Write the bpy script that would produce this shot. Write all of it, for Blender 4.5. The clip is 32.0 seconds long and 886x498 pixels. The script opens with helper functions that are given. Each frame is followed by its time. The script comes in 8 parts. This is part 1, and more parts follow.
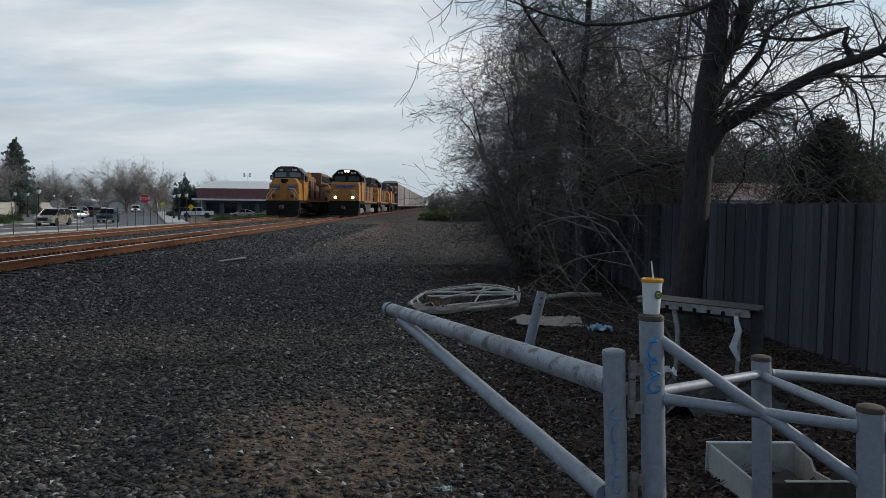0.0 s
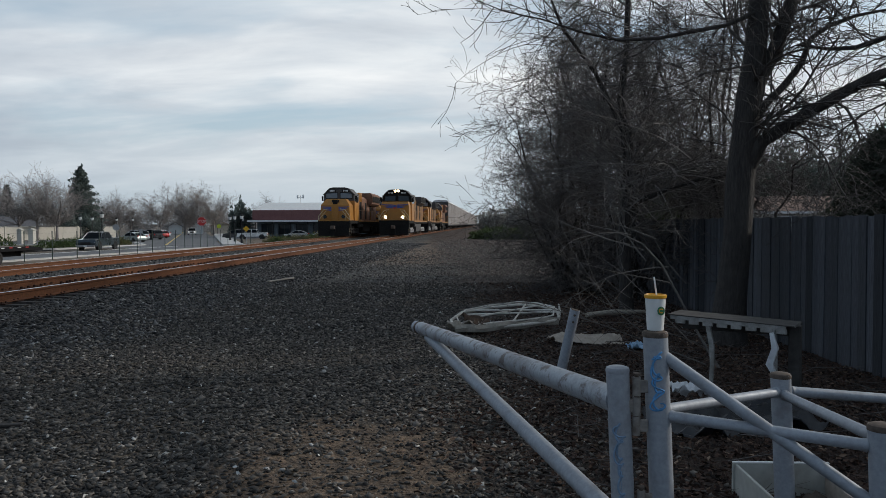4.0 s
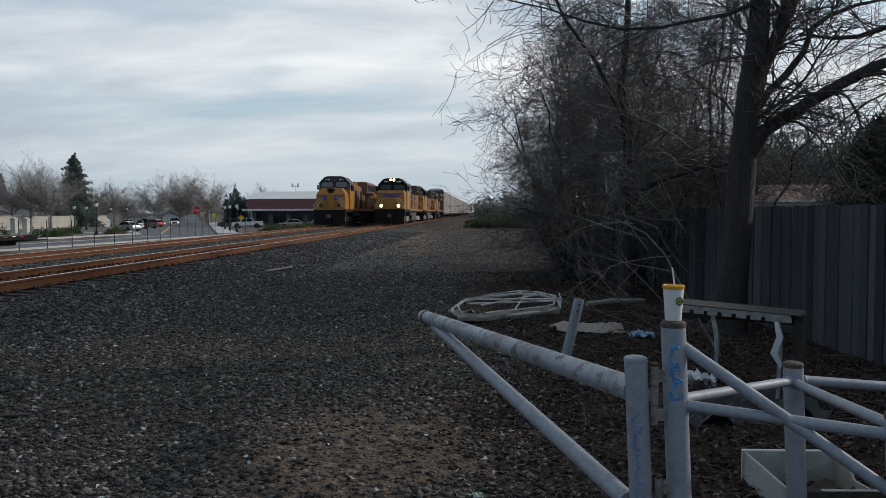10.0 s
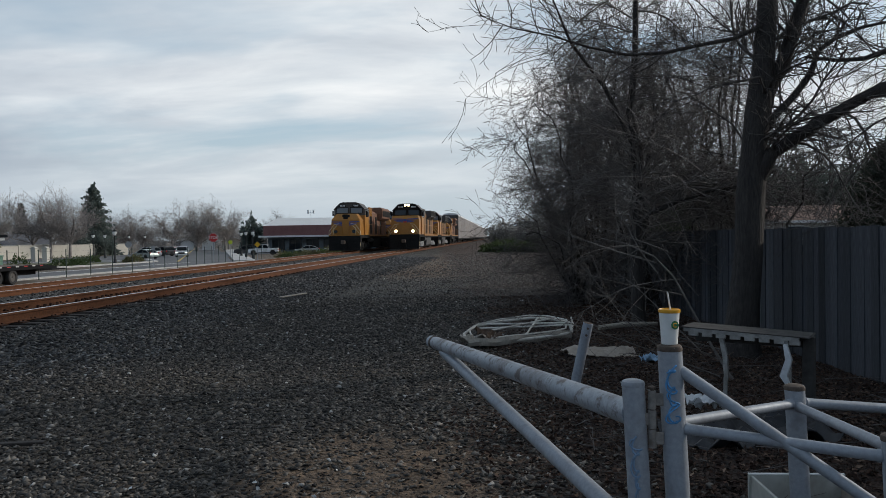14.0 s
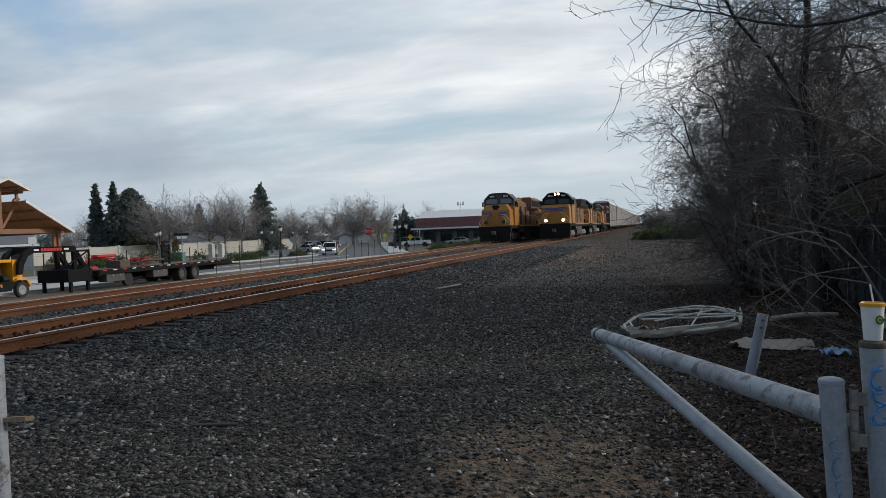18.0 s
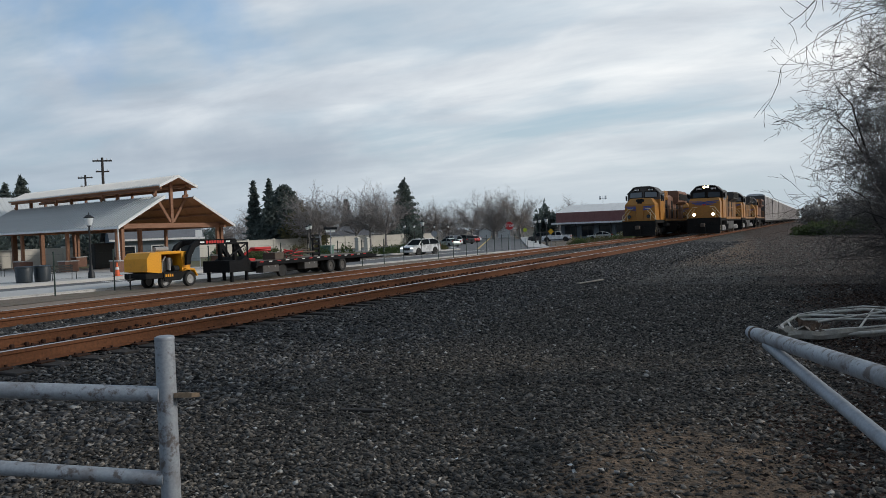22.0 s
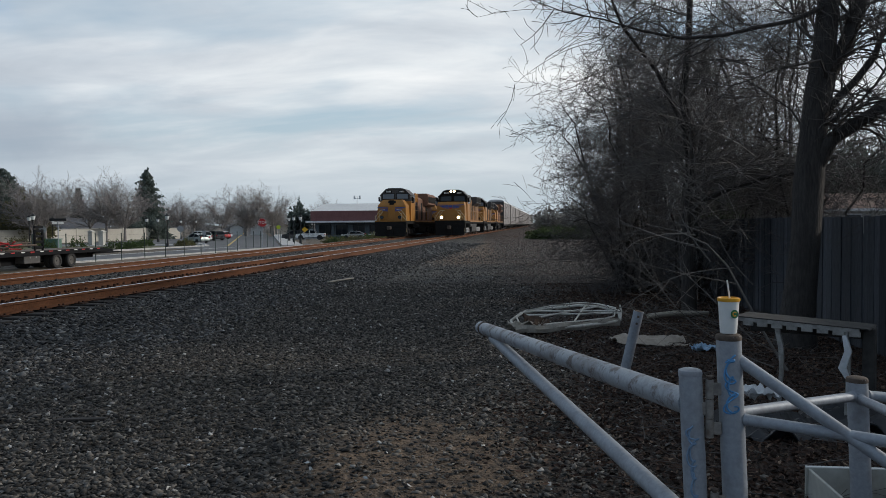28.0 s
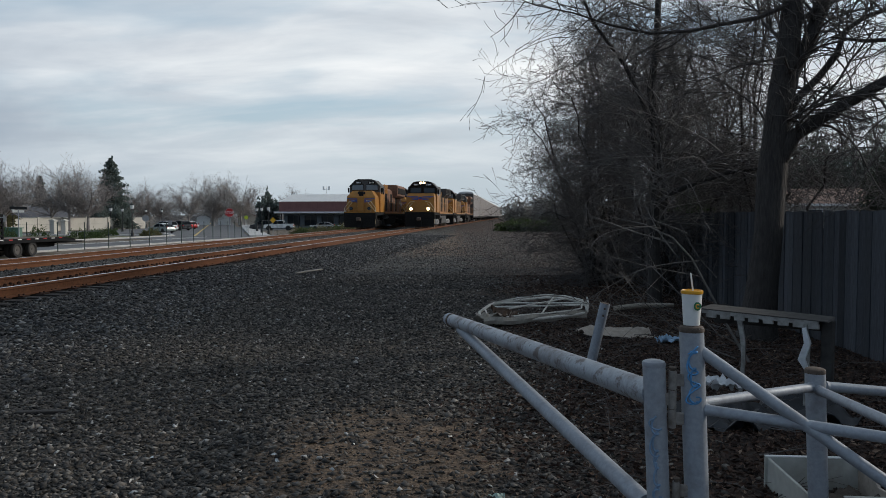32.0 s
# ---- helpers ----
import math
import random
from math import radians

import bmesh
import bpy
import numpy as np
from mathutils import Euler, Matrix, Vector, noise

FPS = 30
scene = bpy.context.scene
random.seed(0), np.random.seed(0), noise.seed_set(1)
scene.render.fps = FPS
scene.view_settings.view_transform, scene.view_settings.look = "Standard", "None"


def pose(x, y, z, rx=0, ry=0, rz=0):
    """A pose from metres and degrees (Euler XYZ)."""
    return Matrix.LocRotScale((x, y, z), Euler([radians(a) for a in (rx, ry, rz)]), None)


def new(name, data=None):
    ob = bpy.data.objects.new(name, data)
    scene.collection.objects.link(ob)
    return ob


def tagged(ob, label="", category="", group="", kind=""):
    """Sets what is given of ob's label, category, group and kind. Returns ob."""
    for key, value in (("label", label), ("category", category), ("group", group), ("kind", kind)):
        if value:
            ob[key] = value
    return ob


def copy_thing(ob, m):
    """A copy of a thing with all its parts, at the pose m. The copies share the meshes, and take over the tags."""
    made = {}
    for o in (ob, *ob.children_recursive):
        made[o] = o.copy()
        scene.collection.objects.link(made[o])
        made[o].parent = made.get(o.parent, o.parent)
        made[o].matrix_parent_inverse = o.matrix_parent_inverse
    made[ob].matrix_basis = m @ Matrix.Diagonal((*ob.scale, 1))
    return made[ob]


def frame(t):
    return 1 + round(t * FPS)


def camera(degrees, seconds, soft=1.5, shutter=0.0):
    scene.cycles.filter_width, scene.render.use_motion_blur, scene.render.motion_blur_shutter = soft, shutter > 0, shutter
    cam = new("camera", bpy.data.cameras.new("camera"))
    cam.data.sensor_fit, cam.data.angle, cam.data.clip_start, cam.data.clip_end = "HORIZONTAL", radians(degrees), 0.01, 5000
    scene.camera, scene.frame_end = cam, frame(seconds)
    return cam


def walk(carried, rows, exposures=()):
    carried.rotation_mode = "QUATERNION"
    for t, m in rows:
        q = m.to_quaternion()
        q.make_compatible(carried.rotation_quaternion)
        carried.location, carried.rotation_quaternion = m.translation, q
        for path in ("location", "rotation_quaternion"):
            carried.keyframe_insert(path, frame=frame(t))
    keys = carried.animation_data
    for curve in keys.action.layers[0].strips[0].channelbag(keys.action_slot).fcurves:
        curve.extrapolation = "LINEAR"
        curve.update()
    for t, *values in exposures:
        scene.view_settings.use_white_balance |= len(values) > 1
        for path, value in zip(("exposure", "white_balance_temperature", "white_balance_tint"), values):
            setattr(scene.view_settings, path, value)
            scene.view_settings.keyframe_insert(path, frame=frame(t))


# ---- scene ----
cam = camera(61.30, 32.0, soft=0.85)


def eye(x, y, z, turn, tilt, lean):
    """A camera pose: turned left from +y, tilted up, leaning left, in degrees."""
    return pose(x, y, z, 90, 0, turn) @ pose(0, 0, 0, tilt) @ pose(0, 0, 0, 0, 0, lean)


walk(cam, [
    (0.0, eye(-0.081, 0.073, 1.581, -0.492, -3.322, 0.715)),
    (0.5, eye(-0.077, 0.080, 1.584, -0.327, -3.371, 0.204)),
    (1.0, eye(-0.078, 0.087, 1.581, 0.457, -3.111, -0.214)),
    (1.5, eye(-0.076, 0.071, 1.584, 1.494, -2.787, -0.395)),
    (2.0, eye(-0.069, 0.076, 1.582, 1.940, -2.693, -0.413)),
    (2.5, eye(-0.070, 0.058, 1.584, 1.968, -2.569, -0.319)),
    (4.5, eye(0.153, 0.045, 1.579, 3.788, -1.848, -0.106)),
    (5.0, eye(0.088, 0.057, 1.569, 2.673, -3.195, 0.998)),
    (5.5, eye(-0.002, 0.088, 1.582, 2.185, -3.288, -0.209)),
    (6.0, eye(0.032, 0.054, 1.578, 2.609, -2.913, -1.007)),
    (6.5, eye(0.042, 0.036, 1.581, 2.639, -3.013, -0.928)),
    (7.0, eye(0.029, 0.040, 1.578, 2.382, -3.553, -0.725)),
    (7.5, eye(0.014, 0.030, 1.581, 1.601, -3.991, -0.091)),
    (8.0, eye(0.003, 0.029, 1.583, 1.473, -4.175, -0.024)),
    (8.5, eye(0.010, 0.037, 1.585, 1.790, -3.790, 0.085)),
    (9.0, eye(0.018, 0.044, 1.585, 3.061, -3.461, -0.344)),
    (9.5, eye(0.020, 0.034, 1.586, 3.459, -3.133, -0.358)),
    (10.0, eye(0.023, 0.029, 1.592, 3.101, -2.797, -0.195)),
    (10.5, eye(0.023, 0.033, 1.588, 3.009, -2.630, -0.237)),
    (11.0, eye(0.021, 0.019, 1.588, 2.480, -2.453, -0.041)),
    (11.5, eye(0.023, 0.025, 1.587, 2.430, -2.280, 0.056)),
    (12.0, eye(0.011, 0.041, 1.586, 3.133, -2.075, 0.086)),
    (12.5, eye(-0.000, 0.039, 1.585, 3.260, -1.932, -0.285)),
    (13.0, eye(0.008, 0.029, 1.596, 1.903, -1.679, -0.640)),
    (13.5, eye(0.108, 0.001, 1.601, 3.277, -1.287, -0.498)),
    (15.5, eye(0.026, -0.074, 1.606, 5.141, -0.333, -1.119)),
    (16.0, eye(0.045, -0.026, 1.605, 5.459, -0.999, -0.900)),
    (16.5, eye(0.048, -0.049, 1.614, 7.526, -1.354, -1.329)),
    (17.0, eye(0.027, -0.064, 1.622, 9.632, -1.666, -1.752)),
    (17.5, eye(0.007, -0.085, 1.628, 12.134, -1.490, -2.049)),
    (18.0, eye(-0.006, -0.084, 1.629, 15.687, -1.374, -2.192)),
    (18.5, eye(-0.014, -0.081, 1.629, 18.907, -1.156, -2.343)),
    (19.0, eye(-0.023, -0.076, 1.626, 21.044, -0.966, -2.306)),
    (19.5, eye(-0.025, -0.085, 1.621, 22.622, -0.767, -2.094)),
    (20.0, eye(-0.026, -0.076, 1.612, 24.837, -0.547, -2.036)),
    (20.5, eye(-0.036, -0.073, 1.609, 25.423, -0.946, -1.881)),
    (21.0, eye(-0.042, -0.072, 1.605, 26.247, -1.151, -1.919)),
    (21.5, eye(-0.043, -0.064, 1.606, 26.530, -1.296, -2.094)),
    (22.0, eye(-0.030, -0.060, 1.608, 26.387, -1.390, -2.047)),
    (22.5, eye(-0.022, -0.049, 1.604, 25.475, -1.511, -1.813)),
    (23.0, eye(0.002, -0.043, 1.608, 22.409, -1.405, -1.570)),
    (23.5, eye(0.023, -0.040, 1.602, 17.587, -1.407, -1.422)),
    (24.0, eye(0.033, -0.053, 1.603, 13.902, -1.418, -1.097)),
    (24.5, eye(0.048, -0.034, 1.600, 10.991, -1.293, -0.684)),
    (25.0, eye(0.047, -0.049, 1.605, 9.323, -1.415, -0.428)),
    (25.5, eye(0.052, -0.048, 1.598, 9.062, -1.566, -0.299)),
    (26.0, eye(0.058, -0.051, 1.600, 8.504, -1.677, -0.345)),
    (26.5, eye(0.056, -0.057, 1.606, 8.158, -1.724, -0.377)),
    (28.5, eye(0.054, -0.036, 1.600, 7.653, -1.996, -0.419)),
    (29.0, eye(0.051, -0.043, 1.602, 7.523, -2.072, -0.295)),
    (29.5, eye(0.051, -0.042, 1.599, 7.180, -2.145, -0.090)),
    (30.0, eye(0.054, -0.035, 1.600, 7.051, -2.261, -0.023)),
    (30.5, eye(0.058, -0.029, 1.598, 6.543, -2.403, -0.070)),
    (31.0, eye(0.059, -0.029, 1.601, 5.706, -2.488, -0.025)),
    (31.5, eye(0.060, -0.032, 1.598, 5.612, -2.519, 0.046)),
    (32.0, eye(0.062, -0.037, 1.600, 5.389, -2.561, 0.000)),
], exposures=[(0.0, 0.1), (13.5, 0.1), (16.0, 0.1), (19.0, 0.12), (22.5, 0.12), (25.0, 0.1), (28.0, 0.1), (32.0, 0.1)])

# ---------- sky and sun ----------
SUN_TURN, SUN_RISE = -68.0, 22.0  # the sun stands to the right beyond the trees, behind thin cloud


def make_sky():
    w = bpy.data.worlds.new("overcast_sky")
    scene.world = w
    w.use_nodes = True
    nt = w.node_tree
    bg = nt.nodes["Background"]
    sky = nt.nodes.new("ShaderNodeTexSky")
    sky.sky_type, sky.sun_disc = "NISHITA", False
    sky.sun_elevation, sky.sun_rotation = radians(SUN_RISE), radians(-SUN_TURN)
    tc = nt.nodes.new("ShaderNodeTexCoord")
    sep = nt.nodes.new("ShaderNodeSeparateXYZ")
    nt.links.new(tc.outputs["Generated"], sep.inputs["Vector"])
    # cloud sheet: the view ray met with a flat layer
    flat = nt.nodes.new("ShaderNodeMath")
    flat.operation, flat.inputs[1].default_value = "ADD", 0.16
    nt.links.new(sep.outputs["Z"], flat.inputs[0])
    div = nt.nodes.new("ShaderNodeVectorMath")
    div.operation = "DIVIDE"
    comb = nt.nodes.new("ShaderNodeCombineXYZ")
    for a in "XYZ":
        nt.links.new(flat.outputs[0], comb.inputs[a])
    nt.links.new(tc.outputs["Generated"], div.inputs[0])
    nt.links.new(comb.outputs[0], div.inputs[1])
    turn = nt.nodes.new("ShaderNodeMapping")
    turn.inputs["Rotation"].default_value = (0, 0, radians(-18))
    turn.inputs["Scale"].default_value = (0.7, 1.3, 0.0)
    nt.links.new(div.outputs[0], turn.inputs["Vector"])

    def layer(scale, detail, stops, shift):
        n = nt.nodes.new("ShaderNodeTexNoise")
        n.inputs["Scale"].default_value, n.inputs["Detail"].default_value, n.inputs["Roughness"].default_value = scale, detail, 0.55
        n.inputs["Distortion"].default_value = 0.35
        m = nt.nodes.new("ShaderNodeMapping")
        m.inputs["Location"].default_value = (shift, shift * 0.7, 0)
        nt.links.new(turn.outputs[0], m.inputs["Vector"])
        nt.links.new(m.outputs[0], n.inputs["Vector"])
        r = nt.nodes.new("ShaderNodeValToRGB")
        while len(r.color_ramp.elements) < len(stops):
            r.color_ramp.elements.new(0.5)
        for e, (p, c) in zip(r.color_ramp.elements, stops):
            e.position, e.color = p, (*c, 1)
        nt.links.new(n.outputs["Fac"], r.inputs["Fac"])
        return r.outputs["Color"]

    def mix(fac, a, b, mode="MIX"):
        n = nt.nodes.new("ShaderNodeMix")
        n.data_type, n.blend_type = "RGBA", mode
        for v, s in ((fac, n.inputs["Factor"]), (a, n.inputs["A"]), (b, n.inputs["B"])):
            if isinstance(v, (int, float)):
                s.default_value = v
            elif isinstance(v, tuple):
                s.default_value = (*v, 1)
            else:
                nt.links.new(v, s)
        return n.outputs["Result"]

    blue = mix(1.0, sky.outputs["Color"], (0.1, 0.1, 0.1), "MULTIPLY")
    blue = mix(0.6, blue, (0.49, 0.63, 0.75))
    tone = layer(1.7, 7, [(0.28, (0.50, 0.535, 0.59)), (0.46, (0.65, 0.685, 0.735)), (0.60, (0.80, 0.825, 0.855)), (0.75, (0.95, 0.955, 0.965))], 3.1)
    cover = layer(0.9, 5, [(0.34, (0, 0, 0)), (0.52, (0.8,) * 3), (0.7, (1, 1, 1))], 7.7)
    clouds = mix(cover, blue, tone)
    # haze low over the ground
    low = nt.nodes.new("ShaderNodeMapRange")
    low.inputs["From Min"].default_value, low.inputs["From Max"].default_value = 0.0, 0.16
    low.inputs["To Min"].default_value, low.inputs["To Max"].default_value = 1.0, 0.0
    nt.links.new(sep.outputs["Z"], low.inputs["Value"])
    # the cloud thins out overhead to a deeper blue
    high = nt.nodes.new("ShaderNodeMapRange")
    high.inputs["From Min"].default_value, high.inputs["From Max"].default_value = 0.30, 0.62
    high.inputs["To Min"].default_value, high.inputs["To Max"].default_value = 0.0, 0.85
    nt.links.new(sep.outputs["Z"], high.inputs["Value"])
    clouds = mix(high.outputs["Result"], clouds, (0.32, 0.37, 0.43))
    out = mix(low.outputs["Result"], clouds, (0.47, 0.545, 0.615))
    # a dull cloud bank low over the shelter, and a clear blue gap above it

    def place(d, sx, sz, lo, hi, tint, amount, out):
        off = nt.nodes.new("ShaderNodeVectorMath")
        off.operation, off.inputs[1].default_value = "SUBTRACT", d
        nt.links.new(tc.outputs["Generated"], off.inputs[0])
        sc = nt.nodes.new("ShaderNodeVectorMath")
        sc.operation, sc.inputs[1].default_value = "MULTIPLY", (1 / sx, 1 / sx, 1 / sz)
        nt.links.new(off.outputs[0], sc.inputs[0])
        ln = nt.nodes.new("ShaderNodeVectorMath")
        ln.operation = "LENGTH"
        nt.links.new(sc.outputs[0], ln.inputs[0])
        n = nt.nodes.new("ShaderNodeTexNoise")
        n.inputs["Scale"].default_value, n.inputs["Detail"].default_value = 9.0, 6.0
        nt.links.new(tc.outputs["Generated"], n.inputs["Vector"])
        add = nt.nodes.new("ShaderNodeMath")
        add.operation, add.inputs[2].default_value = "MULTIPLY_ADD", -0.9
        add.inputs[1].default_value = 1.8
        nt.links.new(n.outputs["Fac"], add.inputs[0])
        both = nt.nodes.new("ShaderNodeMath")
        nt.links.new(add.outputs[0], both.inputs[0])
        nt.links.new(ln.outputs["Value"], both.inputs[1])
        r = nt.nodes.new("ShaderNodeMapRange")
        r.interpolation_type = "SMOOTHSTEP"
        r.inputs["From Min"].default_value, r.inputs["From Max"].default_value = lo, hi
        r.inputs["To Min"].default_value, r.inputs["To Max"].default_value = amount, 0.0
        nt.links.new(both.outputs[0], r.inputs["Value"])
        return mix(r.outputs["Result"], out, tint)

    out = place((-0.634, 0.767, 0.108), 0.15, 0.04, 0.2, 1.3, (0.36, 0.42, 0.50), 0.75, out)
    out = place((-0.75, 0.57, 0.37), 0.26, 0.13, 0.25, 1.35, (0.24, 0.44, 0.70), 0.9, out)
    # brighter towards the veiled sun, bluer away from it
    side = nt.nodes.new("ShaderNodeMapRange")
    side.inputs["From Min"].default_value, side.inputs["From Max"].default_value = -0.7, 0.6
    ahead = nt.nodes.new("ShaderNodeVectorMath")
    ahead.operation, ahead.inputs[1].default_value = "DOT_PRODUCT", (0.574, 0.819, 0.0)
    nt.links.new(tc.outputs["Generated"], ahead.inputs[0])
    nt.links.new(ahead.outputs["Value"], side.inputs["Value"])
    out = mix(1.0, out, mix(side.outputs["Result"], (0.44, 0.53, 0.64), (1.0, 1.0, 0.985)), "MULTIPLY")
    nt.links.new(out, bg.inputs["Color"])
    bg.inputs["Strength"].default_value = 1.0


make_sky()
sun = new("sun", bpy.data.lights.new("sun", "SUN"))
sun.data.energy, sun.data.angle, sun.data.color = 1.6, radians(5), (1.0, 0.94, 0.86)
sun.matrix_basis = pose(0, 0, 30, 90 - SUN_RISE, 0, SUN_TURN + 180) @ pose(0, 0, 0, 0, 0, 0)

# ---------- materials ----------
def nodes_of(name):
    m = bpy.data.materials.new(name)
    m.use_nodes = True
    nt = m.node_tree
    return m, nt, nt.nodes["Principled BSDF"]


def link(nt, a, b):
    nt.links.new(a, b)


def coords(nt, stretch=(1, 1, 1), space="Object"):
    tc, mp = nt.nodes.new("ShaderNodeTexCoord"), nt.nodes.new("ShaderNodeMapping")
    mp.inputs["Scale"].default_value = stretch
    link(nt, tc.outputs[space], mp.inputs["Vector"])
    return mp.outputs["Vector"]


def noise_of(nt, vec, scale, detail=4, rough=0.6):
    n = nt.nodes.new("ShaderNodeTexNoise")
    n.inputs["Scale"].default_value, n.inputs["Detail"].default_value, n.inputs["Roughness"].default_value = scale, detail, rough
    link(nt, vec, n.inputs["Vector"])
    return n.outputs["Fac"]


def ramp_of(nt, fac, stops):
    r = nt.nodes.new("ShaderNodeValToRGB")
    els = r.color_ramp.elements
    while len(els) < len(stops):
        els.new(0.5)
    for e, (p, c) in zip(els, stops):
        e.position, e.color = p, (*c, 1)
    link(nt, fac, r.inputs["Fac"])
    return r.outputs["Color"]


def mixed(nt, fac, a, b, mode="MIX"):
    n = nt.nodes.new("ShaderNodeMix")
    n.data_type, n.blend_type = "RGBA", mode
    for value, socket in ((fac, n.inputs["Factor"]), (a, n.inputs["A"]), (b, n.inputs["B"])):
        if isinstance(value, (int, float)):
            socket.default_value = value
        elif isinstance(value, tuple):
            socket.default_value = (*value, 1)
        else:
            link(nt, value, socket)
    return n.outputs["Result"]


def bumped(nt, bsdf, height, strength, dist):
    b = nt.nodes.new("ShaderNodeBump")
    b.inputs["Strength"].default_value, b.inputs["Distance"].default_value = strength, dist
    link(nt, height, b.inputs["Height"])
    link(nt, b.outputs["Normal"], bsdf.inputs["Normal"])


def shade(c, k):
    return tuple(max(0.0, min(1.0, v * k)) for v in c)


def surface(name, base, rough=0.6, metal=0.0, grain=40.0, stain=2.5, spread=0.25, dirt=None, dirt_amount=0.35, bump=0.15, stretch=(1, 1, 1), vary=0.0, coat=0.0, dist=0.004, gloss=0.5):
    """A worn surface: fine grain and large stains of a base colour, dirt in patches, fine relief."""
    m, nt, b = nodes_of(name)
    vec = coords(nt, stretch)
    fine, large = noise_of(nt, vec, grain, 5), noise_of(nt, vec, stain, 4)
    col = ramp_of(nt, fine, [(0.3, shade(base, 1 - spread)), (0.7, shade(base, 1 + spread))])
    if dirt is None:
        dirt = shade(base, 0.55)
    mask = ramp_of(nt, large, [(0.5, (0, 0, 0)), (0.72, (dirt_amount,) * 3)])
    col = mixed(nt, mask, col, dirt)
    if vary > 0:
        oi = nt.nodes.new("ShaderNodeObjectInfo")
        val = ramp_of(nt, oi.outputs["Random"], [(0, (1 - vary,) * 3), (1, (1 + vary * 0.6,) * 3)])
        col = mixed(nt, 1.0, col, val, "MULTIPLY")
    link(nt, col, b.inputs["Base Color"])
    b.inputs["Roughness"].default_value, b.inputs["Metallic"].default_value = rough, metal
    b.inputs["Coat Weight"].default_value = coat
    b.inputs["Specular IOR Level"].default_value = gloss
    r = ramp_of(nt, large, [(0.3, (max(0.02, rough - 0.1),) * 3), (0.8, (min(1, rough + 0.15),) * 3)])
    link(nt, r, b.inputs["Roughness"])
    if bump > 0:
        bumped(nt, b, fine, bump, dist)
    return m


def thin_leaf(m, amount=0.58):
    """Lets part of the light pass through thin leaves."""
    nt = m.node_tree
    b, out = nt.nodes["Principled BSDF"], nt.nodes["Material Output"]
    tr, mx = nt.nodes.new("ShaderNodeBsdfTranslucent"), nt.nodes.new("ShaderNodeMixShader")
    link(nt, b.inputs["Base Color"].links[0].from_socket, tr.inputs["Color"])
    mx.inputs[0].default_value = amount
    link(nt, b.outputs[0], mx.inputs[1])
    link(nt, tr.outputs[0], mx.inputs[2])
    link(nt, mx.outputs[0], out.inputs["Surface"])
    return m


def glow(name, color, strength):
    m, nt, b = nodes_of(name)
    b.inputs["Base Color"].default_value = (*color, 1)
    b.inputs["Emission Color"].default_value, b.inputs["Emission Strength"].default_value = (*color, 1), strength
    return m


def glassy(name, color=(0.02, 0.025, 0.03), rough=0.06):
    """A dark glossy pane with the room behind it unlit."""
    m, nt, b = nodes_of(name)
    b.inputs["Base Color"].default_value = (*color, 1)
    b.inputs["Roughness"].default_value = rough
    b.inputs["IOR"].default_value = 1.5
    return m

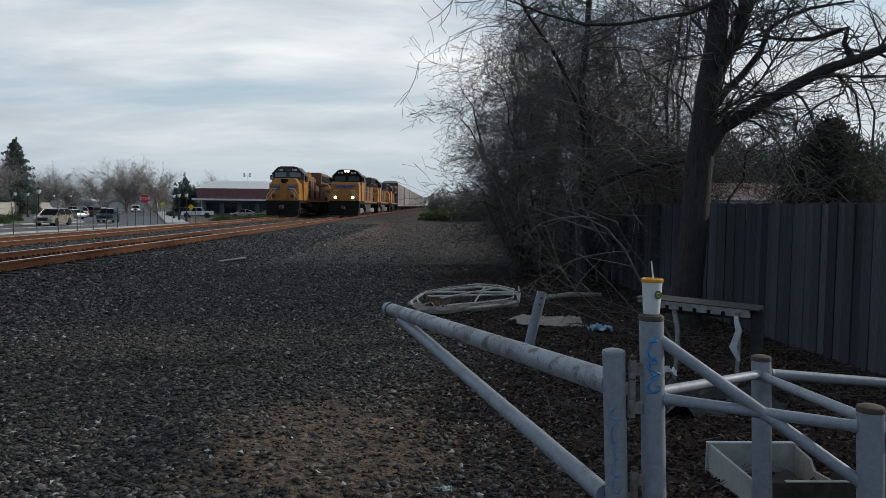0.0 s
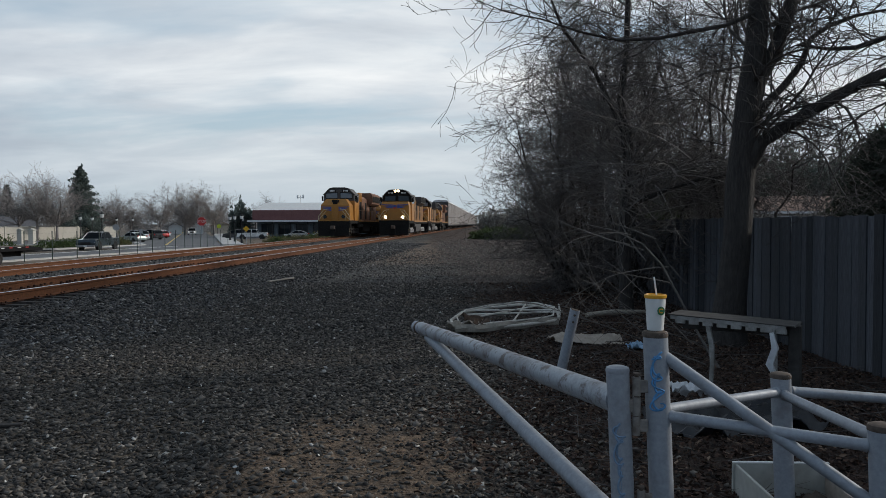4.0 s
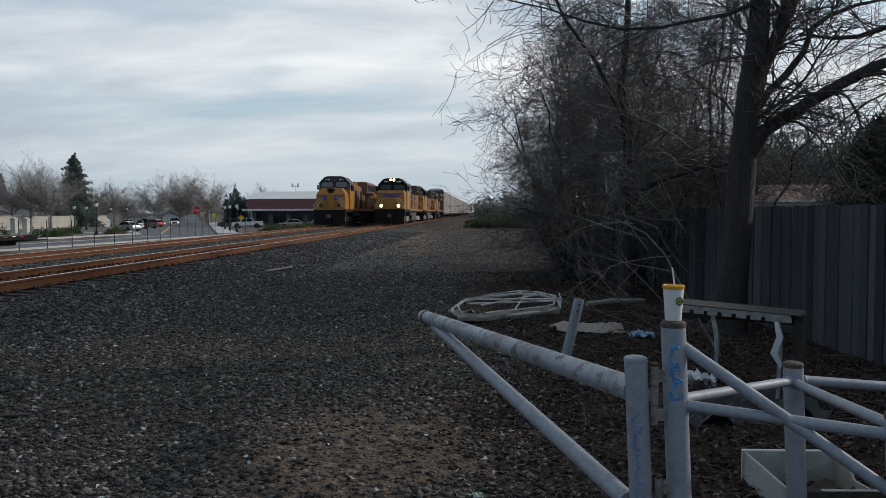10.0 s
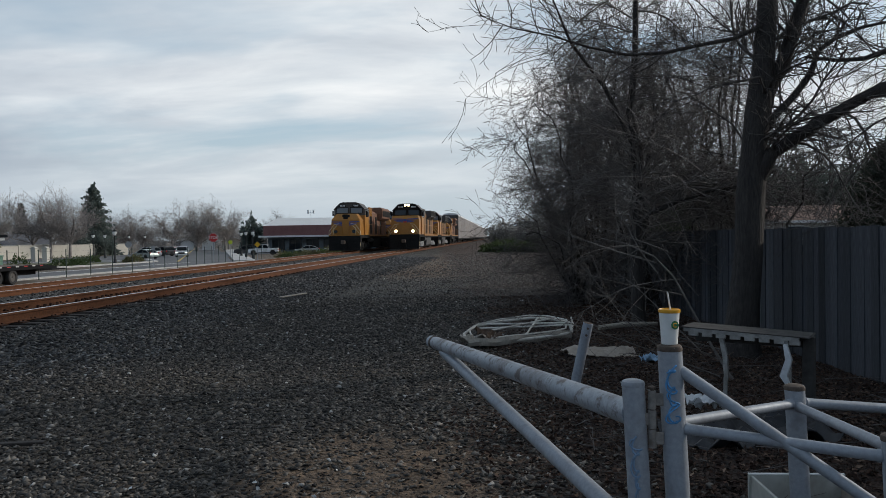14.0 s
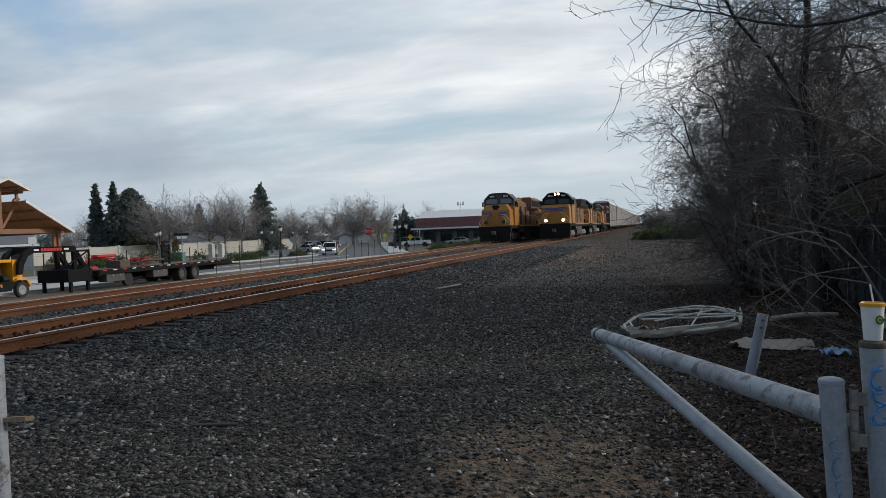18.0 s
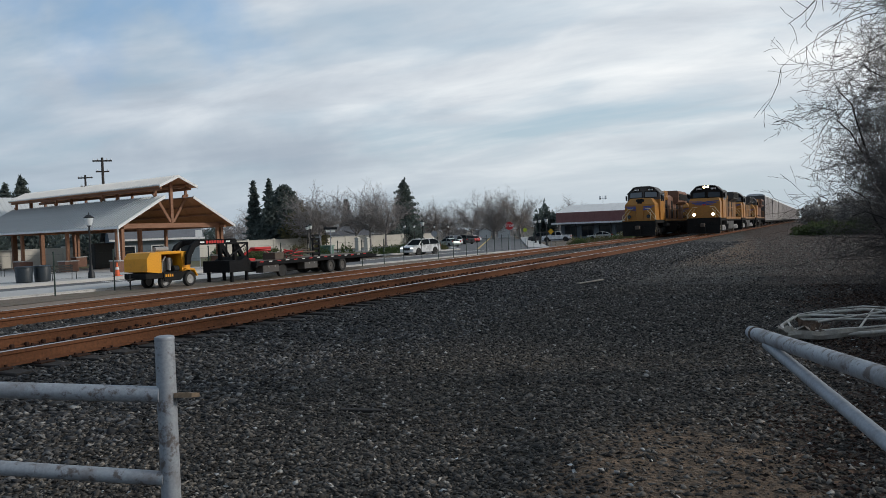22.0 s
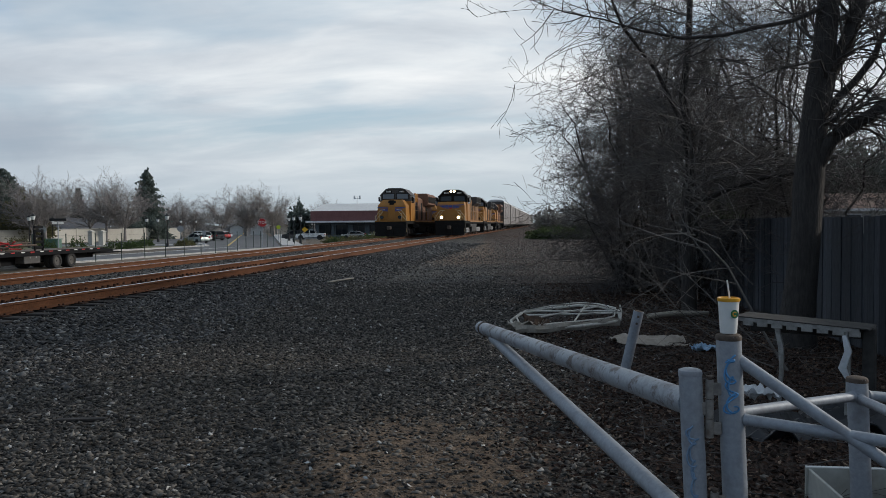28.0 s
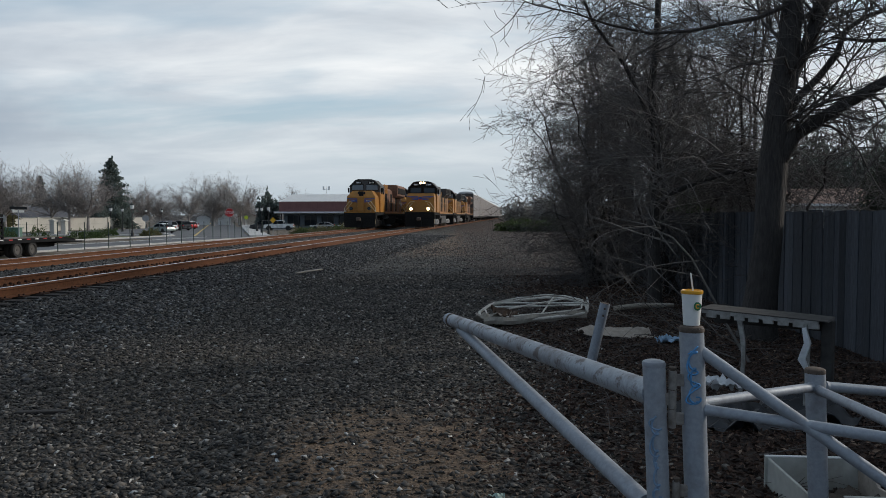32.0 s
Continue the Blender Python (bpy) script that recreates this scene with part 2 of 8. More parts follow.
# ---------- the surfaces of this place ----------
def gravel_material():
    """Dark gravel, with bare earth, leaf soil under the trees and a band of stone painted sunlit."""
    m, nt, b = nodes_of("gravel_ground")
    vec = coords(nt)
    sep = nt.nodes.new("ShaderNodeSeparateXYZ")
    link(nt, vec, sep.inputs["Vector"])

    def math_of(op, a, c):
        n = nt.nodes.new("ShaderNodeMath")
        n.operation = op
        for v, s in ((a, n.inputs[0]), (c, n.inputs[1])):
            if isinstance(v, (int, float)):
                s.default_value = v
            else:
                link(nt, v, s)
        return n.outputs[0]

    def zone(value, lo, hi):
        n = nt.nodes.new("ShaderNodeMapRange")
        n.interpolation_type = "SMOOTHSTEP"
        n.inputs["From Min"].default_value, n.inputs["From Max"].default_value = lo, hi
        link(nt, value, n.inputs["Value"])
        return n.outputs["Result"]

    v = nt.nodes.new("ShaderNodeTexVoronoi")
    v.inputs["Scale"].default_value = 30
    link(nt, vec, v.inputs["Vector"])
    one = nt.nodes.new("ShaderNodeSeparateColor")
    link(nt, v.outputs["Color"], one.inputs["Color"])
    stone = ramp_of(nt, one.outputs["Red"], [(0.1, (0.013, 0.0122, 0.0112)), (0.5, (0.052, 0.047, 0.042)), (0.85, (0.118, 0.106, 0.092)), (0.985, (0.2, 0.184, 0.163)), (1.0, (0.4, 0.39, 0.37))])
    fine = noise_of(nt, vec, 9, 6, 0.7)
    patch_n = noise_of(nt, vec, 0.45, 5, 0.65)
    edge = noise_of(nt, vec, 0.7, 5, 0.6)
    wob = math_of("MULTIPLY", math_of("SUBTRACT", edge, 0.5), 2.6)
    earth = ramp_of(nt, fine, [(0.3, (0.06, 0.044, 0.03)), (0.55, (0.13, 0.098, 0.068)), (0.75, (0.22, 0.172, 0.122))])
    soil = ramp_of(nt, noise_of(nt, vec, 26, 5, 0.7), [(0.3, (0.017, 0.010, 0.007)), (0.55, (0.058, 0.032, 0.021)), (0.75, (0.12, 0.07, 0.046))])
    pale = ramp_of(nt, one.outputs["Green"], [(0.1, (0.06, 0.059, 0.057)), (0.9, (0.16, 0.155, 0.145))])
    both = math_of("ADD", math_of("MULTIPLY", fine, 0.45), patch_n)
    bare = math_of("MULTIPLY", zone(both, 0.66, 0.86), zone(sep.outputs["X"], -6.5, -4.0))
    col = mixed(nt, math_of("MULTIPLY", bare, 0.8), stone, earth)
    # worn earth shows through before the gate and on the way to the track

    def spot(cx, cy, rx, ry, amount, tint, col):
        dx = math_of("DIVIDE", math_of("SUBTRACT", sep.outputs["X"], cx), rx)
        dy = math_of("DIVIDE", math_of("SUBTRACT", sep.outputs["Y"], cy), ry)
        r2 = math_of("ADD", math_of("MULTIPLY", dx, dx), math_of("MULTIPLY", dy, dy))
        r2 = math_of("ADD", r2, math_of("MULTIPLY", math_of("SUBTRACT", noise_of(nt, vec, 2.2, 6, 0.7), 0.5), 3.2))
        return mixed(nt, math_of("MULTIPLY", math_of("SUBTRACT", 1.0, zone(r2, 0.35, 1.2)), amount), col, tint)

    col = spot(-0.75, 4.9, 1.0, 1.3, 1.0, mixed(nt, 0.5, earth, (0.23, 0.15, 0.095)), col)
    col = spot(-0.35, 6.6, 0.8, 0.9, 0.6, earth, col)
    col = spot(-3.1, 7.4, 0.9, 1.5, 0.55, mixed(nt, 0.4, earth, (0.055, 0.055, 0.04)), col)
    col = spot(-1.4, 11.0, 1.6, 1.3, 0.35, earth, col)
    # a paler band further along, painted as gravel that the sun reaches
    along = math_of("ADD", sep.outputs["Y"], math_of("MULTIPLY", wob, 1.6))
    bed = math_of("MULTIPLY", zone(along, 16.5, 23), math_of("SUBTRACT", 1.0, zone(along, 26, 31)))
    bed = math_of("MULTIPLY", bed, zone(math_of("ADD", sep.outputs["X"], wob), -7.5, -4.0))
    col = mixed(nt, math_of("MULTIPLY", bed, 0.55), col, pale)
    # trodden earth beyond it
    beyond = math_of("MULTIPLY", zone(along, 27, 33), zone(math_of("ADD", sep.outputs["X"], wob), -6.5, -3.5))
    col = mixed(nt, math_of("MULTIPLY", math_of("MULTIPLY", beyond, zone(patch_n, 0.1, 0.45)), 0.95), col, mixed(nt, 0.55, earth, (0.26, 0.155, 0.095)))
    # sandy earth beyond the far track
    sand = ramp_of(nt, noise_of(nt, vec, 5, 6, 0.7), [(0.3, (0.13, 0.105, 0.08)), (0.7, (0.26, 0.215, 0.165))])
    past = zone(math_of("MULTIPLY", math_of("ADD", sep.outputs["X"], math_of("MULTIPLY", wob, 0.4)), -1.0), 15.7, 16.7)
    col = mixed(nt, math_of("MULTIPLY", past, 0.9), col, sand)
    # leaf soil under the trees
    under = zone(math_of("ADD", sep.outputs["X"], math_of("ADD", wob, math_of("SUBTRACT", math_of("MULTIPLY", sep.outputs["Y"], 0.085), 0.35))), -0.3, 1.0)
    col = mixed(nt, math_of("MULTIPLY", under, 0.92), col, soil)
    mottle = ramp_of(nt, noise_of(nt, vec, 4.5, 8, 0.78), [(0.3, (0.45,) * 3), (0.5, (0.9,) * 3), (0.7, (1.6, 1.54, 1.45))])
    col = mixed(nt, 1.0, col, mottle, "MULTIPLY")
    link(nt, col, b.inputs["Base Color"])
    b.inputs["Roughness"].default_value = 0.9
    big = nt.nodes.new("ShaderNodeTexVoronoi")
    big.inputs["Scale"].default_value = 13
    link(nt, vec, big.inputs["Vector"])
    lumps = math_of("ADD", math_of("SUBTRACT", 1.0, v.outputs["Distance"]), math_of("MULTIPLY", math_of("SUBTRACT", 1.0, big.outputs["Distance"]), 1.2))
    bumped(nt, b, math_of("ADD", lumps, math_of("ADD", math_of("MULTIPLY", patch_n, 3.0), math_of("MULTIPLY", noise_of(nt, vec, 6, 6, 0.75), 3.5))), 1.0, 0.04)
    return m


def island_material(name, stops, rough=0.85, scale=10):
    """For joined small pieces: each takes its own tone."""
    m, nt, b = nodes_of(name)
    g = nt.nodes.new("ShaderNodeNewGeometry")
    col = ramp_of(nt, g.outputs["Random Per Island"], stops)
    n = noise_of(nt, coords(nt), scale, 4)
    col = mixed(nt, 1.0, col, ramp_of(nt, n, [(0.3, (0.7,) * 3), (0.7, (1.25,) * 3)]), "MULTIPLY")
    link(nt, col, b.inputs["Base Color"])
    b.inputs["Roughness"].default_value = rough
    return m


MAT = {}
MAT["ground"] = gravel_material()
MAT["ballast"] = surface("ballast_stone", (0.10, 0.105, 0.115), 0.85, grain=14, stain=0.8, spread=0.45, dirt=(0.14, 0.11, 0.08), dirt_amount=0.4, bump=0.6, vary=0.4)
MAT["dirt"] = surface("bare_earth", (0.26, 0.195, 0.145), 0.95, grain=12, stain=0.6, spread=0.3, dirt=(0.15, 0.115, 0.085), bump=0.6, dist=0.02)
MAT["litter"] = surface("leaf_litter_soil", (0.055, 0.042, 0.032), 0.95, grain=18, stain=1.2, spread=0.5, dirt=(0.03, 0.024, 0.02), bump=0.7, dist=0.02)
MAT["asphalt"] = surface("asphalt", (0.12, 0.123, 0.127), 0.85, grain=60, stain=0.25, spread=0.25, dirt=(0.05, 0.052, 0.055), bump=0.3)
MAT["concrete"] = surface("concrete_paving", (0.52, 0.51, 0.49), 0.85, grain=30, stain=0.4, spread=0.15, dirt=(0.38, 0.37, 0.35), bump=0.2)
MAT["rail_rust"] = surface("rusty_rail_steel", (0.145, 0.06, 0.028), 0.85, 0.0, grain=26, stain=1.2, spread=0.28, dirt=(0.10, 0.047, 0.026), dirt_amount=0.6, bump=0.3, gloss=0.25)
MAT["rail_top"] = surface("polished_rail_head", (0.62, 0.6, 0.59), 0.3, 1.0, grain=60, stain=3, spread=0.1, bump=0.05)
MAT["tie"] = surface("tarred_tie_wood", (0.032, 0.027, 0.024), 0.9, grain=20, stain=3, spread=0.4, bump=0.5, stretch=(1, 6, 6), vary=0.3)
MAT["galv"] = surface("weathered_silver_paint", (0.32, 0.345, 0.38), 0.58, 0.2, grain=55, stain=9, spread=0.13, dirt=(0.20, 0.195, 0.20), dirt_amount=0.55, bump=0.2)
MAT["rust"] = surface("rusty_steel", (0.125, 0.095, 0.075), 0.8, 0.3, grain=40, stain=8, spread=0.4, bump=0.4)
MAT["fence"] = surface("grey_fence_board", (0.07, 0.072, 0.08), 0.9, grain=24, stain=3, spread=0.55, dirt=(0.04, 0.039, 0.04), dirt_amount=0.8, bump=0.5, stretch=(5, 5, 0.3), vary=0.6)
MAT["bark"] = surface("dark_bark", (0.048, 0.041, 0.036), 0.95, grain=16, stain=3, spread=0.45, dirt=(0.035, 0.03, 0.028), dirt_amount=0.7, bump=0.9, stretch=(3, 3, 0.5), dist=0.03)
MAT["twig"] = surface("grey_brown_twig", (0.115, 0.10, 0.093), 0.9, grain=8, stain=2, spread=0.35, bump=0.0)
# far twigs are paler than near ones: distance haze put into the colour
MAT["far_twig"] = surface("hazed_far_bare_wood", (0.29, 0.262, 0.25), 0.95, grain=2, stain=0.3, spread=0.3, bump=0.0)
# needle colour lightened towards blue-grey to stand for haze on distant trees
MAT["conifer"] = thin_leaf(surface("hazed_conifer_needles", (0.145, 0.175, 0.16), 0.9, grain=3, stain=0.4, spread=0.5, dirt=(0.10, 0.115, 0.085), bump=0.0))
MAT["leaf"] = thin_leaf(surface("dull_green_leaf", (0.065, 0.10, 0.035), 0.8, grain=3, stain=0.5, spread=0.45, dirt=(0.10, 0.10, 0.045), bump=0.0))
MAT["dry_leaf"] = surface("dry_leaf", (0.17, 0.115, 0.075), 0.9, grain=6, stain=1.0, spread=0.6, bump=0.0)
MAT["yellow"] = surface("armour_yellow_paint", (0.40, 0.166, 0.021), 0.5, grain=6, stain=0.9, spread=0.12, dirt=(0.20, 0.13, 0.05), dirt_amount=0.5, bump=0.05)
MAT["loco_grey"] = surface("harbour_grey_paint", (0.07, 0.066, 0.063), 0.6, grain=6, stain=1.0, spread=0.2, dirt=(0.07, 0.06, 0.055), bump=0.05)
MAT["black"] = surface("grimy_black_steel", (0.016, 0.015, 0.0145), 0.85, 0.0, grain=12, stain=2, spread=0.4, dirt=(0.04, 0.032, 0.027), bump=0.15, gloss=0.15)
MAT["white_paint"] = surface("white_paint", (0.75, 0.75, 0.73), 0.55, grain=14, stain=1.5, spread=0.07, dirt=(0.5, 0.48, 0.45), bump=0.05)
MAT["blue_emblem"] = surface("blue_emblem_paint", (0.06, 0.09, 0.29), 0.5, grain=20, stain=3, spread=0.15, bump=0.0)
MAT["red_paint"] = surface("red_paint", (0.55, 0.03, 0.03), 0.5, grain=20, stain=3, spread=0.12, bump=0.03)
MAT["glass"] = glassy("dark_window_glass")
MAT["lamp_on"] = glow("lit_headlight", (1.0, 0.74, 0.40), 7.0)
MAT["stones"] = island_material("ballast_stones", [(0.0, (0.006, 0.006, 0.0065)), (0.4, (0.033, 0.0325, 0.0335)), (0.72, (0.082, 0.08, 0.079)), (0.94, (0.16, 0.155, 0.15)), (1.0, (0.34, 0.33, 0.31))], scale=30)
MAT["gravel_bits"] = island_material("loose_gravel", [(0.0, (0.006, 0.0056, 0.005)), (0.32, (0.03, 0.0268, 0.0235)), (0.6, (0.072, 0.0635, 0.055)), (0.88, (0.155, 0.137, 0.118)), (0.985, (0.25, 0.223, 0.19)), (1.0, (0.5, 0.49, 0.47))], scale=30)
MAT["leaf_bits"] = island_material("fallen_leaves", [(0.0, (0.012, 0.007, 0.005)), (0.45, (0.046, 0.023, 0.015)), (0.88, (0.10, 0.053, 0.034)), (1.0, (0.26, 0.18, 0.125))], scale=20)

# ---------- mesh tools ----------
class Mesh:
    """Collects vertices and faces of one part."""

    def __init__(self):
        self.v, self.f = [], []

    def add(self, verts, faces):
        n = len(self.v)
        self.v += [tuple(p) for p in verts]
        self.f += [tuple(i + n for i in face) for face in faces]
        return self

    def box(self, x0, x1, y0, y1, z0, z1, b=0.0, m=None):
        """A box, its edges chamfered by b."""
        c = Vector(((x0 + x1) / 2, (y0 + y1) / 2, (z0 + z1) / 2))
        h = Vector((abs(x1 - x0) / 2, abs(y1 - y0) / 2, abs(z1 - z0) / 2))
        b = min(b, 0.45 * min(h))
        if b <= 0:
            vs = [c + Vector((sx * h.x, sy * h.y, sz * h.z)) for sx in (-1, 1) for sy in (-1, 1) for sz in (-1, 1)]
            fs = [(0, 1, 3, 2), (4, 6, 7, 5), (0, 4, 5, 1), (2, 3, 7, 6), (0, 2, 6, 4), (1, 5, 7, 3)]
        else:
            vs, key = [], {}
            for sx in (-1, 1):
                for sy in (-1, 1):
                    for sz in (-1, 1):
                        for a in range(3):
                            o = [h.x - b, h.y - b, h.z - b]
                            o[a] = h[a]
                            key[sx, sy, sz, a] = len(vs)
                            vs.append(c + Vector((sx * o[0], sy * o[1], sz * o[2])))
            fs = []
            for a in range(3):
                u, w = [k for k in range(3) if k != a]
                for s in (-1, 1):
                    ring = []
                    for p, q in ((-1, -1), (1, -1), (1, 1), (-1, 1)):
                        sg = [0, 0, 0]
                        sg[a], sg[u], sg[w] = s, p, q
                        ring.append(key[(*sg, a)])
                    fs.append(tuple(ring))
                for p in (-1, 1):
                    for q in (-1, 1):
                        ring = []
                        for s, ax in ((-1, u), (1, u), (1, w), (-1, w)):
                            sg = [0, 0, 0]
                            sg[a], sg[u], sg[w] = s, p, q
                            ring.append(key[(*sg, ax)])
                        fs.append(tuple(ring))
            for sx in (-1, 1):
                for sy in (-1, 1):
                    for sz in (-1, 1):
                        fs.append(tuple(key[sx, sy, sz, a] for a in range(3)))
        if m is not None:
            vs = [m @ p for p in vs]
        return self.add(vs, fs)

    def ring(self, c, u, w, r, n, r2=None):
        return [c + u * (r * math.cos(2 * math.pi * k / n)) + w * ((r2 or r) * math.sin(2 * math.pi * k / n)) for k in range(n)]

    def rod(self, p0, p1, r0, r1=None, n=10, caps=True):
        """A round bar from p0 to p1."""
        p0, p1 = Vector(p0), Vector(p1)
        r1 = r0 if r1 is None else r1
        d = (p1 - p0).normalized()
        u = d.orthogonal().normalized()
        w = d.cross(u)
        vs = self.ring(p0, u, w, r0, n) + self.ring(p1, u, w, r1, n)
        fs = [(k, (k + 1) % n, n + (k + 1) % n, n + k) for k in range(n)]
        if caps:
            fs += [tuple(range(n))[::-1], tuple(range(n, 2 * n))]
        return self.add(vs, fs)

    def tube(self, pts, radii, n=8, caps=True):
        """A round bar along a line of points."""
        pts = [Vector(p) for p in pts]
        if not isinstance(radii, (list, tuple)):
            radii = [radii] * len(pts)
        u = None
        vs, fs = [], []
        for k, p in enumerate(pts):
            d = (pts[min(k + 1, len(pts) - 1)] - pts[max(k - 1, 0)]).normalized()
            u = d.orthogonal().normalized() if u is None else (u - d * u.dot(d)).normalized()
            vs += self.ring(p, u, d.cross(u), radii[k], n)
        for k in range(len(pts) - 1):
            for j in range(n):
                a, b = k * n + j, k * n + (j + 1) % n
                fs.append((a, b, b + n, a + n))
        if caps:
            fs += [tuple(range(n))[::-1], tuple(range(len(vs) - n, len(vs)))]
        return self.add(vs, fs)

    def lathe(self, profile, n=16, m=None):
        """A turned shape: profile of (radius, height) about z."""
        vs, fs = [], []
        for r, z in profile:
            vs += [Vector((r * math.cos(2 * math.pi * k / n), r * math.sin(2 * math.pi * k / n), z)) for k in range(n)]
        for i in range(len(profile) - 1):
            for k in range(n):
                a, b = i * n + k, i * n + (k + 1) % n
                fs.append((a, b, b + n, a + n))
        fs += [tuple(range(n))[::-1], tuple(range(len(vs) - n, len(vs)))]
        if m is not None:
            vs = [m @ p for p in vs]
        return self.add(vs, fs)

    def prism(self, outline, axis, a, b, m=None):
        """An outline of points in the plane across the axis, drawn out from a to b. x: (y, z); y: (x, z); z: (x, y)."""
        def at(p, q):
            return Vector((q, p[0], p[1])) if axis == "x" else Vector((p[0], q, p[1])) if axis == "y" else Vector((p[0], p[1], q))
        n = len(outline)
        vs = [at(p, a) for p in outline] + [at(p, b) for p in outline]
        fs = [tuple(range(n))[::-1], tuple(range(n, 2 * n))] + [(k, (k + 1) % n, n + (k + 1) % n, n + k) for k in range(n)]
        if m is not None:
            vs = [m @ p for p in vs]
        return self.add(vs, fs)

    def data(self, name, smooth=False):
        me = bpy.data.meshes.new(name)
        me.from_pydata([tuple(p) for p in self.v], [], self.f)
        bm = bmesh.new()
        bm.from_mesh(me)
        bmesh.ops.recalc_face_normals(bm, faces=bm.faces)
        bm.to_mesh(me)
        bm.free()
        if smooth:
            me.shade_smooth()
            me.set_sharp_from_angle(angle=radians(40))
        return me


def part(name, mesh, material, parent, label="", m=None, smooth=False):
    """One mesh object under a thing or a part. mesh: a Mesh, or mesh data to share."""
    me = mesh.data(name, smooth) if isinstance(mesh, Mesh) else mesh
    if not me.materials:
        me.materials.append(material)
    ob = new(name, me)
    ob.parent = parent
    if m is not None:
        ob.matrix_basis = m
    return tagged(ob, label)


def thing(name, label, category, m=None, group="", kind=""):
    """An Empty at a thing's base, which carries its parts."""
    ob = new(name)
    ob.empty_display_size = 0.2
    if m is not None:
        ob.matrix_basis = m
    return tagged(ob, label, category, group, kind)


def solid(name, mesh, material, label, category, m=None, group="", kind="", smooth=False):
    """A thing that is one mesh."""
    me = mesh.data(name, smooth) if isinstance(mesh, Mesh) else mesh
    if not me.materials:
        me.materials.append(material)
    ob = new(name, me)
    if m is not None:
        ob.matrix_basis = m
    return tagged(ob, label, category, group, kind)


def smoothstep(a, b, x):
    s = min(1.0, max(0.0, (x - a) / (b - a)))
    return s * s * (3 - 2 * s)

# ---------- ground, roads, tracks ----------
RAIL_TOP = 0.35


def near_track(y):
    """The near track's middle; it closes in very slightly with distance."""
    return -9.55 + 0.0028 * max(y, 0.0)




def far_track(y):
    """The far track's middle: it draws away from the near one, then runs beside it."""
    return -13.45 - 0.024 * (66 * (1 - math.exp(-max(y + 30, 0) / 75)) - 24.0) - 0.005 * min(max(y - 10, 0), 100)


def low_ground(y):
    return -0.5 - 0.006 * min(max(y, -20), 100)


def height(x, y):
    """The lie of the land."""
    z = 0.03 * noise.noise((x * 0.35, y * 0.35, 0)) + 0.012 * noise.noise((x * 1.7, y * 1.7, 3))
    if x > -6.6:
        mound = smoothstep(0.2, 1.3, x) * smoothstep(7.5, 4.5, y)
        z += 0.07 * mound + 0.25 * smoothstep(3.6, 6.0, x)
        z *= 1 - 0.5 * smoothstep(-5.5, -6.6, x)
        return z
    s = x - (far_track(y) + 13.45) if x < -11.5 else x
    if s > -8.5:
        return z * 0.4 + 0.12 * smoothstep(-6.2, -8.4, s)
    if s > -15.4:
        dip = 0.04 * math.exp(-((s + 11.5) / 0.5) ** 2)
        heap = 0.045 * smoothstep(-11.6, -12.3, s) * smoothstep(-15.3, -14.7, s)
        return 0.12 + 0.035 * smoothstep(-10.5, -10.9, s) - dip + heap + 0.2 * z
    return 0.155 + (low_ground(y) - 0.155) * min(1.0, max(0.0, (-15.4 - s) / 9.6)) + 0.15 * z


def sheet(xs, ys, lift=0.0):
    m = Mesh()
    nx = len(xs)
    for y in ys:
        for x in xs:
            m.v.append((x, y, height(x, y) + lift))
    m.f = [(j * nx + i, j * nx + i + 1, (j + 1) * nx + i + 1, (j + 1) * nx + i) for j in range(len(ys) - 1) for i in range(nx - 1)]
    return m


def steps(a, b, d):
    n = max(1, round((b - a) / d))
    return [a + (b - a) * k / n for k in range(n + 1)]


xs = [-4000, -1500, -600, -300, -180] + steps(-120, -30, 5) + steps(-28, -12, 0.5) + steps(-11.6, 6, 0.25)[0:] + steps(7, 15, 1) + [20, 40, 90, 200, 600, 1500, 4000]
ys = [-3000, -800, -200, -60] + steps(-30, -4, 2) + steps(-3, 30, 0.25) + steps(31, 60, 1) + steps(63, 140, 4) + [160, 200, 260, 350, 500, 800, 1500, 4500]
solid("ground", sheet(xs, ys), MAT["ground"], "", "", kind="structure", smooth=True)


def patch(name, x0, x1, y0, y1, lift, material, d=1.5, warp=0.0):
    m = sheet(steps(x0, x1, min(d, (x1 - x0) / 2)), steps(y0, y1, d), lift)
    if warp:
        m.v = [(x + warp * noise.noise((y * 0.4, x * 0.1, 5)), y + warp * noise.noise((x * 0.4, 9, y * 0.1)), z) for x, y, z in m.v]
    return solid(name, m, material, "", "", kind="structure", smooth=True)


# frontage road and the street that leaves it
patch("road", -38.0, -30.2, -30, 78, 0.02, MAT["asphalt"], 3)
patch("road_far", -60, -26.0, 78, 100, 0.02, MAT["asphalt"], 3)


def strip(name, p, q, w, lift, material, thick=0.0):
    """A straight strip of paving from p to q."""
    p, q = Vector((*p, 0)), Vector((*q, 0))
    d = (q - p).normalized()
    side = Vector((-d.y, d.x, 0)) * (w / 2)
    m = Mesh()
    n = max(2, round((q - p).length / 4))
    for k in range(n + 1):
        c = p + (q - p) * k / n
        for s in (-1, 1):
            e = c + side * s
            zz = height(e.x, e.y) + lift
            m.v += [(e.x, e.y, zz - thick - 0.2), (e.x, e.y, zz)]
    for k in range(n):
        a, b = 4 * k, 4 * k + 4
        m.f += [(a + 1, a + 3, b + 3, b + 1), (a, a + 1, b + 1, b), (a + 3, a + 2, b + 2, b + 3)]
    m.f += [(0, 2, 3, 1), (4 * n, 4 * n + 1, 4 * n + 3, 4 * n + 2)]
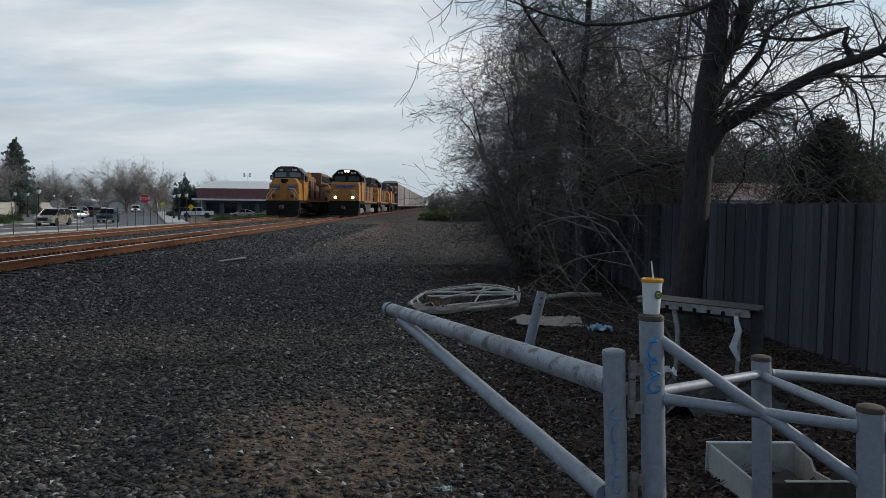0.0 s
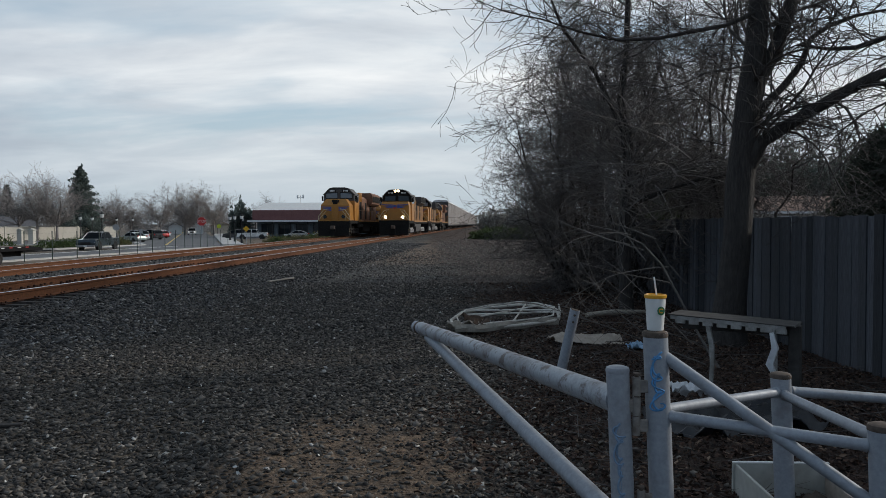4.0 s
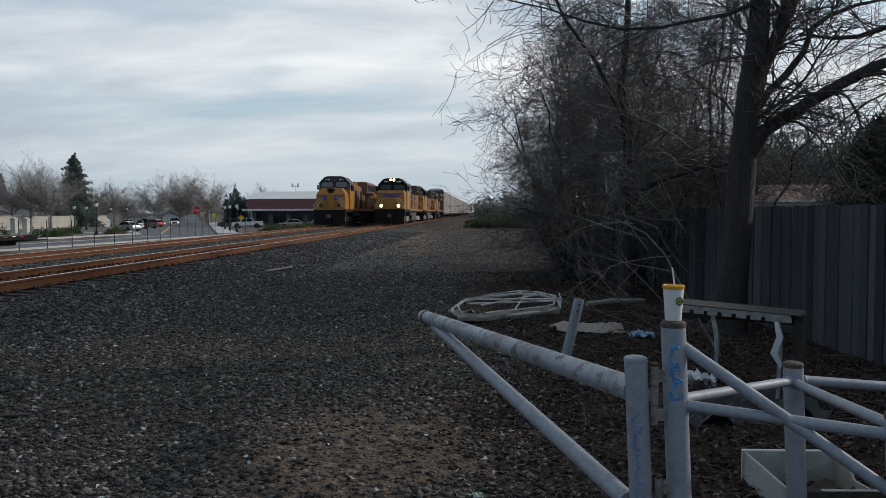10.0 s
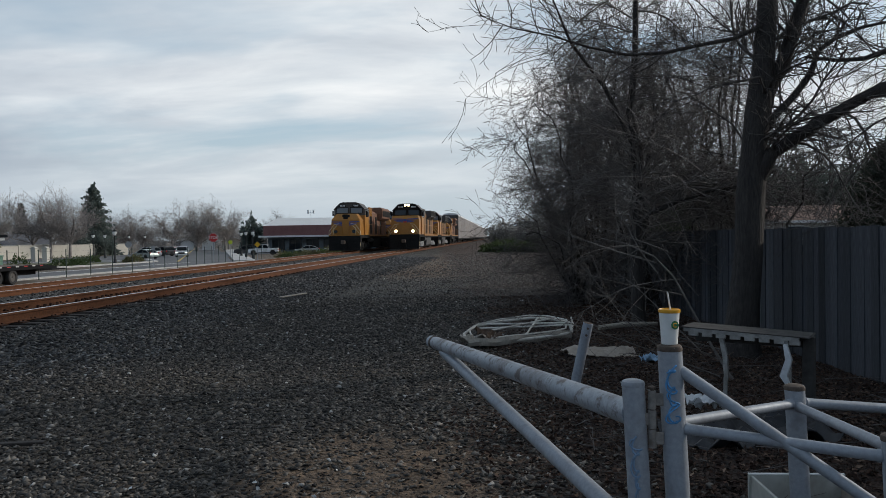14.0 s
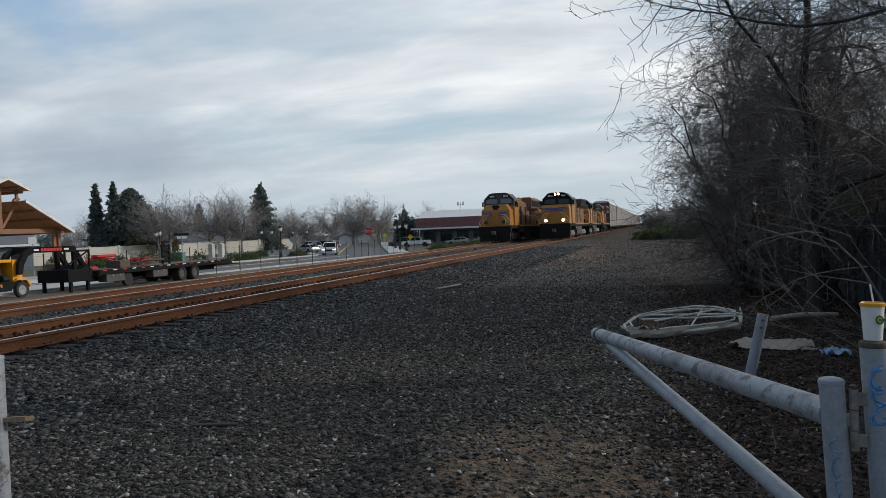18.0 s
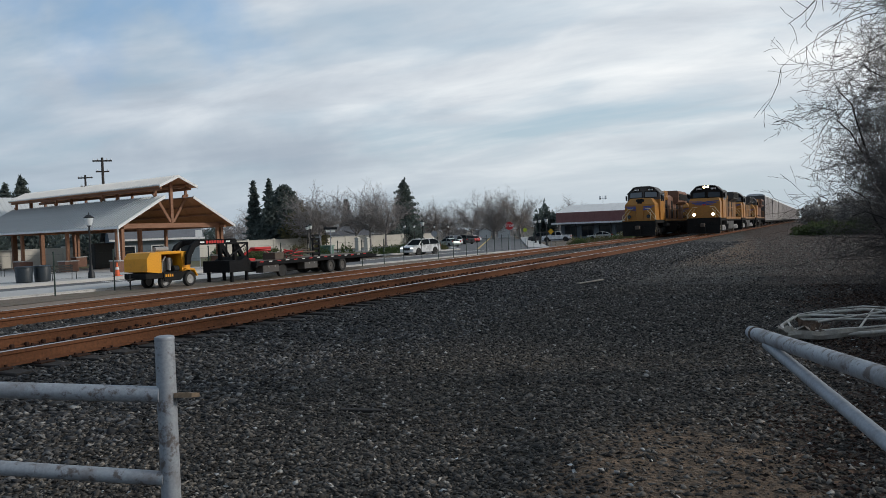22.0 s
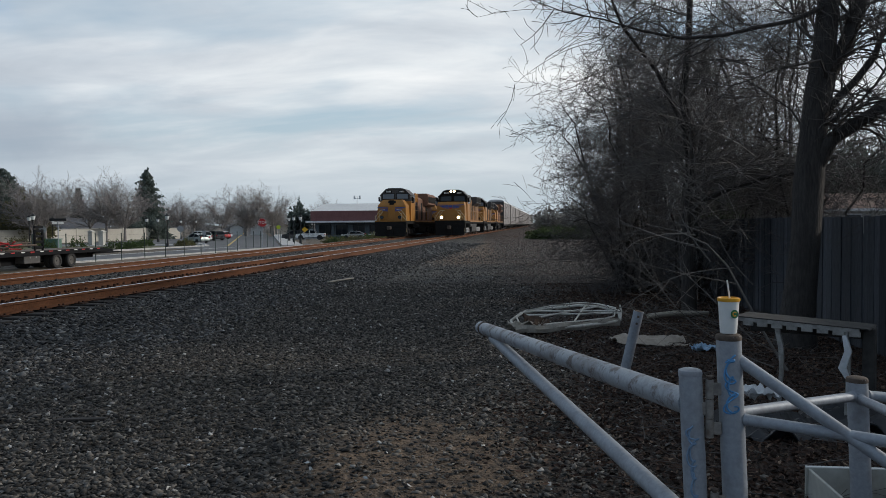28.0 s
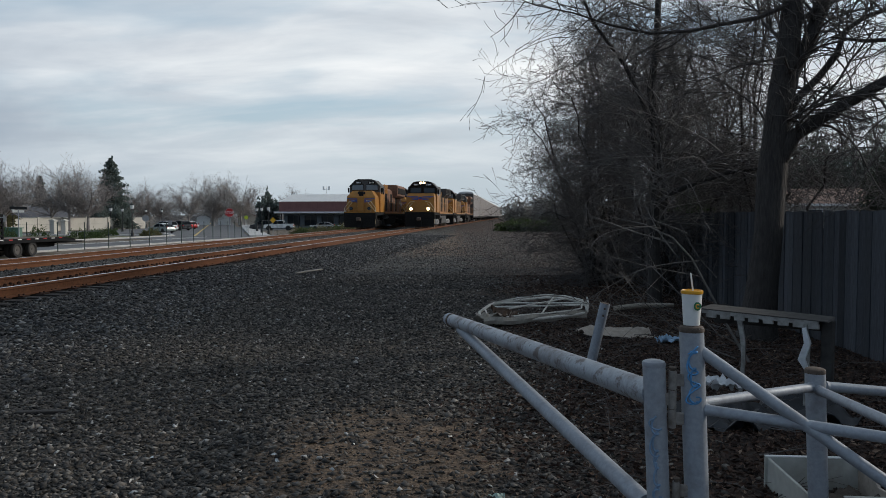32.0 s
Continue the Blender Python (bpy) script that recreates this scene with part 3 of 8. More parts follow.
    return solid(name, m, material, "", "", kind="structure")


def wood_rail(y0, y1, xoff, track, name):
    """One rail: base, web and head."""
    prof = [(-0.075, 0), (0.075, 0), (0.075, 0.012), (0.012, 0.03), (0.009, 0.13), (0.036, 0.142), (0.036, 0.182), (-0.036, 0.182), (-0.036, 0.142), (-0.009, 0.13), (-0.012, 0.03), (-0.075, 0.012)]
    m, top = Mesh(), Mesh()
    pts = [y0 + (y1 - y0) * k / 60 for k in range(61)]
    n = len(prof)
    for y in pts:
        c = (track(y) if callable(track) else track) + xoff
        m.v += [(c + a, y, RAIL_TOP - 0.185 + b) for a, b in prof]
        top.v += [(c - 0.032, y, RAIL_TOP - 0.003), (c + 0.032, y, RAIL_TOP - 0.003), (c + 0.028, y, RAIL_TOP), (c - 0.028, y, RAIL_TOP)]
    for k in range(len(pts) - 1):
        m.f += [(k * n + j, k * n + (j + 1) % n, (k + 1) * n + (j + 1) % n, (k + 1) * n + j) for j in range(n)]
        top.f += [(k * 4 + j, k * 4 + (j + 1) % 4, k * 4 + 4 + (j + 1) % 4, k * 4 + 4 + j) for j in range(4)]
    return m, top


ANCHOR = surface("dark_rusty_iron", (0.05, 0.026, 0.018), 0.85, 0.0, grain=40, stain=8, spread=0.4, bump=0.3, gloss=0.2)


def build_track(name, track, label, detailed):
    t = thing(name, label, "railway track", kind="structure")
    for off in (-0.755, 0.755):
        m, top = wood_rail(-45, 420, off, track, "rail")
        r = part("rail", m, MAT["rail_rust"], t, "rusty steel rail")
        part("rail_head", top, MAT["rail_top"], r, "polished rail head")
    me = Mesh().box(-1.3, 1.3, -0.115, 0.115, -0.18, 0.0, 0.012).data("tie")
    plates = {}
    for side in (-1, 1):
        pm = Mesh().box(-0.19, 0.19, -0.1, 0.1, 0.0, 0.02, 0.004)
        for sy in (-1, 1):
            for sx in (-1, 1):
                pm.box(sx * 0.095 - 0.014, sx * 0.095 + 0.014, sy * 0.06 - 0.014, sy * 0.06 + 0.014, 0.018, 0.048, 0.004)
            # rail anchors clamp the foot on the track's inner side
            pm.box(-side * 0.075 - 0.03, -side * 0.075 + 0.03, sy * 0.13 - 0.028, sy * 0.13 + 0.028, 0.0, 0.075, 0.012)
        plates[side] = pm.data("tie_plate")
    rnd = random.Random(4)
    y = -3.0
    while y < (58 if detailed else 30):
        c = track(y) if callable(track) else track
        tie = part("tie", me, MAT["tie"], t, m=pose(c + rnd.uniform(-0.06, 0.06), y, RAIL_TOP - 0.198, 0, 0, rnd.uniform(-1.2, 1.2)))
        if detailed and y < 34:
            part("tie_plate", plates[1], ANCHOR, tie, m=pose(0.755, 0, 0.001))
            part("tie_plate", plates[-1], ANCHOR, tie, m=pose(-0.755, 0, 0.001))
        y += 0.5 if detailed else 0.6
    return t


build_track("track_near", near_track, "rusty steel rails on tarred wooden ties in ballast", True)
build_track("track_far", far_track, "rusty steel rails on ties beyond the near track", False)

# ---------- the pipe gate ----------
LEAN = Vector((0.045, 0.0, -1.0))  # the whole frame sags towards the arm


def pipe(name, p, q, r, parent, label="", material=None, n=20):
    m = Mesh().rod(p, q, r, r, n)
    d = (Vector(q) - Vector(p)).normalized()
    m.rod(Vector(q) - d * 0.004, Vector(q) + d * 0.004, r * 0.9, r * 0.9, n)
    return part(name, m, material or MAT["galv"], parent, label, smooth=True)


def upright(name, x, y, top, r, parent, base=-0.25, label="", lean=LEAN, capped=True, coat=None):
    """A capped post that leans with the frame."""
    p = Vector((x, y, top))
    q = p + lean * (top - base)
    post = pipe(name, q, p, r, parent, label, coat)
    cap = Mesh().lathe([(r + 0.001, -0.016), (r + 0.0025, -0.006), (r - 0.001, 0.004), (r * 0.7, 0.009), (0.004, 0.01)], 20)
    part("post_cap", cap, MAT["rust"] if capped else MAT["galv"], post, "rusty pipe cap" if capped else "", m=Matrix.Translation(p), smooth=True)
    return post


def scrawl(post, x, y, top, r, z0, z1, width, loops, material, turn=0.0):
    """Spray-can strokes on a round post: thin bars that lie on its face."""
    m = Mesh()
    pts = []
    n = 70
    for k in range(n + 1):
        s = k / n
        z = z0 + (z1 - z0) * s
        a = math.radians(-90 + turn) + width * math.sin(loops * math.pi * 2 * s + 0.6) * (0.75 + 0.25 * math.sin(9 * s))
        zz = z + 0.016 * math.cos(loops * math.pi * 2 * s * 1.0 + 0.3)
        c = Vector((x, y, top)) + LEAN * (top - zz)
        pts.append(c + Vector((math.cos(a), math.sin(a), 0)) * (r + 0.001))
    m.tube(pts, 0.0042, 4)
    m.tube([p + Vector((0.012 * math.sin(k * 0.35), 0, 0.02 * math.cos(k * 0.21))) for k, p in enumerate(pts)], 0.0034, 4)
    return part("paint_scrawl", m, material, post, "sprayed blue scrawl")


def worn_paint():
    """Silver paint rubbed through to dark steel and rust in long blotches."""
    m = surface("rubbed_silver_paint", (0.33, 0.355, 0.385), 0.56, 0.2, grain=60, stain=5, spread=0.14, dirt=(0.15, 0.125, 0.11), dirt_amount=0.75, bump=0.25)
    nt = m.node_tree
    b = nt.nodes["Principled BSDF"]
    col = b.inputs["Base Color"].links[0].from_socket
    bare = ramp_of(nt, noise_of(nt, coords(nt, (1, 1, 1)), 13, 6, 0.7), [(0.52, (0, 0, 0)), (0.62, (0.85,) * 3)])
    link(nt, mixed(nt, bare, col, (0.10, 0.075, 0.062)), b.inputs["Base Color"])
    return m


WORN = worn_paint()
KNUCKLE = surface("dirty_beige_steel", (0.27, 0.245, 0.22), 0.7, 0.2, grain=40, stain=12, spread=0.25, dirt=(0.10, 0.07, 0.05), dirt_amount=0.7, bump=0.3)


def build_gate():
    g = thing("pipe_gate", "silver-painted steel pipe gate, swung open, with blue scrawls", "gate")
    P0, P2, P4 = (0.760, 2.965), (1.477, 3.6), (1.462, 2.67)
    a = upright("gate_post", *P0, 1.160, 0.047, g)
    upright("brace_post", *P2, 0.876, 0.045, g)
    upright("brace_post", *P4, 0.887, 0.045, g)
    h = upright("hinge_post", 0.617, 2.965, 1.02, 0.044, g, base=0.22, capped=False)

    def at(p, top, z):
        return Vector((*p, top)) + LEAN * (top - z)
    # rails of the fixed frame, each welded on with a bead
    def rail(p, q, r=0.0215):
        bar = pipe("rail", p, q, r, g)
        d = (q - p).normalized()
        for c, e in ((p, 1), (q, -1)):
            k = c + d * (0.046 * e)
            part("weld_bead", Mesh().rod(k, k + d * (0.014 * e), r + 0.004, r + 0.001, 14), MAT["galv"], bar, smooth=True)
        return bar

    rail(at(P0, 1.160, 0.857), at(P2, 0.876, 0.795))
    rail(at(P0, 1.160, 0.841), at(P4, 0.887, 0.812))
    rail(at(P2, 0.876, 0.785), at(P4, 0.887, 0.838))
    rail(at(P2, 0.876, 0.80), Vector((3.4, 3.95, 0.60)), 0.024)
    rail(at(P4, 0.887, 0.81), Vector((2.9, 2.6, 0.72)), 0.024)
    pipe("diagonal_brace", at(P0, 1.160, 1.092), at(P4, 0.887, 0.59), 0.0225, g)
    # the swinging arm
    arm0, tip = Vector((0.62, 2.98, 0.891)), Vector((-0.455, 6.19, 0.725))
    pipe("arm", arm0, tip, 0.0515, g, "long silver pipe with worn paint and rust blotches", WORN)
    d = (tip - arm0).normalized()
    part("arm_end", Mesh().rod(tip - d * 0.02, tip + d * 0.09, 0.056, 0.05, 18).rod(tip + d * 0.09, tip + d * 0.105, 0.035, 0.03, 14), MAT["galv"], g, "dented pipe end", smooth=True)
    part("arm_collar", Mesh().rod(tip - d * 0.055, tip - d * 0.02, 0.057, 0.057, 18), MAT["rust"], g, "rusty collar", smooth=True)
    pipe("lower_brace", Vector((0.60, 2.99, 0.44)), tip - d * 0.33 + Vector((0, 0, -0.05)), 0.039, g)
    # barrel hinges: knuckles on a pin, tabs welded to both posts
    for z in (0.90, 0.46):
        x = 0.682 + 0.045 * (1.0 - z)
        hinge = part("hinge_pin", Mesh().rod((x, 2.945, z - 0.135), (x, 2.945, z + 0.10), 0.009, 0.009, 12).lathe([(0.015, 0), (0.015, 0.006), (0.004, 0.01)], 12, pose(x, 2.945, z + 0.10)), MAT["rust"], g, "rusty hinge pin", smooth=True)
        for zz, side in ((z + 0.055, 1), (z - 0.022, -1), (z - 0.098, 1)):
            part("knuckle", Mesh().rod((x, 2.945, zz - 0.036), (x, 2.945, zz + 0.036), 0.0155, 0.0155, 14), KNUCKLE, hinge, smooth=True)
            part("hinge_leaf", Mesh().box(x if side > 0 else x - 0.05, x + 0.045 if side > 0 else x, 2.94, 2.952, zz - 0.024, zz + 0.024, 0.003), KNUCKLE, hinge)
    blue = surface("blue_spray_paint", (0.10, 0.30, 0.55), 0.6, grain=40, stain=20, spread=0.3, bump=0.0)
    scrawl(a, *P0, 1.160, 0.047, 0.86, 1.09, 0.36, 3.5, blue, -12)
    scrawl(h, 0.617, 2.965, 1.015, 0.044, 0.46, 0.80, 0.30, 5.0, surface("faded_blue_spray", (0.20, 0.30, 0.42), 0.6, grain=40, stain=20, spread=0.3, bump=0.0), -15)
    # the far leaf's post across the track
    f = thing("gate_stub", "silver steel pipe gate post with two rails", "gate")
    upright("gate_post", -3.246, 2.93, 1.077, 0.052, f, capped=False, lean=Vector((0.0, 0.0, -1.0)), coat=WORN)
    pipe("rail", (-3.26, 2.9, 0.765), (-6.3, 1.40, 0.985), 0.045, f, "scuffed silver pipe with rust blotches", WORN)
    pipe("rail", (-3.26, 2.9, 0.30), (-6.3, 1.35, 0.66), 0.04, f, "", WORN)
    part("latch_stub", Mesh().prism([(-0.025, 0.0), (0.025, 0.0), (0.02, 0.10), (-0.005, 0.135), (-0.02, 0.09)], "z", -0.012, 0.012), surface("tan_rusted_steel", (0.24, 0.17, 0.11), 0.85, 0.1, grain=40, stain=9, spread=0.3, bump=0.3), f, "broken rusty latch tongue", m=pose(-3.2, 2.95, 0.755, 0, -8, -70))
    return g


build_gate()


def build_cup():
    """A takeaway cup on the post's cap."""
    c = thing("drink_cup", "white paper drink cup with yellow lid standing on the gate post", "cup", m=pose(0.760, 2.965, 1.17))
    paper = surface("white_cup_paper", (0.78, 0.78, 0.75), 0.5, grain=30, stain=8, spread=0.04, bump=0.0)
    part("cup_body", Mesh().lathe([(0.029, 0), (0.031, 0.002), (0.0395, 0.132), (0.038, 0.132)], 28), paper, c, smooth=True)
    lid = surface("yellow_lid_plastic", (0.75, 0.36, 0.02), 0.35, grain=30, stain=8, spread=0.05, bump=0.0)
    part("lid", Mesh().lathe([(0.0405, 0.124), (0.0425, 0.126), (0.0425, 0.136), (0.038, 0.139), (0.036, 0.134), (0.004, 0.134)], 28), lid, c, smooth=True)
    part("straw", Mesh().rod((0.004, 0, 0.134), (-0.006, 0.0, 0.205), 0.0032, 0.0032, 8), paper, c, smooth=True)
    green = surface("green_emblem_ink", (0.02, 0.16, 0.06), 0.5, grain=30, stain=8, spread=0.1, bump=0.0)
    badge = Mesh().lathe([(0.0165, 0), (0.0165, 0.0006)], 20)
    b = part("emblem", badge, green, c, "round green and yellow emblem", m=pose(0.0135, -0.0365, 0.078, 86, 0, 20))
    ring = Mesh()
    ring.tube([(0.0075 * math.cos(a), 0.0075 * math.sin(a), 0.001) for a in [0.6 + k * 0.35 for k in range(15)]], 0.0022, 5)
    part("emblem_ring", ring, lid, b)


build_cup()

# ---------- board fence ----------
def build_fence():
    f = thing("board_fence", "tall fence of grey weathered upright boards", "fence", kind="structure")
    rnd = random.Random(11)
    a, b = Vector((4.42, 0.5, 0)), Vector((3.38, 21.5, 0))
    d = (b - a).normalized()
    turn = math.degrees(math.atan2(d.y, d.x))
    n = int((b - a).length / 0.147)
    shapes = []
    for k in range(5):
        h, w = 1.68 + 0.004 * k, 0.0765
        e = 0.012
        m = Mesh().prism([(-w, 0), (w, 0), (w, h - e), (w - e, h), (-w + e, h), (-w, h - e)], "y", -0.009, 0.009)
        shapes.append(m.data("fence_board"))
    for k in range(n):
        p = a + d * (k * 0.147)
        z = -0.03 + 0.01 * noise.noise((k * 0.15, 0, 0))
        part("fence_board", shapes[rnd.randrange(5)], MAT["fence"], f, m=pose(p.x + (k % 2) * 0.010 + rnd.uniform(-0.001, 0.001), p.y, z, rnd.uniform(-0.3, 0.3), rnd.uniform(-0.1, 0.1), turn + rnd.uniform(-1, 1)))
    for z in (0.3, 1.35):
        q = Mesh().box(0, (b - a).length, -0.075, -0.03, z, z + 0.09, 0.004)
        part("fence_rail", q, MAT["fence"], f, m=pose(a.x, a.y, 0, 0, 0, turn))
    for k in range(9):
        p = a + d * (k * 2.6 + 0.3)
        part("fence_post", Mesh().box(-0.045, 0.045, -0.17, -0.08, -0.3, 1.6, 0.006), MAT["fence"], f, m=pose(p.x, p.y, 0, 0, 0, turn))


build_fence()

# ---------- trains ----------
def wheel_mesh(r, w):
    return Mesh().lathe([(0.02, -w / 2), (r * 0.55, -w / 2), (r * 0.6, -w / 4), (r * 0.86, -w / 4), (r * 0.9, -w / 2), (r + 0.025, -w / 2), (r + 0.025, -w / 4), (r, -w / 4), (r, w / 2), (r * 0.88, w / 2), (r * 0.82, w / 5), (r * 0.4, w / 5), (r * 0.3, w / 2), (0.02, w / 2)], 20).data("train_wheel", True)


WHEEL = wheel_mesh(0.5, 0.14)
STEEL = surface("worn_wheel_steel", (0.16, 0.13, 0.11), 0.5, 0.7, grain=20, stain=4, spread=0.3, bump=0.1)
GRIMY = surface("sooty_yellow_panel", (0.31, 0.14, 0.03), 0.65, grain=5, stain=0.7, spread=0.2, dirt=(0.05, 0.042, 0.036), dirt_amount=0.9, bump=0.08, vary=0.45)
# radiator brown; on kind b's hood it stands in for the shaded side
HOOD = surface("sooty_and_shaded_brown_panel", (0.20, 0.095, 0.055), 0.7, grain=5, stain=1.0, spread=0.25, dirt=(0.06, 0.05, 0.045), bump=0.05)


PALE_RAIL = surface("pale_handrail_paint", (0.62, 0.5, 0.3), 0.5, grain=20, stain=3, spread=0.2, bump=0.0)


# the sky's reflection is painted into this pane as a grey base colour
PALE_GLASS = glassy("sky_reflection_grey_glass", (0.17, 0.195, 0.215), 0.1)


def bogie(parent, y, axles, pitch, frame_mat, w=2.3):
    b = thing("bogie", "", "")
    b.parent = parent
    b.matrix_basis = pose(0, y, 0)
    f = Mesh()
    span = pitch * (axles - 1) / 2
    for s in (-1, 1):
        x0, x1 = s * w / 2 - 0.09, s * w / 2 + 0.09
        f.prism([(-span - 0.55, 0.62), (-span - 0.3, 0.38), (-0.5, 0.36), (0.5, 0.36), (span + 0.3, 0.38), (span + 0.55, 0.62), (span + 0.4, 0.86), (0.6, 0.8), (-0.6, 0.8), (-span - 0.4, 0.86)], "x", x0, x1)
        for k in range(axles):
            yy = -span + k * pitch
            f.box(s * w / 2 - 0.02, s * (w / 2 + 0.17), yy - 0.17, yy + 0.17, 0.34, 0.68, 0.03)
        for k in range(axles - 1):
            yy = -span + (k + 0.5) * pitch
            f.rod((s * (w / 2 + 0.11), yy, 0.4), (s * (w / 2 + 0.11), yy, 0.74), 0.1, 0.1, 10)
    f.box(-w / 2, w / 2, -0.35, 0.35, 0.5, 0.85, 0.04)
    part("bogie_frame", f, frame_mat, b)
    for k in range(axles):
        for s in (-1, 1):
            part("train_wheel", WHEEL, STEEL, b, m=pose(s * 0.755, -span + k * pitch, 0.5, 0, 90 * s, 0))
    return b


def handrail(parent, pts, r=0.018, material=None):
    m = Mesh()
    m.tube(pts, r, 6)
    return part("handrail", m, material or MAT["yellow"], parent, smooth=True)


def numeral_bars(parent, x, y, z, w, h, n, m=None):
    """Number characters as plain bars."""
    step = w / n
    for k in range(n):
        q = Mesh().box(x - w / 2 + k * step + step * 0.18, x - w / 2 + (k + 1) * step - step * 0.18, y - 0.012, y, z - h / 2, z + h / 2)
        part("number_bar", q, MAT["white_paint"], parent)


def wings_emblem(parent, y, z, width):
    """Spread wings and a small shield, as plain shapes."""
    for s in (-1, 1):
        for k in range(3):
            zz = z + 0.18 - k * 0.14
            x0, x1 = s * 0.2, s * (width / 2 - k * 0.24)
            q = Mesh().prism([(x0, zz - 0.05), (x1, zz + 0.03), (x1 - s * 0.05, zz + 0.09), (x0, zz + 0.06)], "y", y - 0.012, y)
            part("wing_feather", q, MAT["blue_emblem"], parent, "blue wing stripe")
    sh = Mesh().prism([(-0.17, z + 0.2), (0.17, z + 0.2), (0.17, z - 0.06), (0, z - 0.22), (-0.17, z - 0.06)], "y", y - 0.016, y)
    part("shield_emblem", sh, MAT["red_paint"], parent, "red and blue shield emblem")
    part("shield_top", Mesh().box(-0.165, 0.165, y - 0.022, y - 0.016, z - 0.04, z + 0.2), MAT["blue_emblem"], parent)


def taper(m, x0, x1, y0, y1, z0, z1, top, front=0.0):
    """A block whose top is narrower by top on both sides and whose front leans back by front."""
    vs = [(x0, y0, z0), (x1, y0, z0), (x1, y1, z0), (x0, y1, z0), (x0 + top, y0 + front, z1), (x1 - top, y0 + front, z1), (x1 - top, y1, z1), (x0 + top, y1, z1)]
    return m.add(vs, [(0, 1, 2, 3), (4, 5, 6, 7), (0, 1, 5, 4), (1, 2, 6, 5), (2, 3, 7, 6), (3, 0, 4, 7)])


def locomotive(m, kind, lit, label):
    """A six-axle road locomotive; kind: wide-nosed with flared radiators ('a') or with winged radiators ('b')."""
    t = thing("locomotive", label, "locomotive", m=m, group="locomotives")
    L = 22.3
    # underframe, pilot, plough
    u = Mesh().box(-1.5, 1.5, 0.25, L - 0.25, 1.28, 1.58, 0.03)
    part("underframe", u, MAT["black"], t)
    p = Mesh()
    p.box(-1.52, 1.52, 0.12, 0.36, 0.85, 1.6, 0.03)
    p.prism([(-1.45, 0.14), (0, 0.12), (1.45, 0.14), (1.5, 0.9), (-1.5, 0.9)], "y", 0.0, 0.3)
    p.prism([(-0.2, 0.14), (0.2, 0.14), (0.2, 0.8), (-0.2, 0.8)], "y", -0.22, 0.05)
    part("snow_plough", p, MAT["black"], t)
    c = Mesh().box(-0.13, 0.13, -0.55, 0.15, 0.78, 1.05, 0.04)
    c.box(-0.2, 0.2, -0.72, -0.5, 0.74, 1.09, 0.05)
    part("coupler", c, MAT["rust"], t)
    for s in (-1, 1):
        st = Mesh()
        for k in range(4):
            st.box(s * 1.14, s * 1.52, 0.35 + 0.05 * k, 0.78, 0.35 + 0.3 * k, 0.39 + 0.3 * k, 0.008)
        st.box(s * 1.5, s * 1.54, 0.35, 0.8, 0.3, 1.5, 0.008)
        part("steps", st, MAT["black"], t)
        handrail(t, [(s * 1.48, 0.2, 0.5), (s * 1.48, 0.2, 1.95), (s * 1.0, 0.3, 2.6), (s * 0.55, 0.35, 2.65)], 0.03, PALE_RAIL)
        handrail(t, [(s * 1.48, 0.22, 1.6), (s * 0.75, 0.3, 2.5)], 0.026, PALE_RAIL)
        handrail(t, [(s * 1.05, 0.22, 0.9), (s * 1.05, 0.22, 2.3)], 0.024, PALE_RAIL)
        handrail(t, [(s * 1.48, 5.5, 2.65)] + [(s * 1.48, y, 2.65) for y in (9, 13, 17)] + [(s * 1.48, L - 0.5, 2.65)])
        for y in (5.6, 8.2, 10.8, 13.4, 16.0, 18.6, 21.2):
            handrail(t, [(s * 1.48, y, 1.55), (s * 1.48, y, 2.65)], 0.016)
    # nose
    if kind == "a":
        n = Mesh()
        taper(n, -1.44, 1.44, 0.72, 2.7, 1.58, 3.1, 0.02, 0.06)
        taper(n, -1.42, 1.42, 0.78, 2.7, 3.1, 3.5, 0.12, 0.3)
        nz = 2.95
    else:
        n = Mesh()
        taper(n, -1.42, 1.42, 0.7, 2.9, 1.58, 3.05, 0.08, 0.05)
        taper(n, -1.34, 1.34, 0.75, 2.9, 3.05, 3.62, 0.42, 0.5)
        nz = 2.62
    part("nose", n, MAT["yellow"], t)
    wings_emblem(t, 0.765 if kind == "a" else 0.685, nz, 2.75)
    part("sill_stripe", Mesh().box(-1.46, 1.46, 0.1, 0.16, 1.52, 1.6), MAT["black"] if kind == "a" else MAT["yellow"], t, "thin sill stripe")
    # cab
    y0 = 2.6 if kind == "a" else 2.75
    cab = Mesh()
    cab.prism([(-1.52, 1.58), (1.52, 1.58), (1.52, 3.5), (-1.52, 3.5)], "y", y0, y0 + 2.5)
    part("cab", cab, MAT["yellow"], t)
    up = Mesh().prism([(-1.52, 3.5), (1.52, 3.5), (1.5, 4.1), (0.92, 4.66), (0.6, 4.74), (-0.6, 4.74), (-0.92, 4.66), (-1.5, 4.1)], "y", y0, y0 + 2.5)
    part("cab_top", up, MAT["black"] if kind == "a" else MAT["loco_grey"], t)
    roof = Mesh().prism([(-1.56, 4.08), (-0.94, 4.70), (-0.6, 4.79), (0.6, 4.79), (0.94, 4.70), (1.56, 4.08), (1.5, 4.06), (0.9, 4.65), (0.58, 4.73), (-0.58, 4.73), (-0.9, 4.65), (-1.5, 4.06)], "y", y0 - 0.12, y0 + 2.6)
    part("cab_roof", roof, MAT["loco_grey"], t)
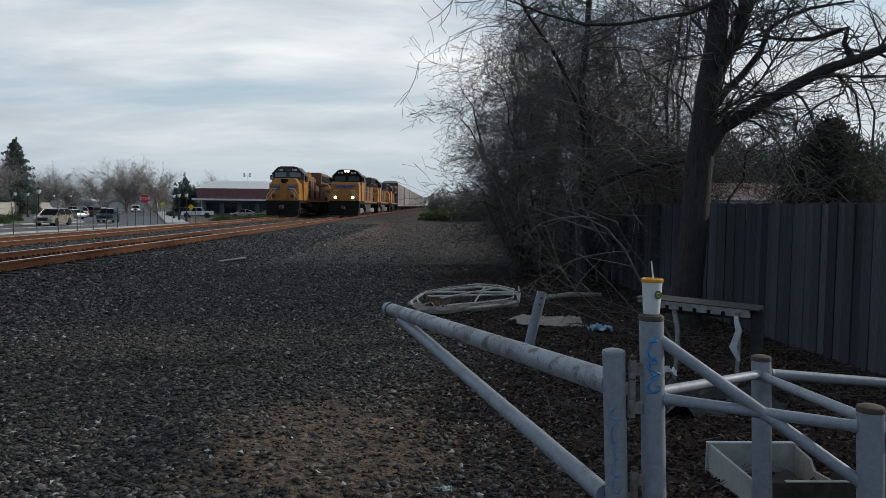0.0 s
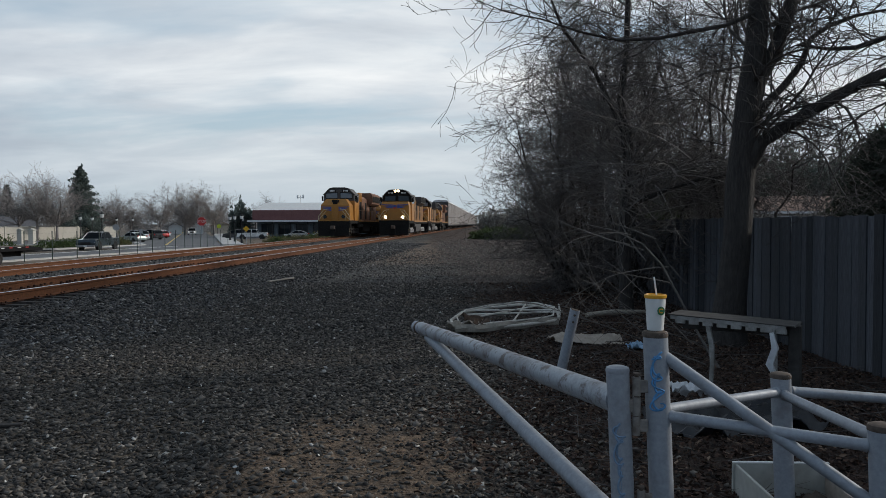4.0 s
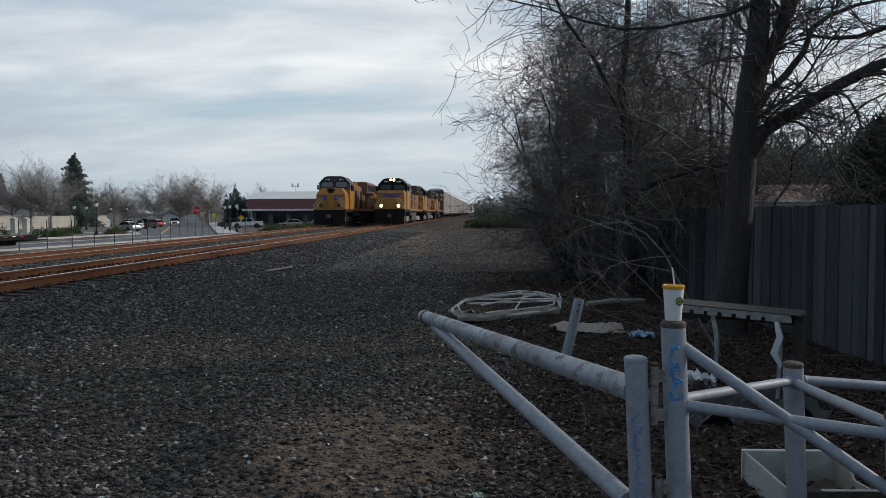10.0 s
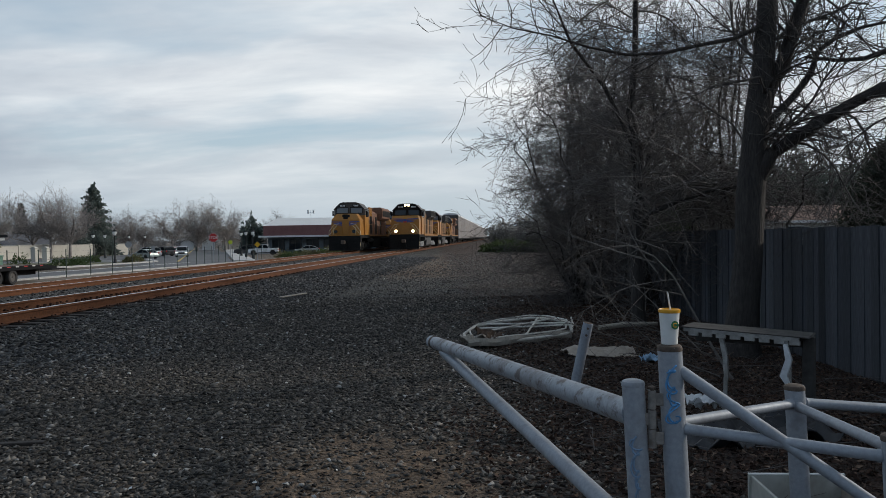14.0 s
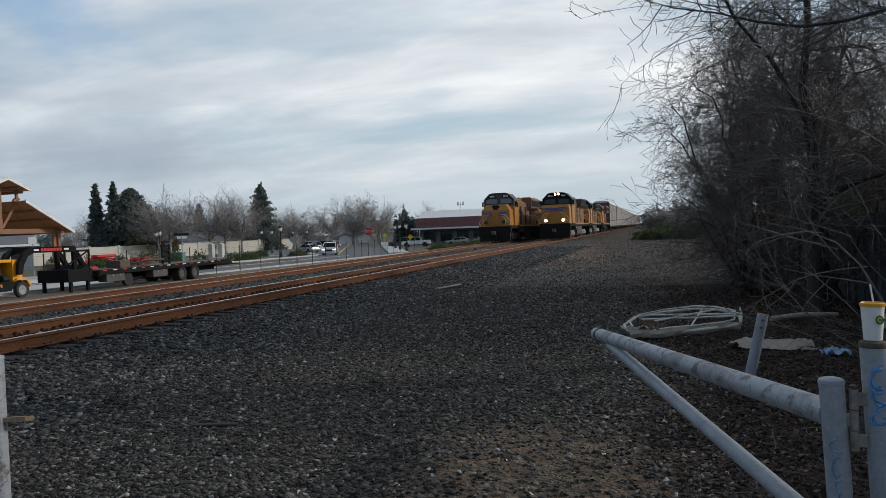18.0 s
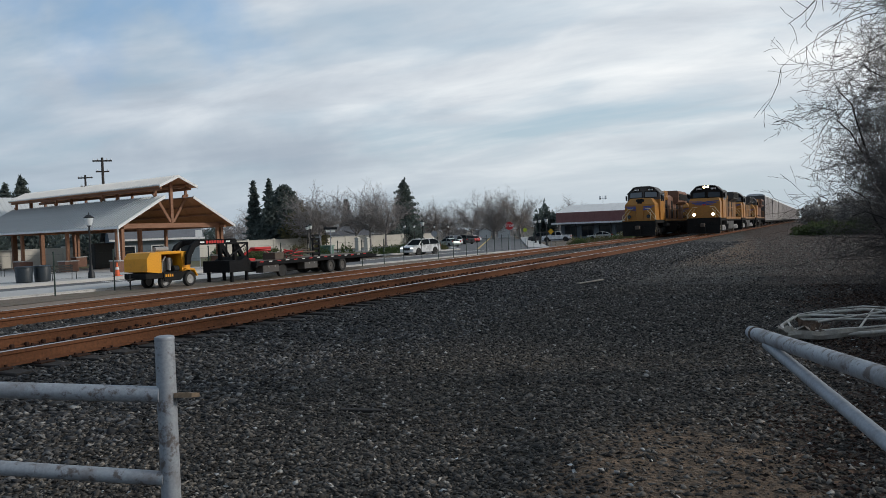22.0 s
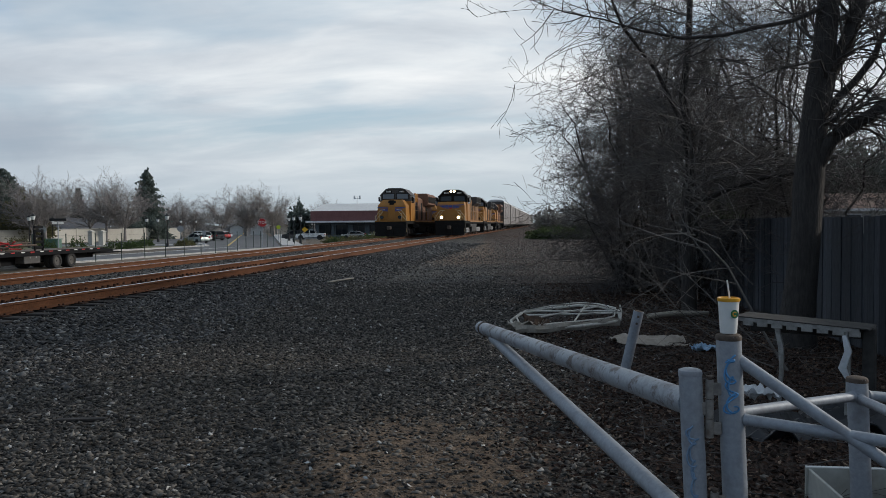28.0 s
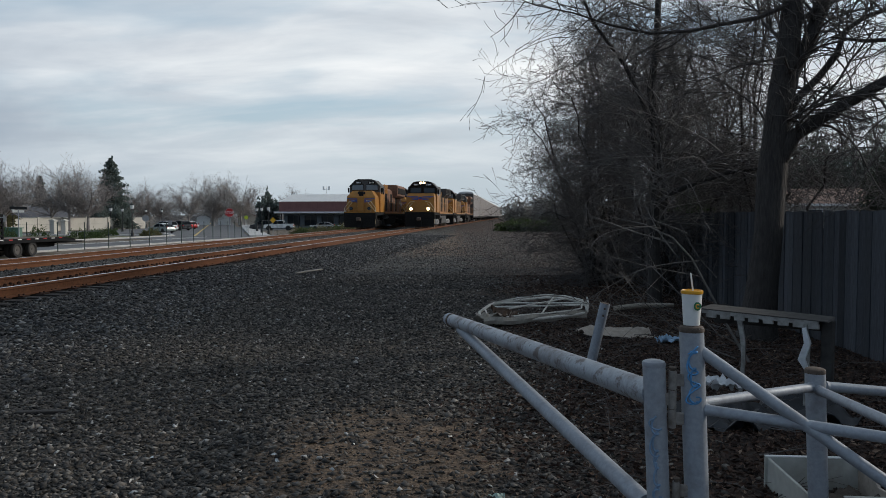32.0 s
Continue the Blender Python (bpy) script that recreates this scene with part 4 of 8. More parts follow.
    for s in (-1, 1):
        z0, z1 = (3.6, 4.1) if kind == "a" else (3.72, 4.22)
        w = Mesh().prism([(s * 0.12, z0), (s * 1.3, z0), (s * 1.26, z1), (s * 0.12, z1 + 0.06)], "y", y0 - 0.03, y0 + 0.01)
        pane = part("windscreen", w, MAT["glass"] if lit else PALE_GLASS, t, "dark windscreen" if lit else "grey windscreen with the sky's reflection put into its colour")
        fr = Mesh()
        for a, b in (((s * 0.12, z0), (s * 1.3, z0)), ((s * 1.3, z0), (s * 1.26, z1)), ((s * 1.26, z1), (s * 0.12, z1 + 0.06)), ((s * 0.12, z1 + 0.06), (s * 0.12, z0))):
            fr.rod((a[0], y0 - 0.03, a[1]), (b[0], y0 - 0.03, b[1]), 0.03, 0.03, 6)
        part("window_frame", fr, MAT["black"], pane)
        for yy in (y0 + 0.45, y0 + 1.35):
            sw = Mesh().box(s * 1.515, s * 1.535, yy, yy + 0.7, 3.35, 4.0, 0.01)
            part("side_window", sw, MAT["glass"], t, "dark side window")
        nb = Mesh().box(s * 0.32, s * 1.0, y0 - 0.06, y0 + 0.02, 4.34, 4.56, 0.01)
        board = part("number_board", nb, MAT["black"], t, "dark number board")
        numeral_bars(board, s * 0.66, y0 - 0.062, 4.45, 0.5, 0.15, 4)
        mir = Mesh().box(s * 1.56, s * 1.72, y0 + 0.1, y0 + 0.14, 3.5, 3.95, 0.01)
        part("mirror", mir, MAT["black"], t)
    lampmat = MAT["lamp_on"] if lit else MAT["glass"]
    hz, hy = (4.62, y0 - 0.08) if kind == "a" else (3.35, 0.98)
    hl = part("headlight", Mesh().box(-0.36, 0.36, hy - 0.03, hy + 0.12, hz - 0.17, hz + 0.17, 0.03), MAT["black"], t, "headlight housing")
    for s in (-1, 1):
        part("lens", Mesh().rod((s * 0.17, hy - 0.05, hz), (s * 0.17, hy, hz), 0.12, 0.13, 14), lampmat, hl, "lit headlight lens" if lit else "unlit headlight lens")
        d = part("ditch_light", Mesh().rod((s * 0.86, 0.2, 1.92), (s * 0.86, 0.42, 1.92), 0.17, 0.15, 14), MAT["black"], t, "ditch light")
        part("lens", Mesh().rod((s * 0.86, 0.17, 1.92), (s * 0.86, 0.205, 1.92), 0.14, 0.15, 14), lampmat, d, "lit lens" if lit else "unlit lens")
    if kind == "b":
        part("number_plate", Mesh().box(-0.22, 0.22, 0.8, 0.9, 2.95, 3.55, 0.01), MAT["black"], t, "black headlight panel")
        door = Mesh().box(-0.34, 0.34, 0.66, 0.72, 1.62, 2.95, 0.02)
        part("nose_door", door, MAT["yellow"], t)
        for k in range(4):
            handrail(t, [(-0.9 + 0.6 * k, 0.62, 1.6), (-0.9 + 0.6 * k, 0.62, 2.5)], 0.02)
    # engine hood
    y1 = y0 + 2.6
    hood = Mesh().prism([(-0.95, 1.58), (0.95, 1.58), (0.95, 3.95), (0.7, 4.2), (-0.7, 4.2), (-0.95, 3.95)], "y", y1, L - 0.8)
    # kind b: the hood's shade is put into dark brown panels
    part("engine_hood", hood, GRIMY if kind == "a" else HOOD, t)
    for k in range(11):
        y = y1 + 0.4 + k * 1.15
        if y > L - 2.6:
            break
        for s in (-1, 1):
            part("hood_door", Mesh().box(s * 0.95, s * 0.975, y, y + 1.05, 1.75, 3.6, 0.008), (GRIMY if k % 3 else MAT["black"]) if kind == "a" else (HOOD if k % 3 else MAT["black"]), t)
    bl = Mesh().box(-1.4, 1.4, y1 + 0.1, y1 + 2.4, 3.55, 4.35, 0.06)
    part("dynamic_brake", bl, MAT["loco_grey"] if kind == "a" else MAT["yellow"], t)
    if kind == "b":
        for k in range(6):
            part("brake_fin", Mesh().box(1.4, 1.47, y1 + 0.2 + k * 0.36, y1 + 0.38 + k * 0.36, 3.5, 4.4, 0.02), MAT["yellow"], t)
        rad = Mesh().prism([(-1.5, 3.5), (-1.2, 3.3), (1.2, 3.3), (1.5, 3.5), (1.55, 4.5), (1.35, 4.7), (-1.35, 4.7), (-1.55, 4.5)], "y", 14.2, 20.6)
        part("radiator", rad, HOOD, t, "sooty brown radiator housing")
        part("radiator_grille", Mesh().box(1.552, 1.575, 14.5, 20.3, 3.7, 4.35, 0.01), MAT["black"], t)
    else:
        for k, yy in enumerate((13.2, 16.4)):
            rad = Mesh().prism([(-0.95, 3.35), (0.95, 3.35), (1.5, 3.7), (1.5, 4.4), (-1.5, 4.4), (-1.5, 3.7)], "y", yy, yy + 2.9)
            part("radiator", rad, MAT["loco_grey"], t, "flared grey radiator")
            for s in (-1, 1):
                part("radiator_grille", Mesh().box(s * 1.5, s * 1.52, yy + 0.15, yy + 2.75, 3.78, 4.32, 0.01), MAT["black"], t)
    for y in (y1 + 3.6, y1 + 5.2, 17.4):
        part("exhaust_stack", Mesh().box(-0.45, 0.45, y, y + 0.9, 4.2, 4.42, 0.03), MAT["black"], t)
    part("walkway_skirt", Mesh().box(-1.53, 1.53, 5.4, L - 0.6, 1.46, 1.6, 0.01), MAT["yellow"], t, "yellow side sill")
    tank = Mesh().prism([(-1.35, 0.45), (-1.1, 0.28), (1.1, 0.28), (1.35, 0.45), (1.42, 1.25), (-1.42, 1.25)], "y", 8.6, 13.8)
    part("fuel_tank", tank, MAT["loco_grey"] if kind == "a" else MAT["black"], t, "grimy fuel tank")
    for s in (-1, 1):
        part("air_tank", Mesh().rod((s * 1.25, 6.6, 1.1), (s * 1.25, 8.5, 1.1), 0.2, 0.2, 12), MAT["loco_grey"], t)
    silver = surface("silver_bogie_paint", (0.38, 0.37, 0.36), 0.6, 0.3, grain=10, stain=2, spread=0.3, dirt=(0.12, 0.1, 0.08), dirt_amount=0.7, bump=0.1)
    for y in (4.6, 17.7):
        bogie(t, y, 3, 1.68, silver if kind == "a" else MAT["black"])
    return t


RACK = surface("galvanised_rack_panel", (0.36, 0.33, 0.315), 0.6, 0.1, grain=5, stain=0.7, spread=0.12, dirt=(0.30, 0.20, 0.15), dirt_amount=0.5, bump=0.1, vary=0.12)
RACK_ROOF = surface("pale_rack_roof", (0.68, 0.68, 0.67), 0.4, 0.1, grain=5, stain=0.6, spread=0.06, bump=0.05)


def autorack(m):
    t = thing("autorack_wagon", "tall closed car-carrying rail wagon of grey ribbed steel", "rail wagon", m=m, group="autorack wagons")
    L = 27.2
    part("deck", Mesh().box(-1.5, 1.5, 0.3, L - 0.3, 0.75, 1.15, 0.03), MAT["black"], t)
    for s in (-1, 1):
        side = Mesh().box(s * 1.44, s * 1.5, 0.9, L - 0.9, 1.1, 5.35, 0.01)
        part("side_wall", side, RACK, t)
        ribs = Mesh()
        for k in range(10):
            y = 0.9 + k * (L - 1.8) / 9
            ribs.box(s * 1.5, s * 1.54, y - 0.09, y + 0.09, 1.1, 5.35, 0.01)
        ribs.box(s * 1.5, s * 1.55, 0.9, L - 0.9, 1.08, 1.22, 0.01)
        part("side_ribs", ribs, RACK, t)
    roof = Mesh().prism([(-1.55, 5.3), (1.55, 5.3), (1.5, 5.55), (1.15, 5.78), (0.6, 5.86), (-0.6, 5.86), (-1.15, 5.78), (-1.5, 5.55)], "y", 0.85, L - 0.85)
    part("wagon_roof", roof, RACK_ROOF, t, "pale curved roof")
    # end doors take a dark paint so the gaps between wagons look shaded
    for y in (0.8, L - 0.95):
        part("end_door", Mesh().box(-1.48, 1.48, y, y + 0.15, 1.1, 5.5, 0.02), MAT["loco_grey"], t, "closed end doors darkened for the shaded gap")
    part("coupler", Mesh().box(-0.13, 0.13, -0.4, 0.4, 0.78, 1.05, 0.03), MAT["rust"], t)
    for y in (2.6, L - 2.6):
        bogie(t, y, 2, 1.78, MAT["black"])
    return t


def build_trains():
    y = 74.4
    locomotive(pose(near_track(y), y, RAIL_TOP, 0, 0, -0.16), "a", True, "yellow and grey diesel locomotive with lit headlights on the near track")
    y += 23.0
    locomotive(pose(near_track(y), y, RAIL_TOP, 0, 0, -0.16), "a", False, "yellow and grey diesel locomotive coupled behind the leader")
    y += 23.0
    locomotive(pose(near_track(y), y, RAIL_TOP, 0, 0, -0.16), "b", False, "yellow diesel locomotive ahead of the autorack wagons")
    y += 23.0
    first = autorack(pose(near_track(y), y, RAIL_TOP, 0, 0, -0.16))
    for k in range(1, 11):
        copy_thing(first, pose(near_track(y + 27.9 * k), y + 27.9 * k, RAIL_TOP, 0, 0, -0.16))
    a = 69.2
    turn = math.degrees(math.atan2(-(far_track(92) - far_track(69)), 23))
    locomotive(pose(far_track(70), a, RAIL_TOP, 0, 0, turn), "b", False, "yellow diesel locomotive with unlit lamps on the far track")
    locomotive(pose(far_track(98), a + 23.0, RAIL_TOP, 0, 0, turn * 0.5), "b", False, "yellow diesel locomotive coupled behind on the far track")


build_trains()

# ---------- station shelter ----------
WOOD = surface("stained_timber", (0.25, 0.112, 0.055), 0.6, grain=10, stain=1.5, spread=0.22, bump=0.15, stretch=(1, 1, 4))
WOOD_UNDER = surface("roof_boarding", (0.40, 0.175, 0.07), 0.65, grain=8, stain=1.5, spread=0.2, bump=0.15)
TIN = surface("standing_seam_metal", (0.66, 0.67, 0.66), 0.4, 0.3, grain=5, stain=0.4, spread=0.06, dirt=(0.55, 0.56, 0.55), bump=0.03)
SEAM = surface("seam_metal", (0.5, 0.51, 0.51), 0.45, 0.3, grain=5, stain=0.4, spread=0.06, bump=0.0)
BRICK = surface("brown_brick", (0.20, 0.105, 0.075), 0.85, grain=20, stain=2, spread=0.3, bump=0.3)


def roof_plane(parent, name, a, b, y0, y1, seam=0.45, ribs=True):
    """A pitched roof sheet between the lines a and b, each (x, z), with standing seams."""
    a, b = Vector((a[0], 0, a[1])), Vector((b[0], 0, b[1]))
    d = (b - a).normalized()
    nrm = Vector((-d.z, 0, d.x))
    if nrm.z < 0:
        nrm = -nrm
    m = Mesh()
    vs = [a + Vector((0, y0, 0)), b + Vector((0, y0, 0)), b + Vector((0, y1, 0)), a + Vector((0, y1, 0))]
    m.add(vs + [v + nrm * 0.06 for v in vs], [(0, 1, 2, 3), (4, 5, 6, 7), (0, 1, 5, 4), (1, 2, 6, 5), (2, 3, 7, 6), (3, 0, 4, 7)])
    roof = part(name, m, TIN, parent, "pale standing-seam metal roof")
    under = Mesh()
    w = [v - nrm * 0.03 for v in vs]
    w2 = [v - nrm * 0.09 for v in vs]
    under.add(w + w2, [(0, 1, 2, 3), (4, 5, 6, 7), (0, 1, 5, 4), (1, 2, 6, 5), (2, 3, 7, 6), (3, 0, 4, 7)])
    part("roof_boarding", under, WOOD_UNDER, roof, "brown timber boarding")
    if ribs:
        rib = Mesh()
        L = (b - a).length
        rib.box(0, L, -0.025, 0.025, 0.0, 0.085)
        me = rib.data("roof_seam")
        ang = math.degrees(math.atan2(d.z, d.x))
        y = y0 + 0.02
        while y < y1:
            o = a + nrm * 0.06 + Vector((0, y, 0))
            part("roof_seam", me, SEAM, roof, m=pose(o.x, o.y, o.z, 0, -ang, 0))
            y += seam
    return roof


def build_shelter():
    turn = math.degrees(math.atan2(0.985, 0.17))
    z0 = -0.73
    t = thing("station_shelter", "open timber station shelter with pale metal roof and brick pedestals", "shelter", m=pose(-46.0, 38.4, z0, 0, 0, turn))
    W, D = 10.0, 24.0
    roof_plane(t, "main_roof", (-0.15, 3.42), (3.75, 5.72), -0.9, D)
    roof_plane(t, "main_roof", (W + 0.15, 3.42), (W - 3.75, 5.72), -0.9, D)
    roof_plane(t, "upper_roof", (3.35, 6.55), (5.0, 7.32), -0.9, D)
    roof_plane(t, "upper_roof", (6.65, 6.55), (5.0, 7.32), -0.9, D)
    for x in (-0.2, W + 0.08):
        part("gutter", Mesh().box(x, x + 0.12, -0.9, D, 3.32, 3.46, 0.02), MAT["white_paint"], t, "white gutter")
    part("fascia", Mesh().prism([(-0.2, 3.3), (3.75, 5.62), (3.75, 5.84), (-0.2, 3.52)], "y", -0.98, -0.9), MAT["white_paint"], t, "white barge board")
    part("fascia", Mesh().prism([(W + 0.2, 3.3), (W - 3.75, 5.62), (W - 3.75, 5.84), (W + 0.2, 3.52)], "y", -0.98, -0.9), MAT["white_paint"], t, "white barge board")
    part("fascia", Mesh().prism([(3.3, 6.42), (5, 7.22), (6.7, 6.42), (6.7, 6.62), (5, 7.42), (3.3, 6.62)], "y", -0.98, -0.9), MAT["white_paint"], t, "white barge board")
    for y in steps(0.2, D - 1, 7.4):
        for x in (0.55, W - 0.55):
            ped = Mesh().box(x - 0.55, x + 0.55, y - 0.55, y + 0.55, 0, 0.95, 0.02)
            pd = part("pedestal", ped, BRICK, t, "brown brick pedestal")
            part("pedestal_cap", Mesh().box(x - 0.6, x + 0.6, y - 0.6, y + 0.6, 0.95, 1.03, 0.02), MAT["concrete"], pd, "concrete cap")
            for dx in ((-0.2, 0.2) if y < 1 else (0.0,)):
                part("column", Mesh().box(x + dx - 0.12, x + dx + 0.12, y - 0.12, y + 0.12, 1.03, 3.5, 0.015), WOOD, t, "brown timber column")
        part("tie_beam", Mesh().box(0.1, W - 0.1, y - 0.11, y + 0.11, 3.35, 3.72, 0.015), WOOD, t)
        part("king_post", Mesh().box(4.88, 5.12, y - 0.12, y + 0.12, 3.72, 7.1, 0.015), WOOD, t)
        for s in (-1, 1):
            st = Mesh().box(0, 2.6, -0.09, 0.09, -0.1, 0.1, 0.01)
            part("strut", st, WOOD, t, m=pose(5.0 + s * 0.12, y, 3.8, 0, -58 if s > 0 else -122, 0))
            part("rafter", Mesh().box(0, 4.5, -0.09, 0.09, -0.22, 0.0, 0.01), WOOD, t, m=pose(5 + s * 4.9, y, 3.5, 0, -149.5 if s > 0 else -30.5, 0))
            part("upper_post", Mesh().box(5 + s * 1.35 - 0.09, 5 + s * 1.35 + 0.09, y - 0.09, y + 0.09, 5.5, 6.6, 0.01), WOOD, t)
        if y < 1:
            part("centre_column", Mesh().box(4.86, 5.14, y + 4.4, y + 4.7, 0, 3.5, 0.015), WOOD, t, "brown timber column")
    for s in (-1, 1):
        for k in (0.22, 0.5, 0.78):
            x, z = 5 + s * (5.15 - 3.9 * k), 3.42 + 2.3 * k - 0.16
            part("purlin", Mesh().box(x - 0.06, x + 0.06, -0.7, D, z - 0.12, z, 0.01), WOOD, t)
        x, z = 5 + s * 0.9, 6.78
        part("purlin", Mesh().box(x - 0.06, x + 0.06, -0.8, D, z - 0.12, z, 0.01), WOOD, t)
    for x in (3.7, W - 3.7):
        part("clerestory_beam", Mesh().box(x - 0.1, x + 0.1, -0.5, D, 6.3, 6.5, 0.01), WOOD, t)
    for x in (0.55, W - 0.55):
        part("eave_beam", Mesh().box(x - 0.12, x + 0.12, -0.6, D, 3.3, 3.5, 0.01), WOOD, t)
    part("downpipe", Mesh().tube([(-0.12, -0.7, 3.35), (0.15, -0.3, 3.1), (0.2, -0.3, 0.4)], 0.05, 8), MAT["white_paint"], t, "white downpipe")
    # cross wing at the far end
    cw = thing("shelter_wing", "cross wing of the shelter with pale metal roof", "shelter", m=pose(-46.0, 38.4, z0, 0, 0, turn) @ pose(-3.0, D + 0.2, 0, 0, 0, -90))
    roof_plane(cw, "wing_roof", (-8.0, 3.5), (-4.0, 7.2), -1, 15)
    roof_plane(cw, "wing_roof", (0.2, 3.5), (-4.0, 7.2), -1, 15)
    for y in (1, 7, 13):
        for x in (-7.4, -0.4):
            part("column", Mesh().box(x - 0.2, x + 0.2, y - 0.2, y + 0.2, 0, 3.6, 0.015), WOOD, cw, "brown timber column")


build_shelter()

# ---------- across the tracks: paving, fence, lamps, signs ----------
def on_low(x, y):
    return height(x, y)


GRASS = surface("dry_winter_grass", (0.115, 0.115, 0.055), 0.95, grain=8, stain=0.5, spread=0.4, dirt=(0.13, 0.105, 0.065), dirt_amount=0.7, bump=0.5, dist=0.02)
patch("verge", -31.0, -18.0, -20, 95, 0.015, MAT["dirt"], 0.8, 0.3)
patch("concrete_apron", -35.9, -31.8, -30, 44, 0.03, MAT["concrete"], 3)
strip("kerb_near", (-30.1, -20), (-30.1, 90), 0.3, 0.14, MAT["concrete"])
patch("weedy_edge", -29.9, -26.6, -20, 88, 0.03, surface("weedy_earth", (0.17, 0.13, 0.095), 0.95, grain=10, stain=1.1, spread=0.4, dirt=(0.085, 0.09, 0.042), dirt_amount=0.9, bump=0.6, dist=0.02), 0.6, 0.35)
patch("platform", -75, -38.9, -20, 46, 0.16, MAT["concrete"], 4)
strip("platform_kerb", (-38.85, -20), (-38.85, 46), 0.3, 0.17, MAT["concrete"])
strip("street", (-39.8, 90.5), (-132, 322), 13.0, 0.025, MAT["asphalt"])
strip("pavement", (-31.8, 92), (-120, 320), 2.6, 0.15, MAT["concrete"])
patch("parking", -76, -44, 96, 170, 0.015, MAT["asphalt"], 6)
patch("planting_bed", -72, -43.5, 46, 92, 0.05, GRASS, 3)
strip("kerb_bed", (-43.3, 47), (-43.3, 92), 0.35, 0.17, MAT["concrete"])
strip("kerb_bed_far", (-43.3, 92), (-52, 107), 0.5, 0.17, MAT["concrete"])
strip("path_far", (-76, 88), (-48, 101), 2.0, 0.12, MAT["concrete"])
patch("verge_far", -31, -22, 97, 170, 0.02, GRASS, 4)
YELLOW_LINE = surface("yellow_road_paint", (0.55, 0.40, 0.12), 0.7, grain=20, stain=2, spread=0.15, bump=0.05)
strip("road_line", (-41.0, 93), (-105, 252), 0.3, 0.035, YELLOW_LINE)
strip("road_line_white", (-37.2, 30), (-37.2, 88), 0.15, 0.032, MAT["white_paint"])

GREEN_STEEL = surface("dark_green_fence_paint", (0.03, 0.05, 0.04), 0.5, 0.2, grain=20, stain=3, spread=0.2, bump=0.03)


def wire_fence():
    """Thin steel posts with strained wires."""
    f = thing("wire_fence", "dark green steel fence posts with thin strained wires", "fence", kind="structure")
    post = Mesh().rod((0, 0, -0.1), (0, 0, 1.9), 0.032, 0.032, 8).lathe([(0.04, 1.88), (0.04, 1.93), (0.005, 1.96)], 8).data("fence_post", True)
    ys = [k * 3.05 + 9.0 for k in range(31)]
    last = None
    for y in ys:
        x = -29.2 - 3.2 * smoothstep(60, 95, y)
        z = on_low(x, y)
        part("fence_post", post, GREEN_STEEL, f, m=pose(x, y, z, 0, 0, 0))
        if last is not None:
            for h in (0.15, 0.75, 1.3, 1.82):
                part("wire", Mesh().rod((*last[:2], last[2] + h), (x, y, z + h), 0.004, 0.004, 3, False), GREEN_STEEL, f)
        last = (x, y, z)


wire_fence()
LAMP_GLASS = surface("milky_lamp_glass", (0.75, 0.76, 0.76), 0.3, grain=20, stain=5, spread=0.04, bump=0.0)
BLACK_IRON = surface("black_cast_iron", (0.02, 0.021, 0.022), 0.45, 0.4, grain=20, stain=4, spread=0.3, bump=0.05)


def lamp_post(x, y):
    t = thing("street_lamp", "black cast-iron lamp post with a white glass lantern", "street lamp", m=pose(x, y, on_low(x, y)), group="street lamps")
    part("base", Mesh().lathe([(0.24, 0), (0.24, 0.12), (0.2, 0.2), (0.19, 0.5), (0.12, 0.62), (0.11, 0.85), (0.07, 0.95)], 14), BLACK_IRON, t, smooth=True)
    part("pole", Mesh().rod((0, 0, 0.9), (0, 0, 3.35), 0.065, 0.05, 12), BLACK_IRON, t, smooth=True)
    part("lantern", Mesh().lathe([(0.13, 3.40), (0.22, 3.58), (0.25, 3.84), (0.2, 3.88)], 12), LAMP_GLASS, t, "milky glass lantern", smooth=True)
    part("collar", Mesh().lathe([(0.05, 3.3), (0.12, 3.38), (0.12, 3.44), (0.08, 3.46)], 12), BLACK_IRON, t, smooth=True)
    part("cap", Mesh().lathe([(0.30, 3.86), (0.30, 3.9), (0.12, 4.05), (0.03, 4.08), (0.02, 4.2), (0.005, 4.22)], 12), BLACK_IRON, t, "dark peaked lantern cap", smooth=True)
    return t


lamp = lamp_post(-39.9, 31.5)
for x, y in ((-45.8, 86.4), (-64.0, 114.0), (-65.6, 120.5), (-76.5, 150.0), (-75, 154), (-58.0, 78.6), (-64.0, 86.0), (-70.0, 99.0), (-33.9, 101.4), (-37.5, 109.0), (-41.8, 119.2), (-50, 150), (-60, 176)):
    copy_thing(lamp, pose(x, y, on_low(x, y)))


